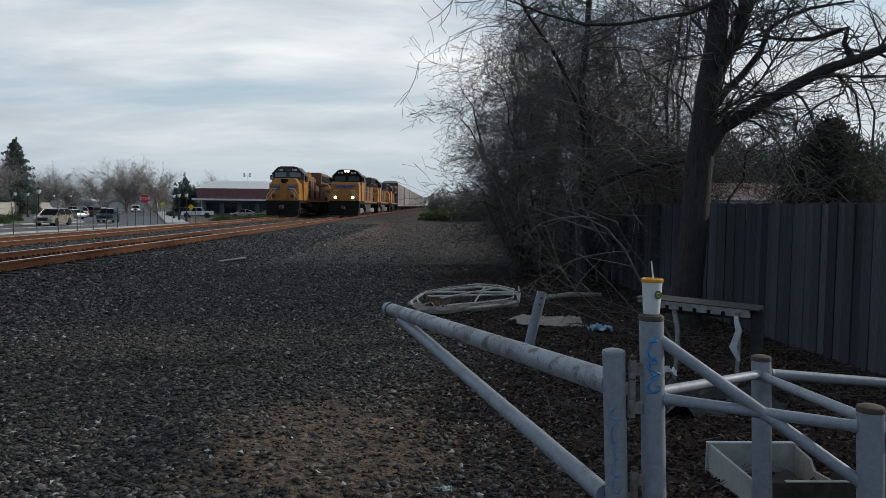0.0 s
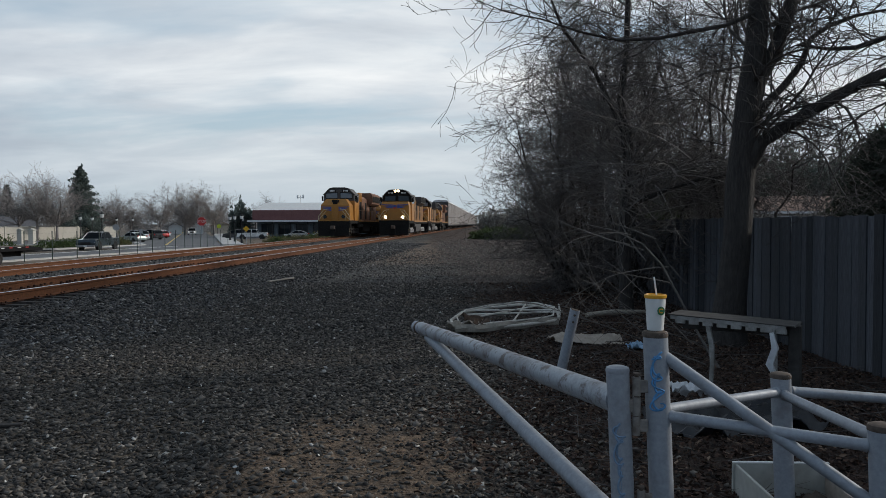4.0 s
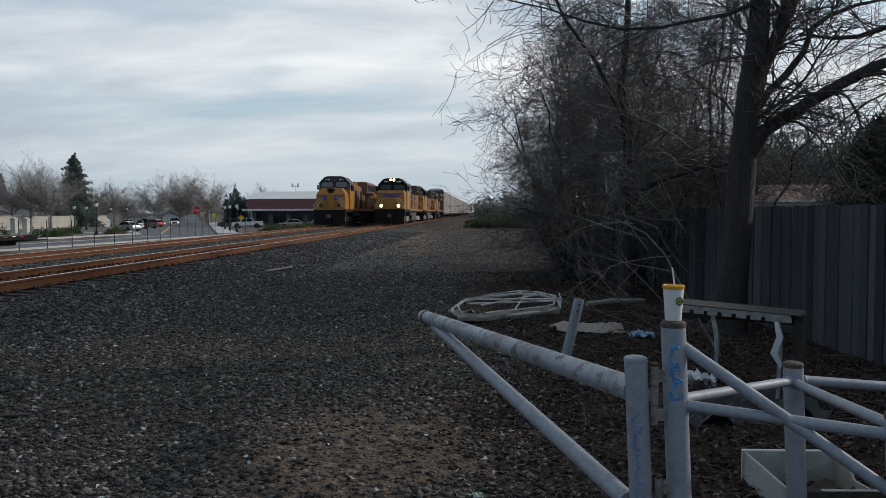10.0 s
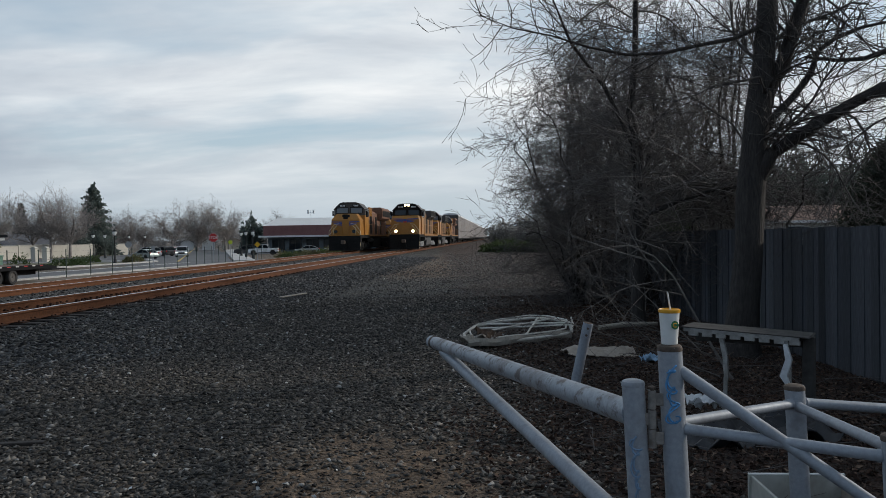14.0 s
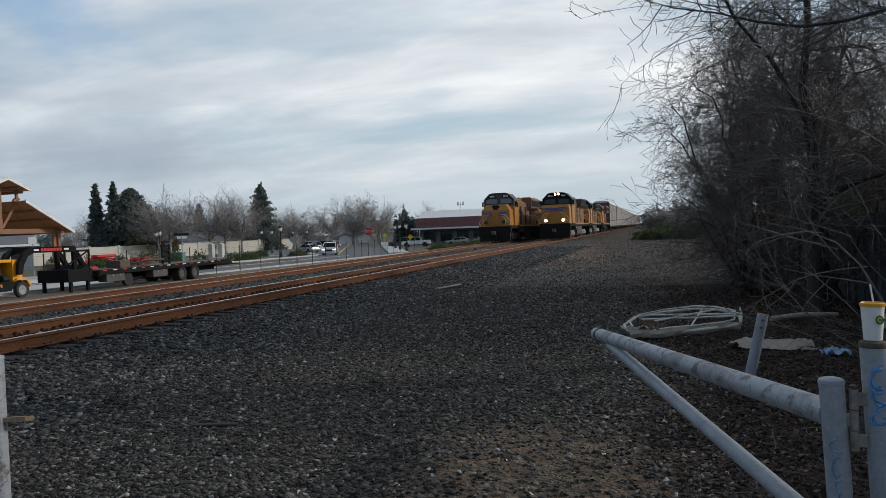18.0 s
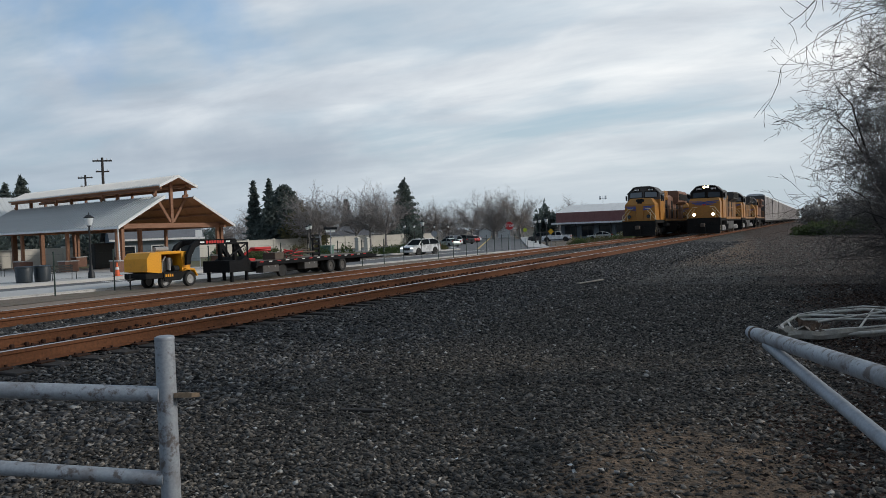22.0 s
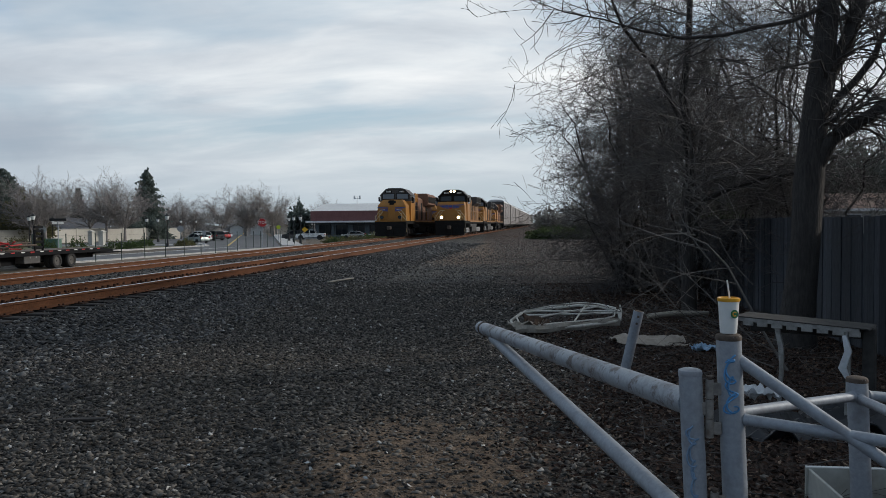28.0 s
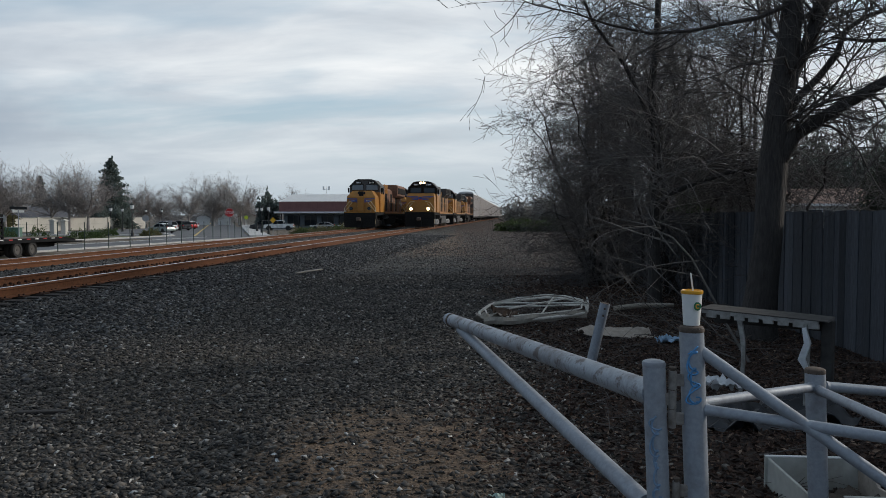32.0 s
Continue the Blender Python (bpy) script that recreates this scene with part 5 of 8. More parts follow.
def sign_post(name, x, y, z, size, sides, face, label, turn, pole_h=None, spin=0.0, word=None, thin=0.03):
    """A flat sign on a steel post."""
    g = on_low(x, y)
    t = thing(name, label, "road sign", m=pose(x, y, g, 0, 0, turn))
    part("pole", Mesh().rod((0, 0.04, -0.1), (0, 0.04, z - g + size * 0.4), thin, thin, 8), MAT["galv"], t, smooth=True)
    plate = Mesh()
    ring = [(size / 2 * math.cos(2 * math.pi * (k + 0.5) / sides + spin), z - g + size / 2 * math.sin(2 * math.pi * (k + 0.5) / sides + spin)) for k in range(sides)]
    plate.prism(ring, "y", -0.004, 0.004)
    p = part("sign_plate", plate, face, t)
    if word:
        rim = Mesh()
        pts = [Vector((a * 0.95, -0.006, z - g + (b - z + g) * 0.95)) for a, b in ring]
        for k in range(sides):
            rim.rod(pts[k], pts[(k + 1) % sides], 0.012, 0.012, 4)
        part("sign_rim", rim, MAT["white_paint"], p)
        c = bpy.data.curves.new("lettering", "FONT")
        c.body, c.align_x, c.align_y, c.size, c.extrude = word, "CENTER", "CENTER", size * 0.40, 0.002
        c.materials.append(MAT["white_paint"])
        ob = new("lettering", c)
        ob.parent = p
        ob.matrix_basis = pose(0, -0.008, z - g, 90, 0, 0)
    return t


SIGN_YELLOW = surface("yellow_sign_sheet", (0.75, 0.42, 0.02), 0.45, grain=30, stain=4, spread=0.05, bump=0.0)
SIGN_LIME = surface("lime_sign_sheet", (0.55, 0.65, 0.05), 0.45, grain=30, stain=4, spread=0.05, bump=0.0)
SIGN_BACK = surface("bare_sign_back", (0.32, 0.33, 0.34), 0.5, 0.6, grain=20, stain=4, spread=0.1, bump=0.02)
sign_post("stop_sign", -30.0, 77.0, 1.9, 0.98, 8, MAT["red_paint"], "red octagonal stop sign on a steel post", 21, word="STOP")
sign_post("warning_sign", -31.5, 96.0, 1.0, 0.8, 4, SIGN_YELLOW, "yellow diamond warning sign beside the pavement", 18, spin=math.pi / 4)
sign_post("crossing_sign", -41.0, 112.0, 1.3, 0.72, 5, SIGN_LIME, "lime-yellow five-sided crossing sign", 20, spin=math.pi / 2 - math.pi / 5)
sign_post("sign_back", -52.6, 103.0, 1.2, 0.95, 8, SIGN_BACK, "bare grey back of an eight-sided sign", 25)
sign_post("sign_back", -53.5, 74.0, 1.3, 0.8, 8, SIGN_BACK, "bare grey back of an eight-sided sign", 30)
sign_post("small_sign", -33.5, 70.5, 0.95, 0.5, 4, SIGN_BACK, "small grey plate on a steel post", 25, spin=0)


def street_name_sign():
    t = thing("street_name_sign", "crossed dark street name blades on a pale pole", "road sign", m=pose(-47.5, 68.0, on_low(-47.5, 68)))
    part("pole", Mesh().rod((0, 0, 0), (0, 0, 3.1), 0.06, 0.05, 10), MAT["galv"], t, smooth=True)
    part("blade", Mesh().box(-0.75, 0.75, -0.015, 0.015, 3.1, 3.35, 0.01), BLACK_IRON, t, m=pose(0, 0, 0, 0, 0, 25))
    part("blade", Mesh().box(-0.5, 0.5, -0.015, 0.015, 2.8, 3.02, 0.01), MAT["white_paint"], t, m=pose(0, 0, 0, 0, 0, 40))


street_name_sign()


def platform_things():
    binm = surface("dark_bin_plastic", (0.02, 0.028, 0.036), 0.5, grain=20, stain=4, spread=0.25, bump=0.05)
    for x, y in ((-40.3, 27.4), (-40.25, 28.5)):
        t = thing("litter_bin", "dark round litter bin on the platform", "bin", m=pose(x, y, on_low(x, y) + 0.16), group="litter bins")
        part("bin_body", Mesh().lathe([(0.36, 0), (0.42, 0.05), (0.46, 0.85), (0.44, 0.9)], 18), binm, t, smooth=True)
        part("bin_rim", Mesh().lathe([(0.47, 0.84), (0.49, 0.86), (0.49, 0.92), (0.4, 0.94), (0.2, 0.9)], 18), binm, t, smooth=True)
    for x, y in ((-40.4, 29.9), (-52, 33)):
        b = thing("bench", "dark metal slatted bench on the platform", "bench", m=pose(x, y, on_low(x, y) + 0.16, 0, 0, 85), group="benches")
        for k in range(5):
            part("slat", Mesh().box(-0.85, 0.85, -0.2 + 0.1 * k, -0.12 + 0.1 * k, 0.44, 0.47, 0.006), BLACK_IRON, b)
        for k in range(4):
            part("back_slat", Mesh().box(-0.85, 0.85, 0.28, 0.31, 0.5 + 0.1 * k, 0.57 + 0.1 * k, 0.006), BLACK_IRON, b)
        for s in (-0.75, 0.75):
            part("leg", Mesh().tube([(s, -0.22, 0), (s, -0.2, 0.44), (s, 0.28, 0.46), (s, 0.36, 0.9)], 0.022, 6), BLACK_IRON, b)
            part("leg", Mesh().rod((s, 0.25, 0), (s, 0.22, 0.45), 0.022, 0.022, 6), BLACK_IRON, b)
    orange = surface("orange_cone_plastic", (0.75, 0.12, 0.03), 0.5, grain=20, stain=4, spread=0.1, bump=0.0)
    c = thing("traffic_cone", "orange traffic cone with a white band", "cone", m=pose(-40.0, 33.5, on_low(-40, 33.5) + 0.16))
    part("cone_base", Mesh().box(-0.22, 0.22, -0.22, 0.22, 0, 0.04, 0.01), orange, c)
    part("cone_body", Mesh().lathe([(0.17, 0.04), (0.03, 0.9), (0.02, 0.91)], 16), orange, c, smooth=True)
    part("cone_band", Mesh().lathe([(0.112, 0.42), (0.087, 0.58)], 16), MAT["white_paint"], c, "white reflective band", smooth=True)
    d = thing("steel_cabinet", "dark steel cabinet under the shelter", "cabinet", m=pose(-55.5, 45.0, on_low(-55, 45) + 0.16, 0, 0, 80))
    part("cabinet_body", Mesh().box(-0.9, 0.9, -0.5, 0.5, 0, 2.2, 0.03), BLACK_IRON, d)
    part("cabinet_door", Mesh().box(-0.85, 0.85, -0.53, -0.5, 0.1, 2.1, 0.01), BLACK_IRON, d)
    for x, y in ((-43.2, 44.0),):
        t = sign_post("station_sign", x, y, 2.1, 0.75, 4, MAT["white_paint"], "white square sign on a post beside the shelter", 42, spin=0)


platform_things()


def utility_pole(d, far, top, turn):
    x, y = d[0] * far, d[1] * far
    t = thing("utility_pole", "tall wooden utility pole with crossarms", "utility pole", m=pose(x, y, -1.0, 0, 0, turn), group="utility poles")
    part("pole", Mesh().rod((0, 0, 0), (0, 0, top + 1.0), 0.22, 0.14, 10), MAT["bark"], t, smooth=True)
    for z in (top + 0.6, top - 0.7):
        arm = part("crossarm", Mesh().box(-1.1 if z > top else -0.75, 1.1 if z > top else 0.75, -0.07, 0.07, z - 0.09, z + 0.09, 0.01), MAT["bark"], t)
        for k in (-1.0, -0.5, 0.5, 1.0) if z > top else (-0.6, 0.6):
            part("insulator", Mesh().lathe([(0.05, 0), (0.07, 0.06), (0.04, 0.2)], 8), LAMP_GLASS, arm, m=pose(k, 0, z + 0.09))


utility_pole((-0.860, 0.705), 90, 12.0, 40)
utility_pole((-0.882, 0.695), 110, 11.8, 25)

# ---------- vehicles ----------
TYRE = surface("tyre_rubber", (0.022, 0.022, 0.022), 0.85, grain=30, stain=5, spread=0.3, dirt=(0.06, 0.055, 0.05), bump=0.2)
RIM = surface("alloy_rim", (0.3, 0.295, 0.29), 0.55, 0.2, grain=20, stain=5, spread=0.1, bump=0.02)
TAIL = surface("red_lamp_plastic", (0.35, 0.01, 0.01), 0.25, grain=20, stain=5, spread=0.05, bump=0.0)
CLEAR = surface("clear_lamp_plastic", (0.75, 0.76, 0.78), 0.15, grain=20, stain=5, spread=0.03, bump=0.0)


CAR_GLASS = glassy("tinted_car_glass", (0.012, 0.015, 0.018), 0.12)
CAR_GLASS.node_tree.nodes["Principled BSDF"].inputs["IOR"].default_value = 1.16
CAR_GLASS.node_tree.nodes["Principled BSDF"].inputs["Specular IOR Level"].default_value = 0.1
CAR_LIGHT = glow("car_headlight", (1.0, 0.95, 0.85), 2.0)


def paint(name, c):
    return surface(name, c, 0.3, 0.25, grain=60, stain=1.2, spread=0.04, dirt=shade(c, 0.8), dirt_amount=0.3, bump=0.0, coat=0.6)


DARK_RIM = surface("dusty_dark_rim", (0.10, 0.092, 0.085), 0.8, 0.1, grain=20, stain=6, spread=0.3, bump=0.05)


def car_wheel(parent, x, y, r, w=0.22, s=0, rim_paint=None):
    s = s or (1 if x > 0 else -1)
    wh = part("wheel", Mesh().lathe([(r * 0.62, -w * 0.1), (r * 0.64, -w / 2), (r * 0.93, -w / 2), (r, -w / 3), (r, w / 3), (r * 0.93, w / 2), (r * 0.64, w / 2), (r * 0.62, w * 0.1)], 18), TYRE, parent, m=pose(x, y, r, 0, 90 * s, 0), smooth=True)
    rim = Mesh().lathe([(0.03, w * 0.2), (r * 0.2, w * 0.32), (r * 0.55, w * 0.3), (r * 0.62, w * 0.46), (r * 0.62, -w * 0.4)], 14)
    part("rim", rim, rim_paint or RIM, wh, smooth=True)
    return wh


def car(m, kind, coat, label, group="parked cars", lights=False):
    """A road car: front towards -y, ground at z 0. kind: suv, sedan or pickup."""
    t = thing("car" if kind != "pickup" else "pickup_truck", label, "car" if kind != "pickup" else "pickup truck", m=m, group=group)
    if kind == "suv":
        L, W, r = 4.8, 1.9, 0.37
        body = [(-2.4, 0.32), (-2.42, 0.62), (-2.35, 0.92), (-1.35, 1.08), (2.25, 1.12), (2.38, 0.9), (2.38, 0.4), (2.2, 0.28), (-2.2, 0.26)]
        cabin = [(-1.35, 1.07), (-0.55, 1.66), (0.2, 1.72), (1.5, 1.70), (2.05, 1.55), (2.3, 1.1)]
    elif kind == "sedan":
        L, W, r = 4.6, 1.8, 0.33
        body = [(-2.28, 0.28), (-2.3, 0.55), (-2.2, 0.76), (-1.15, 0.93), (1.6, 0.98), (2.2, 0.92), (2.28, 0.6), (2.2, 0.28), (-2.1, 0.22)]
        cabin = [(-1.15, 0.92), (-0.35, 1.40), (0.5, 1.46), (1.2, 1.34), (1.95, 0.96)]
    else:
        L, W, r = 5.4, 1.9, 0.40
        body = [(-2.7, 0.42), (-2.72, 0.75), (-2.62, 1.02), (-1.45, 1.14), (2.62, 1.16), (2.68, 0.6), (2.55, 0.5), (-2.5, 0.36)]
        cabin = [(-1.45, 1.13), (-0.75, 1.72), (-0.1, 1.78), (0.75, 1.74), (1.0, 1.15)]
    b = Mesh()
    n = len(body)
    ins = 0.07
    cz = 0.7
    vs = []
    for x, q in ((-W / 2, 0.93), (-W / 2 + ins, 1.0), (W / 2 - ins, 1.0), (W / 2, 0.93)):
        vs += [(x, y * (0.985 if q < 1 else 1), cz + (z - cz) * q) for y, z in body]
    fs = [tuple(range(n)), tuple(range(3 * n, 4 * n))]
    for j in range(3):
        fs += [(j * n + i, j * n + (i + 1) % n, (j + 1) * n + (i + 1) % n, (j + 1) * n + i) for i in range(n)]
    b.add(vs, fs)
    part("body", b, coat, t)
    # glasshouse: roof skin over dark glass
    g, n = Mesh(), len(cabin)
    top = max(z for _, z in cabin)
    base = min(z for _, z in cabin)
    vs = []
    for s in (-1, 1):
        vs += [(s * (W / 2 - 0.05 - 0.2 * (z - base) / (top - base)), y, z) for y, z in cabin]
    g.add(vs, [tuple(range(n)), tuple(range(n, 2 * n))] + [(i, (i + 1) % n, n + (i + 1) % n, n + i) for i in range(n)])
    part("glasshouse", g, CAR_GLASS, t, "dark window glass")
    roof = Mesh()
    idx = [i for i, (y, z) in enumerate(cabin) if z > top - 0.14]
    hi = [cabin[i] for i in idx]
    outline = [(y, z + 0.015) for y, z in hi] + [(y, z - 0.03) for y, z in hi[::-1]]
    roof.prism(outline, "x", -(W / 2 - 0.22), W / 2 - 0.22)
    part("roof", roof, coat, t)
    for s in (-1, 1):
        ps = Mesh()
        def up(i):
            y, z = cabin[i]
            return Vector((s * (W / 2 - 0.045 - 0.2 * (z - base) / (top - base)), y, z))
        for i in range(n - 1):
            if i == 0 or i == n - 2:
                ps.rod(up(i), up(i + 1), 0.04, 0.04, 6)
            else:
                ps.rod(up(i), up(i + 1), 0.03, 0.03, 6)
        mid = (cabin[0][0] + cabin[-1][0]) / 2 + 0.1
        ps.rod((s * (W / 2 - 0.05), mid, base), (s * (W / 2 - 0.23), mid, top - 0.02), 0.04, 0.04, 6)
        part("window_pillar", ps, coat, t)
        # side panes, inset from the pillars
        cyy = sum(y for y, _ in cabin) / n
        czz = (top + base) / 2
        inner = [(cyy + (y - cyy) * 0.9, czz + (z - czz) * 0.8) for y, z in cabin]
        for half in (-1, 1):
            ring = [(y, z) for y, z in inner if (y - mid) * half > 0.06]
            cut = []
            for (y0, z0), (y1, z1) in zip(inner, inner[1:] + inner[:1]):
                if (y0 - mid) * (y1 - mid) < 0:
                    cut.append((mid + 0.06 * half, z0 + (z1 - z0) * (mid - y0) / (y1 - y0)))
            ring += cut
            my, mz = sum(y for y, _ in ring) / len(ring), sum(z for _, z in ring) / len(ring)
            ring.sort(key=lambda q: math.atan2(q[1] - mz, q[0] - my))
            pane = Mesh()
            k = len(ring)
            vs = []
            for d in (0.02, 0.045):
                vs += [(s * (W / 2 - 0.05 + d - 0.2 * (z - base) / (top - base)), y, z) for y, z in ring]
            pane.add(vs, [tuple(range(k)), tuple(range(k, 2 * k))] + [(i, (i + 1) % k, k + (i + 1) % k, k + i) for i in range(k)])
            part("side_window", pane, CAR_GLASS, t, "dark side window")
        part("mirror", Mesh().box(s * (W / 2 - 0.03), s * (W / 2 + 0.17), cabin[0][0] + 0.35, cabin[0][0] + 0.47, base, base + 0.15, 0.03), coat, t)
        part("headlight", Mesh().box(s * (W / 2 - 0.45), s * (W / 2 - 0.02), -L / 2 - 0.0, -L / 2 + 0.22, 0.66, 0.82, 0.03), CAR_LIGHT if lights else CLEAR, t, "headlight")
        part("tail_light", Mesh().box(s * (W / 2 - 0.22), s * (W / 2 - 0.0), L / 2 - 0.14, L / 2 + 0.0, 0.78, 1.02, 0.03), TAIL, t, "red tail light")
        for y in ((-L / 2 + 0.95), (L / 2 - 1.0)):
            arch = Mesh().rod((s * (W / 2 - 0.2), y, r), (s * (W / 2 + 0.004), y, r), r * 1.17, r * 1.17, 18)
            part("wheel_arch", arch, BLACK_IRON, t)
            car_wheel(t, s * (W / 2 - 0.09), y, r)
    part("grille", Mesh().box(-0.5, 0.5, -L / 2 - 0.025, -L / 2 + 0.05, 0.52, 0.8, 0.02), BLACK_IRON, t)
    part("bumper", Mesh().box(-W / 2 + 0.05, W / 2 - 0.05, -L / 2 - 0.05, -L / 2 + 0.1, 0.3, 0.5, 0.04), coat if kind != "pickup" else RIM, t)
    part("bumper", Mesh().box(-W / 2 + 0.05, W / 2 - 0.05, L / 2 - 0.1, L / 2 + 0.05, 0.36, 0.56, 0.04), coat if kind != "pickup" else RIM, t)
    part("number_plate", Mesh().box(-0.16, 0.16, -L / 2 - 0.06, -L / 2 - 0.05, 0.36, 0.48), MAT["white_paint"], t, "plain pale plate")
    if kind == "pickup":
        part("load_bed", Mesh().box(-W / 2 + 0.12, W / 2 - 0.12, 1.12, 2.55, 1.02, 1.17, 0.01), BLACK_IRON, t)
    return t


SILVER = paint("silver_car_paint", (0.42, 0.44, 0.44))
PALE_GREEN = paint("pale_silver_green_paint", (0.38, 0.43, 0.41))
TAN = paint("champagne_car_paint", (0.36, 0.32, 0.25))
WHITE = paint("white_car_paint", (0.72, 0.73, 0.74))
NAVY = paint("dark_slate_car_paint", (0.035, 0.05, 0.06))
CHARCOAL = paint("charcoal_car_paint", (0.04, 0.04, 0.045))
RED = paint("red_car_paint", (0.35, 0.02, 0.02))


def low(x, y, turn):
    return pose(x, y, height(x, y) + 0.03, 0, 0, turn)


car(low(-54.3, 111.5, -118), "sedan", PALE_GREEN, "pale silver-green saloon car parked beside the street")
car(low(-58.8, 122, -122), "suv", WHITE, "white estate car parked beside the street")
car(low(-60.0, 130, -122), "suv", CHARCOAL, "dark tall car parked beside the street")
car(low(-64.5, 143, -122), "sedan", RED, "red saloon car parked beside the street")
car(low(-68.5, 153, -122), "sedan", WHITE, "white saloon car parked beside the street")
car(low(-42.5, 133, -80), "pickup", WHITE, "white pickup truck parked before the brick building")
car(low(-46.5, 136, -80), "suv", CHARCOAL, "dark tall car parked before the brick building")
car(low(-36.0, 139, -80), "sedan", SILVER, "silver saloon car parked before the brick building")
car(low(-31.0, 138, -80), "sedan", WHITE, "white saloon car parked before the brick building")
TAN_SUV = car(low(-39.3, 77, 0), "suv", TAN, "champagne-coloured tall car driving on the frontage road", "moving cars")
NAVY_TRUCK = car(low(-41.8, 95, 0), "pickup", NAVY, "dark slate pickup truck driving on the frontage road", "moving cars")
WHITE_SUV = car(low(-77, 192, 0), "suv", WHITE, "white tall car driving down the street", "moving cars", True)


def build_trailer():
    """A gooseneck flatbed trailer standing on its legs."""
    g = -0.70
    t = thing("flatbed_trailer", "black gooseneck flatbed trailer parked on bare earth", "trailer", m=pose(-26.75, 31.3, g, 0, 0, 0.6))
    blk = surface("black_trailer_paint", (0.012, 0.0125, 0.014), 0.8, 0.0, grain=20, stain=2, spread=0.3, dirt=(0.03, 0.026, 0.022), bump=0.05, gloss=0.12)
    plank = surface("worn_deck_plank", (0.16, 0.12, 0.09), 0.85, grain=10, stain=2, spread=0.35, bump=0.3, vary=0.3)
    W, L, Z = 2.45, 11.3, 1.0
    part("deck_frame", Mesh().box(-0.1, 0.03, 0, L, Z - 0.22, Z + 0.035, 0.01).box(-W, -W + 0.12, 0, L, Z - 0.24, Z - 0.02, 0.01).box(-W, 0, -0.05, 0.12, Z - 0.3, Z, 0.01).box(-W, 0, L - 0.12, L, Z - 0.24, Z, 0.01), blk, t)
    part("main_beam", Mesh().box(-0.75, -0.6, 0, L, Z - 0.55, Z - 0.1, 0.01).box(-W + 0.6, -W + 0.75, 0, L, Z - 0.55, Z - 0.1, 0.01), blk, t)
    me = Mesh().box(-W, 0, 0, 0.26, Z - 0.02, Z + 0.03, 0.005).data("deck_plank")
    for k in range(42):
        part("deck_plank", me, plank, t, m=pose(0, 0.04 + k * 0.268, 0))
    for k in range(15):
        part("reflector_tape", Mesh().box(0.03, 0.034, 0.25 + k * 0.75, 0.55 + k * 0.75, Z - 0.04, Z + 0.01), MAT["white_paint"] if k % 2 else MAT["red_paint"], t, "short reflective strip")
    # ramp tail
    part("tail", Mesh().prism([(L, Z - 0.24), (L, Z + 0.02), (L + 1.2, Z - 0.12), (L + 1.2, Z - 0.22)], "x", -W, 0), blk, t)
    part("ramp", Mesh().box(-W + 0.1, -W + 0.7, L - 0.6, L + 2.3, Z - 0.34, Z - 0.26, 0.01).box(-0.7, -0.1, L - 0.6, L + 2.3, Z - 0.34, Z - 0.26, 0.01), blk, t)
    # tandem dual wheels
    for y in (7.05, 8.35):
        for x in (-0.16, -0.46, -W + 0.16, -W + 0.46):
            car_wheel(t, x, y, 0.42, 0.26, 1 if x > -1 else -1, DARK_RIM)
    part("axle", Mesh().rod((-W + 0.1, 7.05, 0.42), (-0.1, 7.05, 0.42), 0.07, 0.07, 8).rod((-W + 0.1, 8.35, 0.42), (-0.1, 8.35, 0.42), 0.07, 0.07, 8), blk, t)
    for y, s in ((0.55, 1.4), (4.3, 1.3)):
        b = part("tool_box", Mesh().box(-0.55, -0.02, y, y + s, Z - 0.62, Z - 0.12, 0.02), MAT["loco_grey"], t, "grey steel side box")
        for k in (0.3, 0.7):
            part("latch", Mesh().box(-0.02, 0.01, y + s * k, y + s * k + 0.08, Z - 0.34, Z - 0.26, 0.01), RIM, b)
    part("under_box", Mesh().box(-1.9, -0.6, 2.2, 6.2, 0.3, Z - 0.15, 0.03), blk, t)
    part("spare_wheel", Mesh().rod((-0.3, 2.35, 0.42), (-0.12, 2.35, 0.42), 0.36, 0.36, 18), TYRE, t)
    # neck
    neck = Mesh()
    for x in (-W + 0.65, -0.8):
        neck.prism([(-4.35, 1.1), (-4.3, 1.6), (-4.0, 2.05), (-3.5, 2.3), (-0.9, 2.3), (-0.75, 2.2), (-0.75, 1.0), (-0.95, 1.0), (-0.95, 2.02), (-3.4, 2.04), (-3.75, 1.9), (-4.02, 1.5), (-4.1, 1.1)], "x", x, x + 0.16)
        neck.prism([(-0.8, 2.1), (-0.6, 2.0), (0.1, 1.02), (-0.15, 1.0), (-0.8, 1.85)], "x", x, x + 0.16)
    part("gooseneck", neck, blk, t, "black gooseneck beam")
    part("neck_bar", Mesh().box(-W + 0.65, -0.64, -3.55, -1.1, 2.05, 2.3, 0.02), blk, t)
    lett = Mesh()
    for k in range(7):
        lett.box(-0.64, -0.632, -3.0 + k * 0.19, -2.86 + k * 0.19, 2.1, 2.24)
    part("lettering_bars", lett, MAT["red_paint"], t, "red lettering")
    wl = Mesh()
    for k in range(2):
        wl.box(-0.64, -0.632, -3.42 + k * 1.85, -3.12 + k * 1.85, 2.13, 2.21)
    part("marker", wl, MAT["white_paint"], t)
    part("neck_cab", Mesh().prism([(-1.75, 0.55), (-1.75, 1.15), (-0.9, 1.15), (-0.45, 1.35), (0.0, 1.0), (0.0, 0.55)], "x", -W + 0.35, -0.3), blk, t, "black front tool chest")
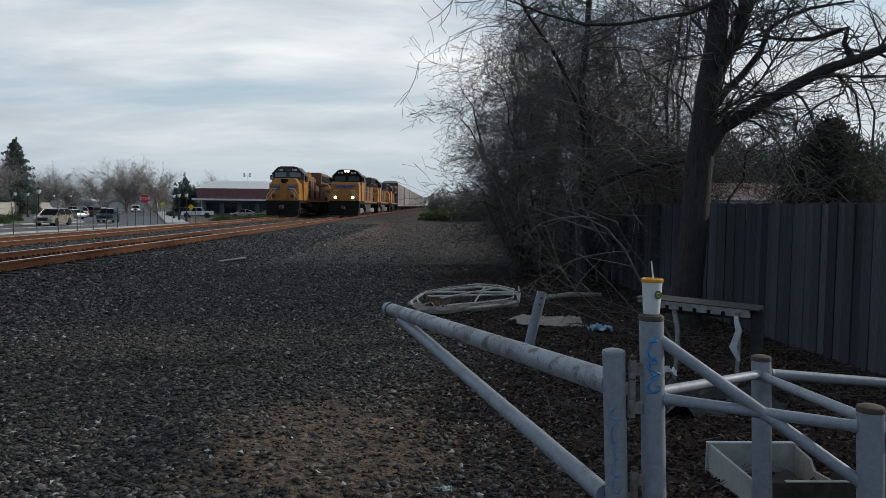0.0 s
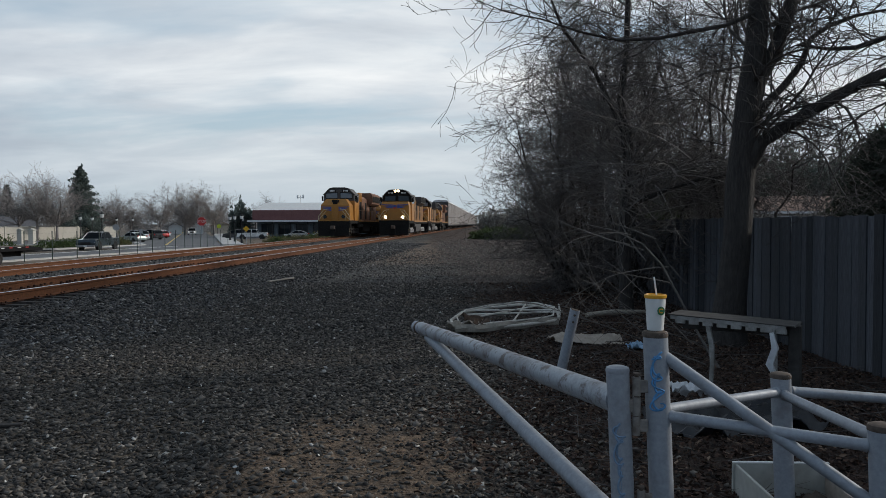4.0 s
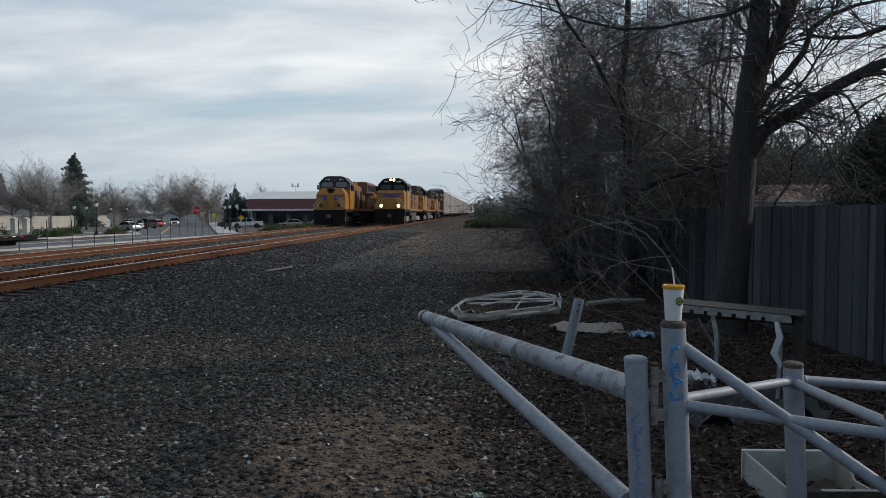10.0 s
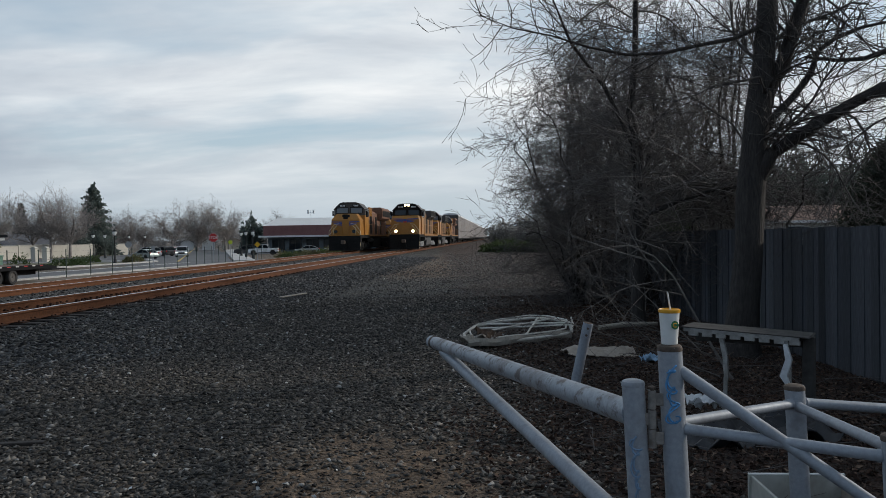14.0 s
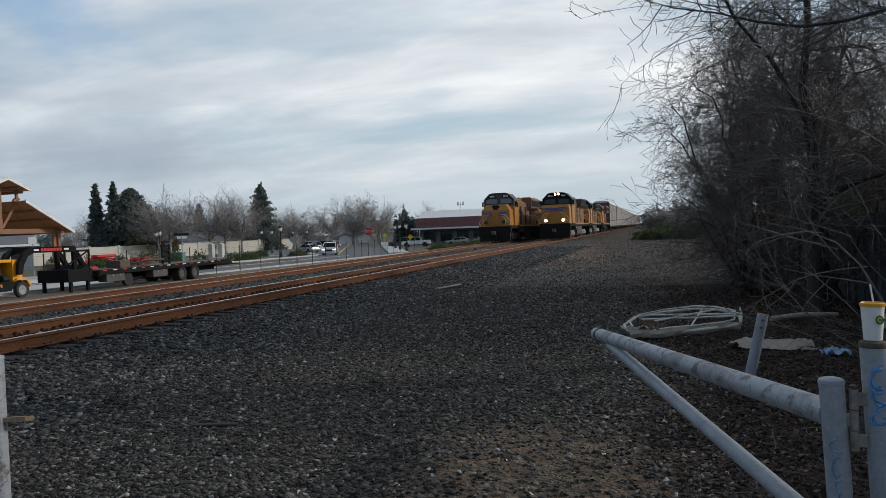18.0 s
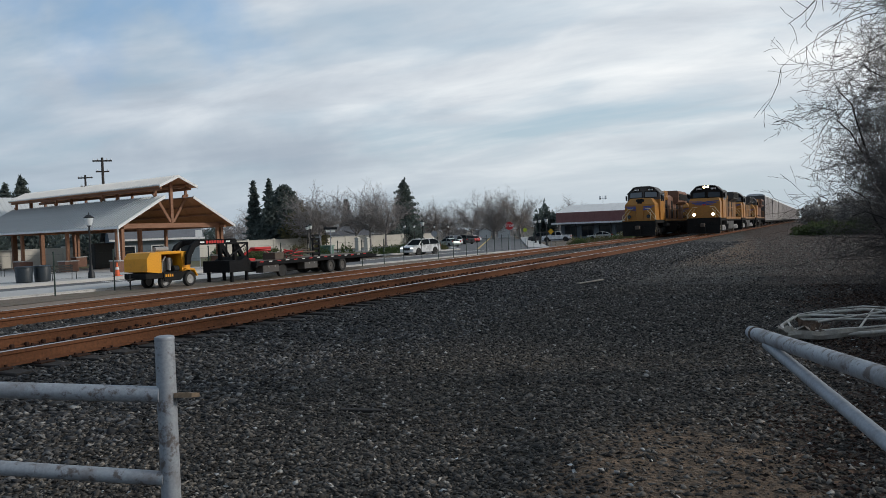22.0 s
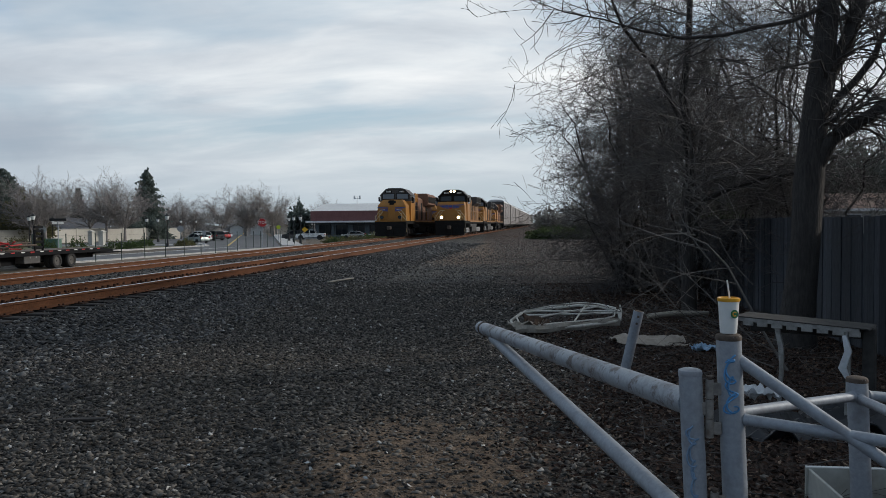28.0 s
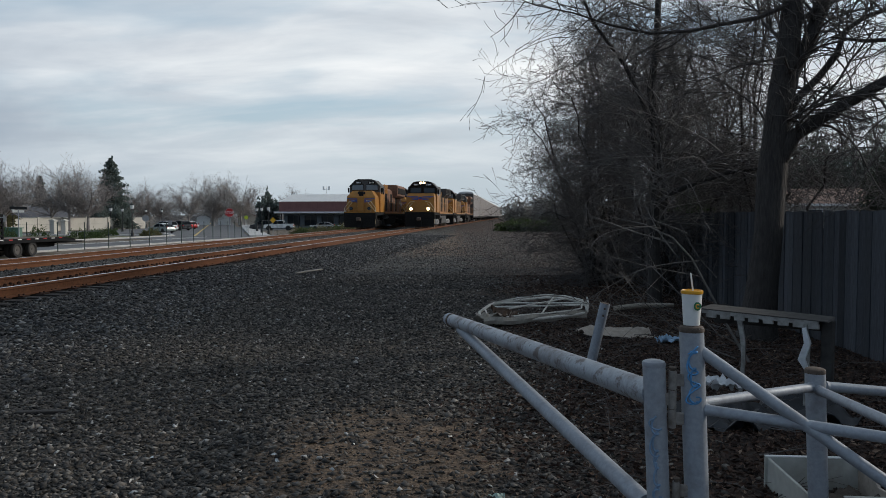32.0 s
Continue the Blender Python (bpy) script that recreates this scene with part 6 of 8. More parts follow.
    part("chest_frame", Mesh().rod((-0.32, -0.3, 0.9), (-0.32, -0.3, 2.1), 0.05, 0.05, 6).rod((-0.32, -1.9, 1.35), (-0.32, -1.9, 2.05), 0.05, 0.05, 6).rod((-0.32, -0.3, 2.05), (-0.32, -1.9, 2.05), 0.05, 0.05, 6).rod((-0.32, -1.7, 1.4), (-0.32, -0.4, 2.0), 0.04, 0.04, 6), blk, t)
    part("coupler", Mesh().rod((-W / 2, -4.2, 0.95), (-W / 2, -4.2, 1.7), 0.09, 0.09, 10).box(-W / 2 - 0.12, -W / 2 + 0.12, -4.35, -4.05, 0.8, 1.0, 0.02), blk, t)
    for y in (-1.45, -0.3):
        for x in (-0.45, -W + 0.45):
            leg = part("landing_leg", Mesh().box(x - 0.07, x + 0.07, y - 0.07, y + 0.07, 0.05, 1.1, 0.01), blk, t)
            part("foot", Mesh().box(x - 0.15, x + 0.15, y - 0.15, y + 0.15, -0.0, 0.05, 0.01), blk, leg)
    # load
    rnd = random.Random(9)
    g2 = g + Z + 0.03
    def load(name, label, cat, y, x, fill):
        ob = thing(name, label, cat, m=pose(-26.75 + x, 31.3 + y, g2))
        fill(ob)
    def red_machine(ob):
        part("jib", Mesh().tube([(-0.6, 0.0, 0.15), (-0.2, 0.6, 0.6), (0.0, 2.0, 0.55)], 0.07, 6), MAT["red_paint"], ob)
        part("jib_top", Mesh().box(-0.3, 0.1, 0.6, 2.0, 0.62, 0.74, 0.02), MAT["red_paint"], ob)
        part("foot", Mesh().box(-0.8, 0.2, 0.0, 0.5, 0, 0.15, 0.02), MAT["red_paint"], ob)
    load("red_attachment", "red steel machine attachment lying on the trailer", "machine part", 0.5, -1.1, red_machine)
    def crate(ob):
        part("crate_side", Mesh().box(-0.5, 0.4, 0, 0.8, 0, 0.38, 0.02), MAT["rust"], ob)
    load("rusty_box", "rusty open steel box on the trailer", "box", 2.3, -1.0, crate)
    def scrap(ob):
        for k in range(26):
            a = Vector((rnd.uniform(-0.9, 0.7), rnd.uniform(0, 2.3), rnd.uniform(0.05, 0.45)))
            d = Vector((rnd.gauss(0, 0.4), rnd.gauss(0, 0.8), rnd.gauss(0, 0.18)))
            b = a + d
            b.z = max(0.05, b.z)
            part("bar", Mesh().rod(a, b, rnd.uniform(0.03, 0.06), None, 6), MAT["rust"] if k % 3 else MAT["red_paint"], ob)
    load("scrap_heap", "heap of rusty bars and chains on the trailer", "scrap", 3.2, -1.0, scrap)
    def rack(ob):
        for s in (-0.32, 0.32):
            part("rack_side", Mesh().box(-0.05, 0.05, s - 0.06, s + 0.06, 0, 1.15, 0.02), blk, ob)
        for z in (0.1, 0.4, 0.7, 1.0, 1.2):
            part("rack_bar", Mesh().box(-0.05, 0.05, -0.36, 0.36, z, z + 0.14, 0.02), blk, ob)
    load("upright_rack", "black upright steel rack on the trailer", "rack", 6.2, -0.6, rack)


build_trailer()


BLACK_DULL = surface("dull_black_paint", (0.015, 0.015, 0.015), 0.8, grain=20, stain=2, spread=0.3, bump=0.05, gloss=0.15)


def build_compressor():
    g = -0.66
    t = thing("air_compressor", "yellow towable air compressor with its side panel open", "compressor", m=pose(-27.6, 24.75, g))
    yel = surface("machine_yellow_paint", (0.78, 0.34, 0.012), 0.45, grain=20, stain=2, spread=0.08, dirt=(0.3, 0.15, 0.03), bump=0.03)
    W = 1.5
    body = Mesh().prism([(0.0, 0.85), (0.0, 1.45), (0.25, 1.72), (1.0, 1.75), (1.0, 0.75)], "x", -W, 0)
    part("rear_housing", body, yel, t)
    part("front_housing", Mesh().prism([(2.75, 0.75), (2.75, 1.75), (3.35, 1.72), (3.45, 1.5), (3.45, 0.8)], "x", -W, 0), yel, t)
    part("canopy", Mesh().box(-W, 0, 1.0, 2.75, 1.62, 1.76, 0.03), yel, t)
    part("back_panel", Mesh().box(-W, -W + 0.05, 1.0, 2.75, 0.75, 1.65, 0.01), yel, t)
    part("door_frame", Mesh().box(-0.06, 0.0, 1.0, 1.12, 0.75, 1.65, 0.01), yel, t)
    part("engine_block", Mesh().box(-1.2, -0.3, 1.25, 2.4, 0.75, 1.4, 0.05), BLACK_IRON, t, "dark engine")
    part("engine_pipe", Mesh().tube([(-0.25, 1.4, 0.8), (-0.22, 1.45, 1.3), (-0.25, 1.7, 1.5)], 0.05, 8), RIM, t)
    part("filter", Mesh().rod((-0.25, 1.95, 0.85), (-0.25, 1.95, 1.45), 0.12, 0.12, 12), RIM, t)
    part("air_receiver", Mesh().rod((-0.2, 2.2, 0.9), (-0.2, 2.6, 0.9), 0.16, 0.16, 12), BLACK_IRON, t)
    part("silencer", Mesh().rod((-0.75, 1.5, 1.87), (-0.75, 2.5, 1.87), 0.12, 0.12, 12), RIM, t)
    part("chassis", Mesh().box(-W + 0.05, -0.02, -0.1, 3.5, 0.5, 0.78, 0.03), BLACK_DULL, t)
    part("skirt", Mesh().prism([(1.2, 0.75), (3.1, 0.75), (2.6, 0.35), (1.3, 0.35)], "x", -0.03, 0.02), BLACK_DULL, t)
    bars = Mesh()
    for k in range(4):
        bars.box(0.02, 0.026, 1.35 + 0.17 * k, 1.47 + 0.17 * k, 0.55, 0.68)
    part("lettering_bars", bars, yel, t, "yellow lettering")
    for x in (0.05, -W - 0.05):
        car_wheel(t, x, 3.25, 0.37, 0.2)
    for x in (-0.2, -W + 0.2):
        car_wheel(t, x, 1.5, 0.33, 0.2, 1 if x > -1 else -1)
    part("drawbar", Mesh().rod((-W / 2, 0, 0.55), (-W / 2, -0.6, 0.5), 0.06, 0.06, 8).rod((-W / 2, -0.45, 0.0), (-W / 2, -0.45, 0.75), 0.04, 0.04, 8), BLACK_IRON, t)
    part("mudguard", Mesh().prism([(2.75, 0.8), (2.9, 0.9), (3.6, 0.86), (3.9, 0.5), (3.82, 0.48), (3.55, 0.8), (2.95, 0.83)], "x", -0.1, 0.16), yel, t)
    # the machine is short for its height
    for ch in t.children:
        if ch.name.startswith("wheel"):
            ch.location.y *= 0.77
        else:
            ch.data.transform(Matrix.Diagonal((1, 0.77, 1, 1)))


build_compressor()

# ---------- bare trees ----------
class Wood:
    """Collects tapering bars of a tree and joins them into one mesh."""

    def __init__(self, seed):
        self.a, self.b, self.r, self.s = [], [], [], []
        self.rnd = random.Random(seed)

    def seg(self, p, q, r, s):
        self.a.append(tuple(p))
        self.b.append(tuple(q))
        self.r.append(r)
        self.s.append(s)

    def limb(self, pts, r0, r1):
        """A limb along given points; returns points, directions and radii for side shoots."""
        out, n = [], len(pts) - 1
        for k in range(n):
            p, q = Vector(pts[k]), Vector(pts[k + 1])
            a, b = r0 + (r1 - r0) * k / n, r0 + (r1 - r0) * (k + 1) / n
            self.seg(p, q, a, b)
            out.append((q, (q - p).normalized(), b))
        return out

    def grow(self, p, d, length, r, level, shoots, up=0.12, bend=0.28, ratio=0.55, wide=0.9, thin=0.0022):
        """A shoot that bends and branches down to twigs."""
        rnd = self.rnd
        n = max(3, min(7, int(length / 0.22)))
        step = length / n
        p, d = Vector(p), Vector(d).normalized()
        end = max(thin, r * 0.35)
        curl = Vector((rnd.gauss(0, 1), rnd.gauss(0, 1), rnd.gauss(0, 0.7))) * bend * 0.55
        for k in range(n):
            d = (d + Vector((rnd.gauss(0, bend), rnd.gauss(0, bend), rnd.gauss(0, bend) + up)) * 0.45 + curl).normalized()
            q = p + d * step
            a, b = r + (end - r) * k / n, r + (end - r) * (k + 1) / n
            self.seg(p, q, a, b)
            p = q
            if level > 0:
                for _ in range(shoots if rnd.random() < 0.8 else shoots - 1):
                    side = d.orthogonal().normalized()
                    side.rotate(Matrix.Rotation(rnd.uniform(0, 6.283), 3, d))
                    self.grow(p - d * step * rnd.random(), d + side * rnd.uniform(0.5, 1.2) * wide, length * ratio * rnd.uniform(0.6, 1.15), b * 0.62, level - 1, shoots, up, bend, ratio, wide, thin)

    def data(self, name, sides=3):
        a, b = np.array(self.a), np.array(self.b)
        r, s = np.array(self.r), np.array(self.s)
        d = b - a
        d /= np.linalg.norm(d, axis=1, keepdims=True) + 1e-9
        ref = np.where(np.abs(d[:, 2:3]) < 0.9, [[0, 0, 1.0]], [[1.0, 0, 0]])
        u = np.cross(d, ref)
        u /= np.linalg.norm(u, axis=1, keepdims=True)
        w = np.cross(d, u)
        n = len(a)
        rings = []
        for base, rad in ((a, r), (b, s)):
            for k in range(sides):
                t = 2 * math.pi * k / sides
                rings.append(base + (u * math.cos(t) + w * math.sin(t)) * rad[:, None])
        v = np.stack(rings, 1).reshape(-1, 3)
        i = np.arange(n)[:, None] * (2 * sides)
        quads = np.concatenate([np.stack([i[:, 0] + k, i[:, 0] + (k + 1) % sides, i[:, 0] + sides + (k + 1) % sides, i[:, 0] + sides + k], 1) for k in range(sides)])
        me = bpy.data.meshes.new(name)
        me.vertices.add(len(v))
        me.vertices.foreach_set("co", v.ravel())
        me.loops.add(quads.size)
        me.loops.foreach_set("vertex_index", quads.ravel().astype(np.int32))
        me.polygons.add(len(quads))
        me.polygons.foreach_set("loop_start", (np.arange(len(quads)) * 4).astype(np.int32))
        me.update(calc_edges=True)
        me.validate()
        return me


def leaf_mesh(name, centres, size, seed, flat=0.0):
    """Many small leaves, each a bent pair of triangles, about the given centres."""
    rng = np.random.default_rng(seed)
    c = np.array(centres)
    n = len(c)
    u = rng.normal(size=(n, 3))
    u[:, 2] *= 1 - flat
    u /= np.linalg.norm(u, axis=1, keepdims=True)
    w = np.cross(u, rng.normal(size=(n, 3)))
    w /= np.linalg.norm(w, axis=1, keepdims=True)
    s = size * rng.uniform(0.6, 1.4, (n, 1))
    bend = np.cross(u, w) * s * 0.25
    v = np.stack([c - u * s, c + w * s * 0.45 + bend, c + u * s, c - w * s * 0.45 + bend], 1).reshape(-1, 3)
    i = np.arange(n) * 4
    tris = np.concatenate([np.stack([i, i + 1, i + 2], 1), np.stack([i, i + 2, i + 3], 1)])
    me = bpy.data.meshes.new(name)
    me.vertices.add(len(v))
    me.vertices.foreach_set("co", v.ravel())
    me.loops.add(tris.size)
    me.loops.foreach_set("vertex_index", tris.ravel().astype(np.int32))
    me.polygons.add(len(tris))
    me.polygons.foreach_set("loop_start", (np.arange(len(tris)) * 3).astype(np.int32))
    me.update(calc_edges=True)
    return me


def big_tree():
    t = thing("bare_tree", "large leafless tree with a dark rough trunk before the fence", "tree")
    trunk = Mesh()
    pts = [(3.22, 10, -0.15), (3.25, 10, 0.25), (3.29, 10, 0.75), (3.35, 10, 1.4), (3.38, 10, 2.1), (3.43, 10, 2.75), (3.49, 10, 3.24), (3.55, 10, 3.75), (3.62, 10.05, 4.4), (3.68, 10.1, 5.6), (3.7, 10.2, 7.6)]
    radii = [0.30, 0.225, 0.19, 0.18, 0.185, 0.165, 0.16, 0.14, 0.125, 0.09, 0.05]
    trunk.tube(pts, radii, 14)
    trunk.v = [(x * 1.0 + 0.018 * noise.noise((x * 9, y * 9, z * 2.0)), y + 0.018 * noise.noise((x * 9, y * 9, z * 2 + 40)), z) for x, y, z in trunk.v]
    part("trunk", trunk, MAT["bark"], t, smooth=True)
    right = [(3.38, 10, 2.15), (3.60, 9.85, 2.62), (3.95, 9.65, 2.87), (4.38, 9.5, 3.14), (4.75, 9.45, 3.34), (5.12, 9.4, 3.46), (5.8, 9.3, 3.76), (6.6, 9.2, 4.2)]
    part("limb", Mesh().tube(right, [0.12, 0.088, 0.074, 0.069, 0.064, 0.058, 0.048, 0.035], 10), MAT["bark"], t, smooth=True)
    right2 = [(3.48, 10, 3.15), (3.64, 10, 3.5), (3.80, 10, 3.8), (3.98, 10, 4.35), (4.25, 10, 5.2), (4.6, 10, 6.2)]
    part("limb", Mesh().tube(right2, [0.12, 0.10, 0.095, 0.088, 0.07, 0.045], 10), MAT["bark"], t, smooth=True)
    right3 = [(3.45, 10, 2.75), (3.68, 9.95, 3.12), (3.9, 9.95, 3.34), (4.1, 9.9, 3.62), (4.2, 9.9, 3.92), (4.42, 9.9, 4.08), (4.75, 9.9, 4.2), (5.3, 9.9, 4.3)]
    part("limb", Mesh().tube(right3, [0.06, 0.05, 0.046, 0.04, 0.034, 0.028, 0.022, 0.012], 8), MAT["bark"], t, smooth=True)
    gnarl = [(5.05, 9.42, 3.46), (4.95, 9.45, 3.66), (5.02, 9.5, 3.86), (4.85, 9.5, 3.8), (4.6, 9.55, 3.72), (4.3, 9.6, 3.72), (3.95, 9.7, 3.8)]
    part("limb", Mesh().tube(gnarl, [0.045, 0.034, 0.03, 0.036, 0.03, 0.024, 0.012], 7), MAT["bark"], t, smooth=True)
    left = [(3.58, 10, 4.3), (3.1, 9.8, 4.08), (2.6, 9.6, 3.96), (2.2, 9.4, 3.84), (1.7, 9.3, 3.80), (1.2, 9.1, 3.86), (0.75, 8.9, 3.96), (0.3, 8.75, 4.02), (-0.1, 8.65, 4.16)]
    part("limb", Mesh().tube(left, [0.036, 0.028, 0.024, 0.020, 0.017, 0.014, 0.010, 0.007, 0.003], 7), MAT["bark"], t, smooth=True)
    back = [(3.6, 10.1, 5.2), (3.2, 10.6, 5.6), (2.8, 11.3, 6.0), (2.4, 12, 6.6), (2.2, 12.5, 7.2)]
    part("limb", Mesh().tube(back, [0.05, 0.042, 0.035, 0.025, 0.012], 7), MAT["bark"], t, smooth=True)
    w = Wood(21)
    for line, r, lv, ln in ((right, 0.022, 3, 1.5), (right2, 0.022, 3, 1.5), (right3, 0.014, 2, 1.0), (gnarl, 0.012, 2, 0.8), (left, 0.008, 2, 0.6), (back, 0.018, 3, 1.2), (pts[5:], 0.03, 3, 1.7)):
        for k in range(len(line) - 1):
            p, q = Vector(line[k]), Vector(line[k + 1])
            d = (q - p).normalized()
            for j in range(5 if line is left else 2):
                side = d.orthogonal().normalized()
                side.rotate(Matrix.Rotation(w.rnd.uniform(0, 6.28), 3, d))
                w.grow(p.lerp(q, w.rnd.random()), d * 0.6 + side, ln * w.rnd.uniform(0.6, 1.25), r, lv - 1, 2, up=0.0, bend=0.40, thin=0.0034)
    part("crown", w.data("crown"), surface("dark_brown_twig", (0.075, 0.066, 0.06), 0.9, grain=8, stain=2, spread=0.35, bump=0.0), t)


def slim_tree():
    t = thing("bare_tree", "slim leafless tree among the thicket", "tree")
    pts = [(2.58, 13.5, -0.15), (2.55, 13.5, 0.6), (2.53, 13.5, 1.25), (2.56, 13.5, 2.26), (2.61, 13.5, 2.96), (2.45, 13.5, 3.76), (2.55, 13.5, 4.65), (2.57, 13.5, 5.83), (2.5, 13.6, 7.6)]
    part("trunk", Mesh().tube(pts, [0.15, 0.115, 0.105, 0.098, 0.085, 0.072, 0.06, 0.045, 0.02], 10), MAT["bark"], t, smooth=True)
    fork = [(2.58, 13.5, 2.4), (2.44, 13.3, 3.24), (1.93, 13.0, 4.15), (1.36, 12.8, 4.85), (1.05, 12.6, 5.53)]
    part("limb", Mesh().tube(fork, [0.055, 0.045, 0.034, 0.024, 0.012], 8), MAT["bark"], t, smooth=True)
    low_limb = [(2.53, 13.5, 1.7), (2.75, 13.3, 1.98), (3.1, 13.1, 2.13), (3.68, 13, 2.33), (4.42, 13, 2.42), (4.9, 13, 2.75)]
    part("limb", Mesh().tube(low_limb, [0.06, 0.05, 0.042, 0.034, 0.024, 0.012], 8), MAT["bark"], t, smooth=True)
    w = Wood(5)
    rnd = w.rnd
    # long whippy shoots that arch out and droop
    for k in range(120):
        p = Vector(rnd.choice(pts[3:8] + fork[1:4] + low_limb[1:5] * 2)) + Vector((0, 0, rnd.uniform(-0.3, 0.3)))
        a = rnd.uniform(0, 6.283)
        d = Vector((math.cos(a) - 0.25, math.sin(a) * 0.8 - 0.35, rnd.uniform(0.1, 0.9))).normalized()
        fall, sway = rnd.uniform(-0.13, -0.03), Vector((rnd.gauss(0, 0.05), rnd.gauss(0, 0.05), 0))
        n, step, r0 = 12, rnd.uniform(0.12, 0.26), rnd.uniform(0.009, 0.016)
        for j in range(n):
            q = p + d * step
            w.seg(p, q, r0 * (1 - 0.8 * j / n), r0 * (1 - 0.8 * (j + 1) / n))
            if j > 1 and rnd.random() < 0.55:
                side = d.orthogonal().normalized()
                side.rotate(Matrix.Rotation(rnd.uniform(0, 6.28), 3, d))
                w.grow(q, d + side * 0.8, rnd.uniform(0.25, 0.7), 0.006, 1, 1, up=-0.05, bend=0.18, thin=0.0035)
            p = q
            d = (d + Vector((0, 0, fall)) + sway + Vector((rnd.gauss(0, 0.04), rnd.gauss(0, 0.04), rnd.gauss(0, 0.04)))).normalized()
    for line, r, ln in ((pts[2:], 0.022, 1.5), (fork, 0.016, 1.2)):
        for k in range(len(line) - 1):
            p, q = Vector(line[k]), Vector(line[k + 1])
            d = (q - p).normalized()
            for j in range(4):
                side = d.orthogonal().normalized()
                side.rotate(Matrix.Rotation(w.rnd.uniform(0, 6.28), 3, d))
                w.grow(p.lerp(q, w.rnd.random()), d * 0.5 + side, ln * w.rnd.uniform(0.6, 1.25), r, 2, 2, up=0.02, bend=0.34, thin=0.004)
    part("crown", w.data("crown"), surface("pale_grey_twig", (0.15, 0.134, 0.123), 0.9, grain=8, stain=2, spread=0.35, bump=0.0), t)


def thicket(x, y, h, spread, seed, stems, label, thin=0.0035, levels=3):
    """A many-stemmed bare shrub tree."""
    t = thing("bare_shrub", label, "shrub", m=pose(x, y, 0), group="bare shrubs along the fence")
    w = Wood(seed)
    rnd = w.rnd
    st = Mesh()
    for k in range(stems):
        ang = 6.283 * (k + rnd.random() * 0.7) / stems
        out = rnd.uniform(0.25, 1.0) * spread
        top = h * rnd.uniform(0.55, 1.0) * (1.12 - 0.35 * out / spread)
        pts = [Vector((rnd.gauss(0, 0.22), rnd.gauss(0, 0.22), -0.1))]
        n = 9
        swing, phase = rnd.uniform(0.1, 0.32), rnd.uniform(0, 6.28)
        for j in range(1, n + 1):
            s = j / n
            o = out * (s ** 0.75 if k % 2 else s ** 1.3)
            wob = swing * math.sin(phase + s * 5.5) * s
            pts.append(Vector((math.cos(ang) * o - math.sin(ang) * wob + rnd.gauss(0, 0.09), math.sin(ang) * o + math.cos(ang) * wob + rnd.gauss(0, 0.09), top * math.sin(1.45 * s) / 0.993 + rnd.gauss(0, 0.05))))
        r0 = rnd.uniform(0.022, 0.055)
        st.tube(pts, [r0 + (0.008 - r0) * j / n for j in range(n + 1)], 6)
        for j in range(1, n + 1):
            p, q = pts[j - 1], pts[j]
            d = (q - p).normalized()
            r = (r0 + (0.008 - r0) * j / n) * 0.5
            for _ in range(2 if j > 1 and rnd.random() < 0.62 else 1):
                side = d.orthogonal().normalized()
                side.rotate(Matrix.Rotation(rnd.uniform(0, 6.28), 3, d))
                w.grow(p.lerp(q, rnd.random()), d * 0.3 + side * 1.2, rnd.uniform(0.7, 1.5), r, levels - 1, 2, up=-0.03, bend=0.3, wide=1.2, ratio=0.55, thin=thin)
    part("stem", st, MAT["bark"], t, smooth=True)
    part("crown", w.data("crown"), MAT["twig"], t)
    return t


def drooping_shrub():
    """Pale bare branches that arch low over the litter."""
    t = thing("drooping_shrub", "low bare shrub with pale arching branches", "shrub")
    w = Wood(77)
    rnd = w.rnd
    pale = surface("pale_dead_branch", (0.135, 0.12, 0.108), 0.85, grain=20, stain=4, spread=0.3, bump=0.1)
    # a low bough leans out of the litter; long thin shoots fan from it over the ground
    bough = [Vector(q) for q in ((2.62, 8.3, 0.0), (2.45, 8.5, 0.35), (2.25, 8.55, 0.75), (2.05, 8.55, 1.12), (1.85, 8.6, 1.35), (1.55, 8.7, 1.5), (1.2, 8.8, 1.58))]
    part("branch", Mesh().tube(bough, [0.017, 0.015, 0.013, 0.011, 0.009, 0.007, 0.004], 7), pale, t, smooth=True)
    for k in range(15):
        s = rnd.random() ** 0.8
        p = bough[0].lerp(bough[1], rnd.random()) if k % 3 == 0 else bough[1 + int(s * 4)].lerp(bough[2 + int(s * 4)], rnd.random())
        p = p + Vector((rnd.gauss(0, 0.25), rnd.gauss(0, 0.5), 0))
        d = Vector((-1.0, rnd.gauss(0.1, 0.5), rnd.uniform(-0.1, 0.6) if k % 4 else rnd.uniform(0.6, 1.3))).normalized()
        length, n = rnd.uniform(1.3, 2.7), 11
        curve = Vector((rnd.gauss(0, 0.03), rnd.gauss(0, 0.04), rnd.uniform(-0.10, 0.09)))
        r0 = rnd.uniform(0.004, 0.0085)
        pts = [p.copy()]
        for j in range(n):
            d = (d + curve + Vector((rnd.gauss(0, 0.045), rnd.gauss(0, 0.045), rnd.gauss(0, 0.045)))).normalized()
            p = p + d * (length / n)
            if p.z < 0.08:
                p.z = 0.08
                d.z = abs(d.z) * 0.4
            pts.append(p.copy())
            if j > 2 and rnd.random() < 0.45:
                side = d.orthogonal().normalized()
                side.rotate(Matrix.Rotation(rnd.uniform(0, 6.28), 3, d))
                w.grow(p, d + side * rnd.uniform(0.5, 1.0), rnd.uniform(0.25, 0.85), r0 * 0.5, 1, 1, up=0.02, bend=0.16, thin=0.0026)
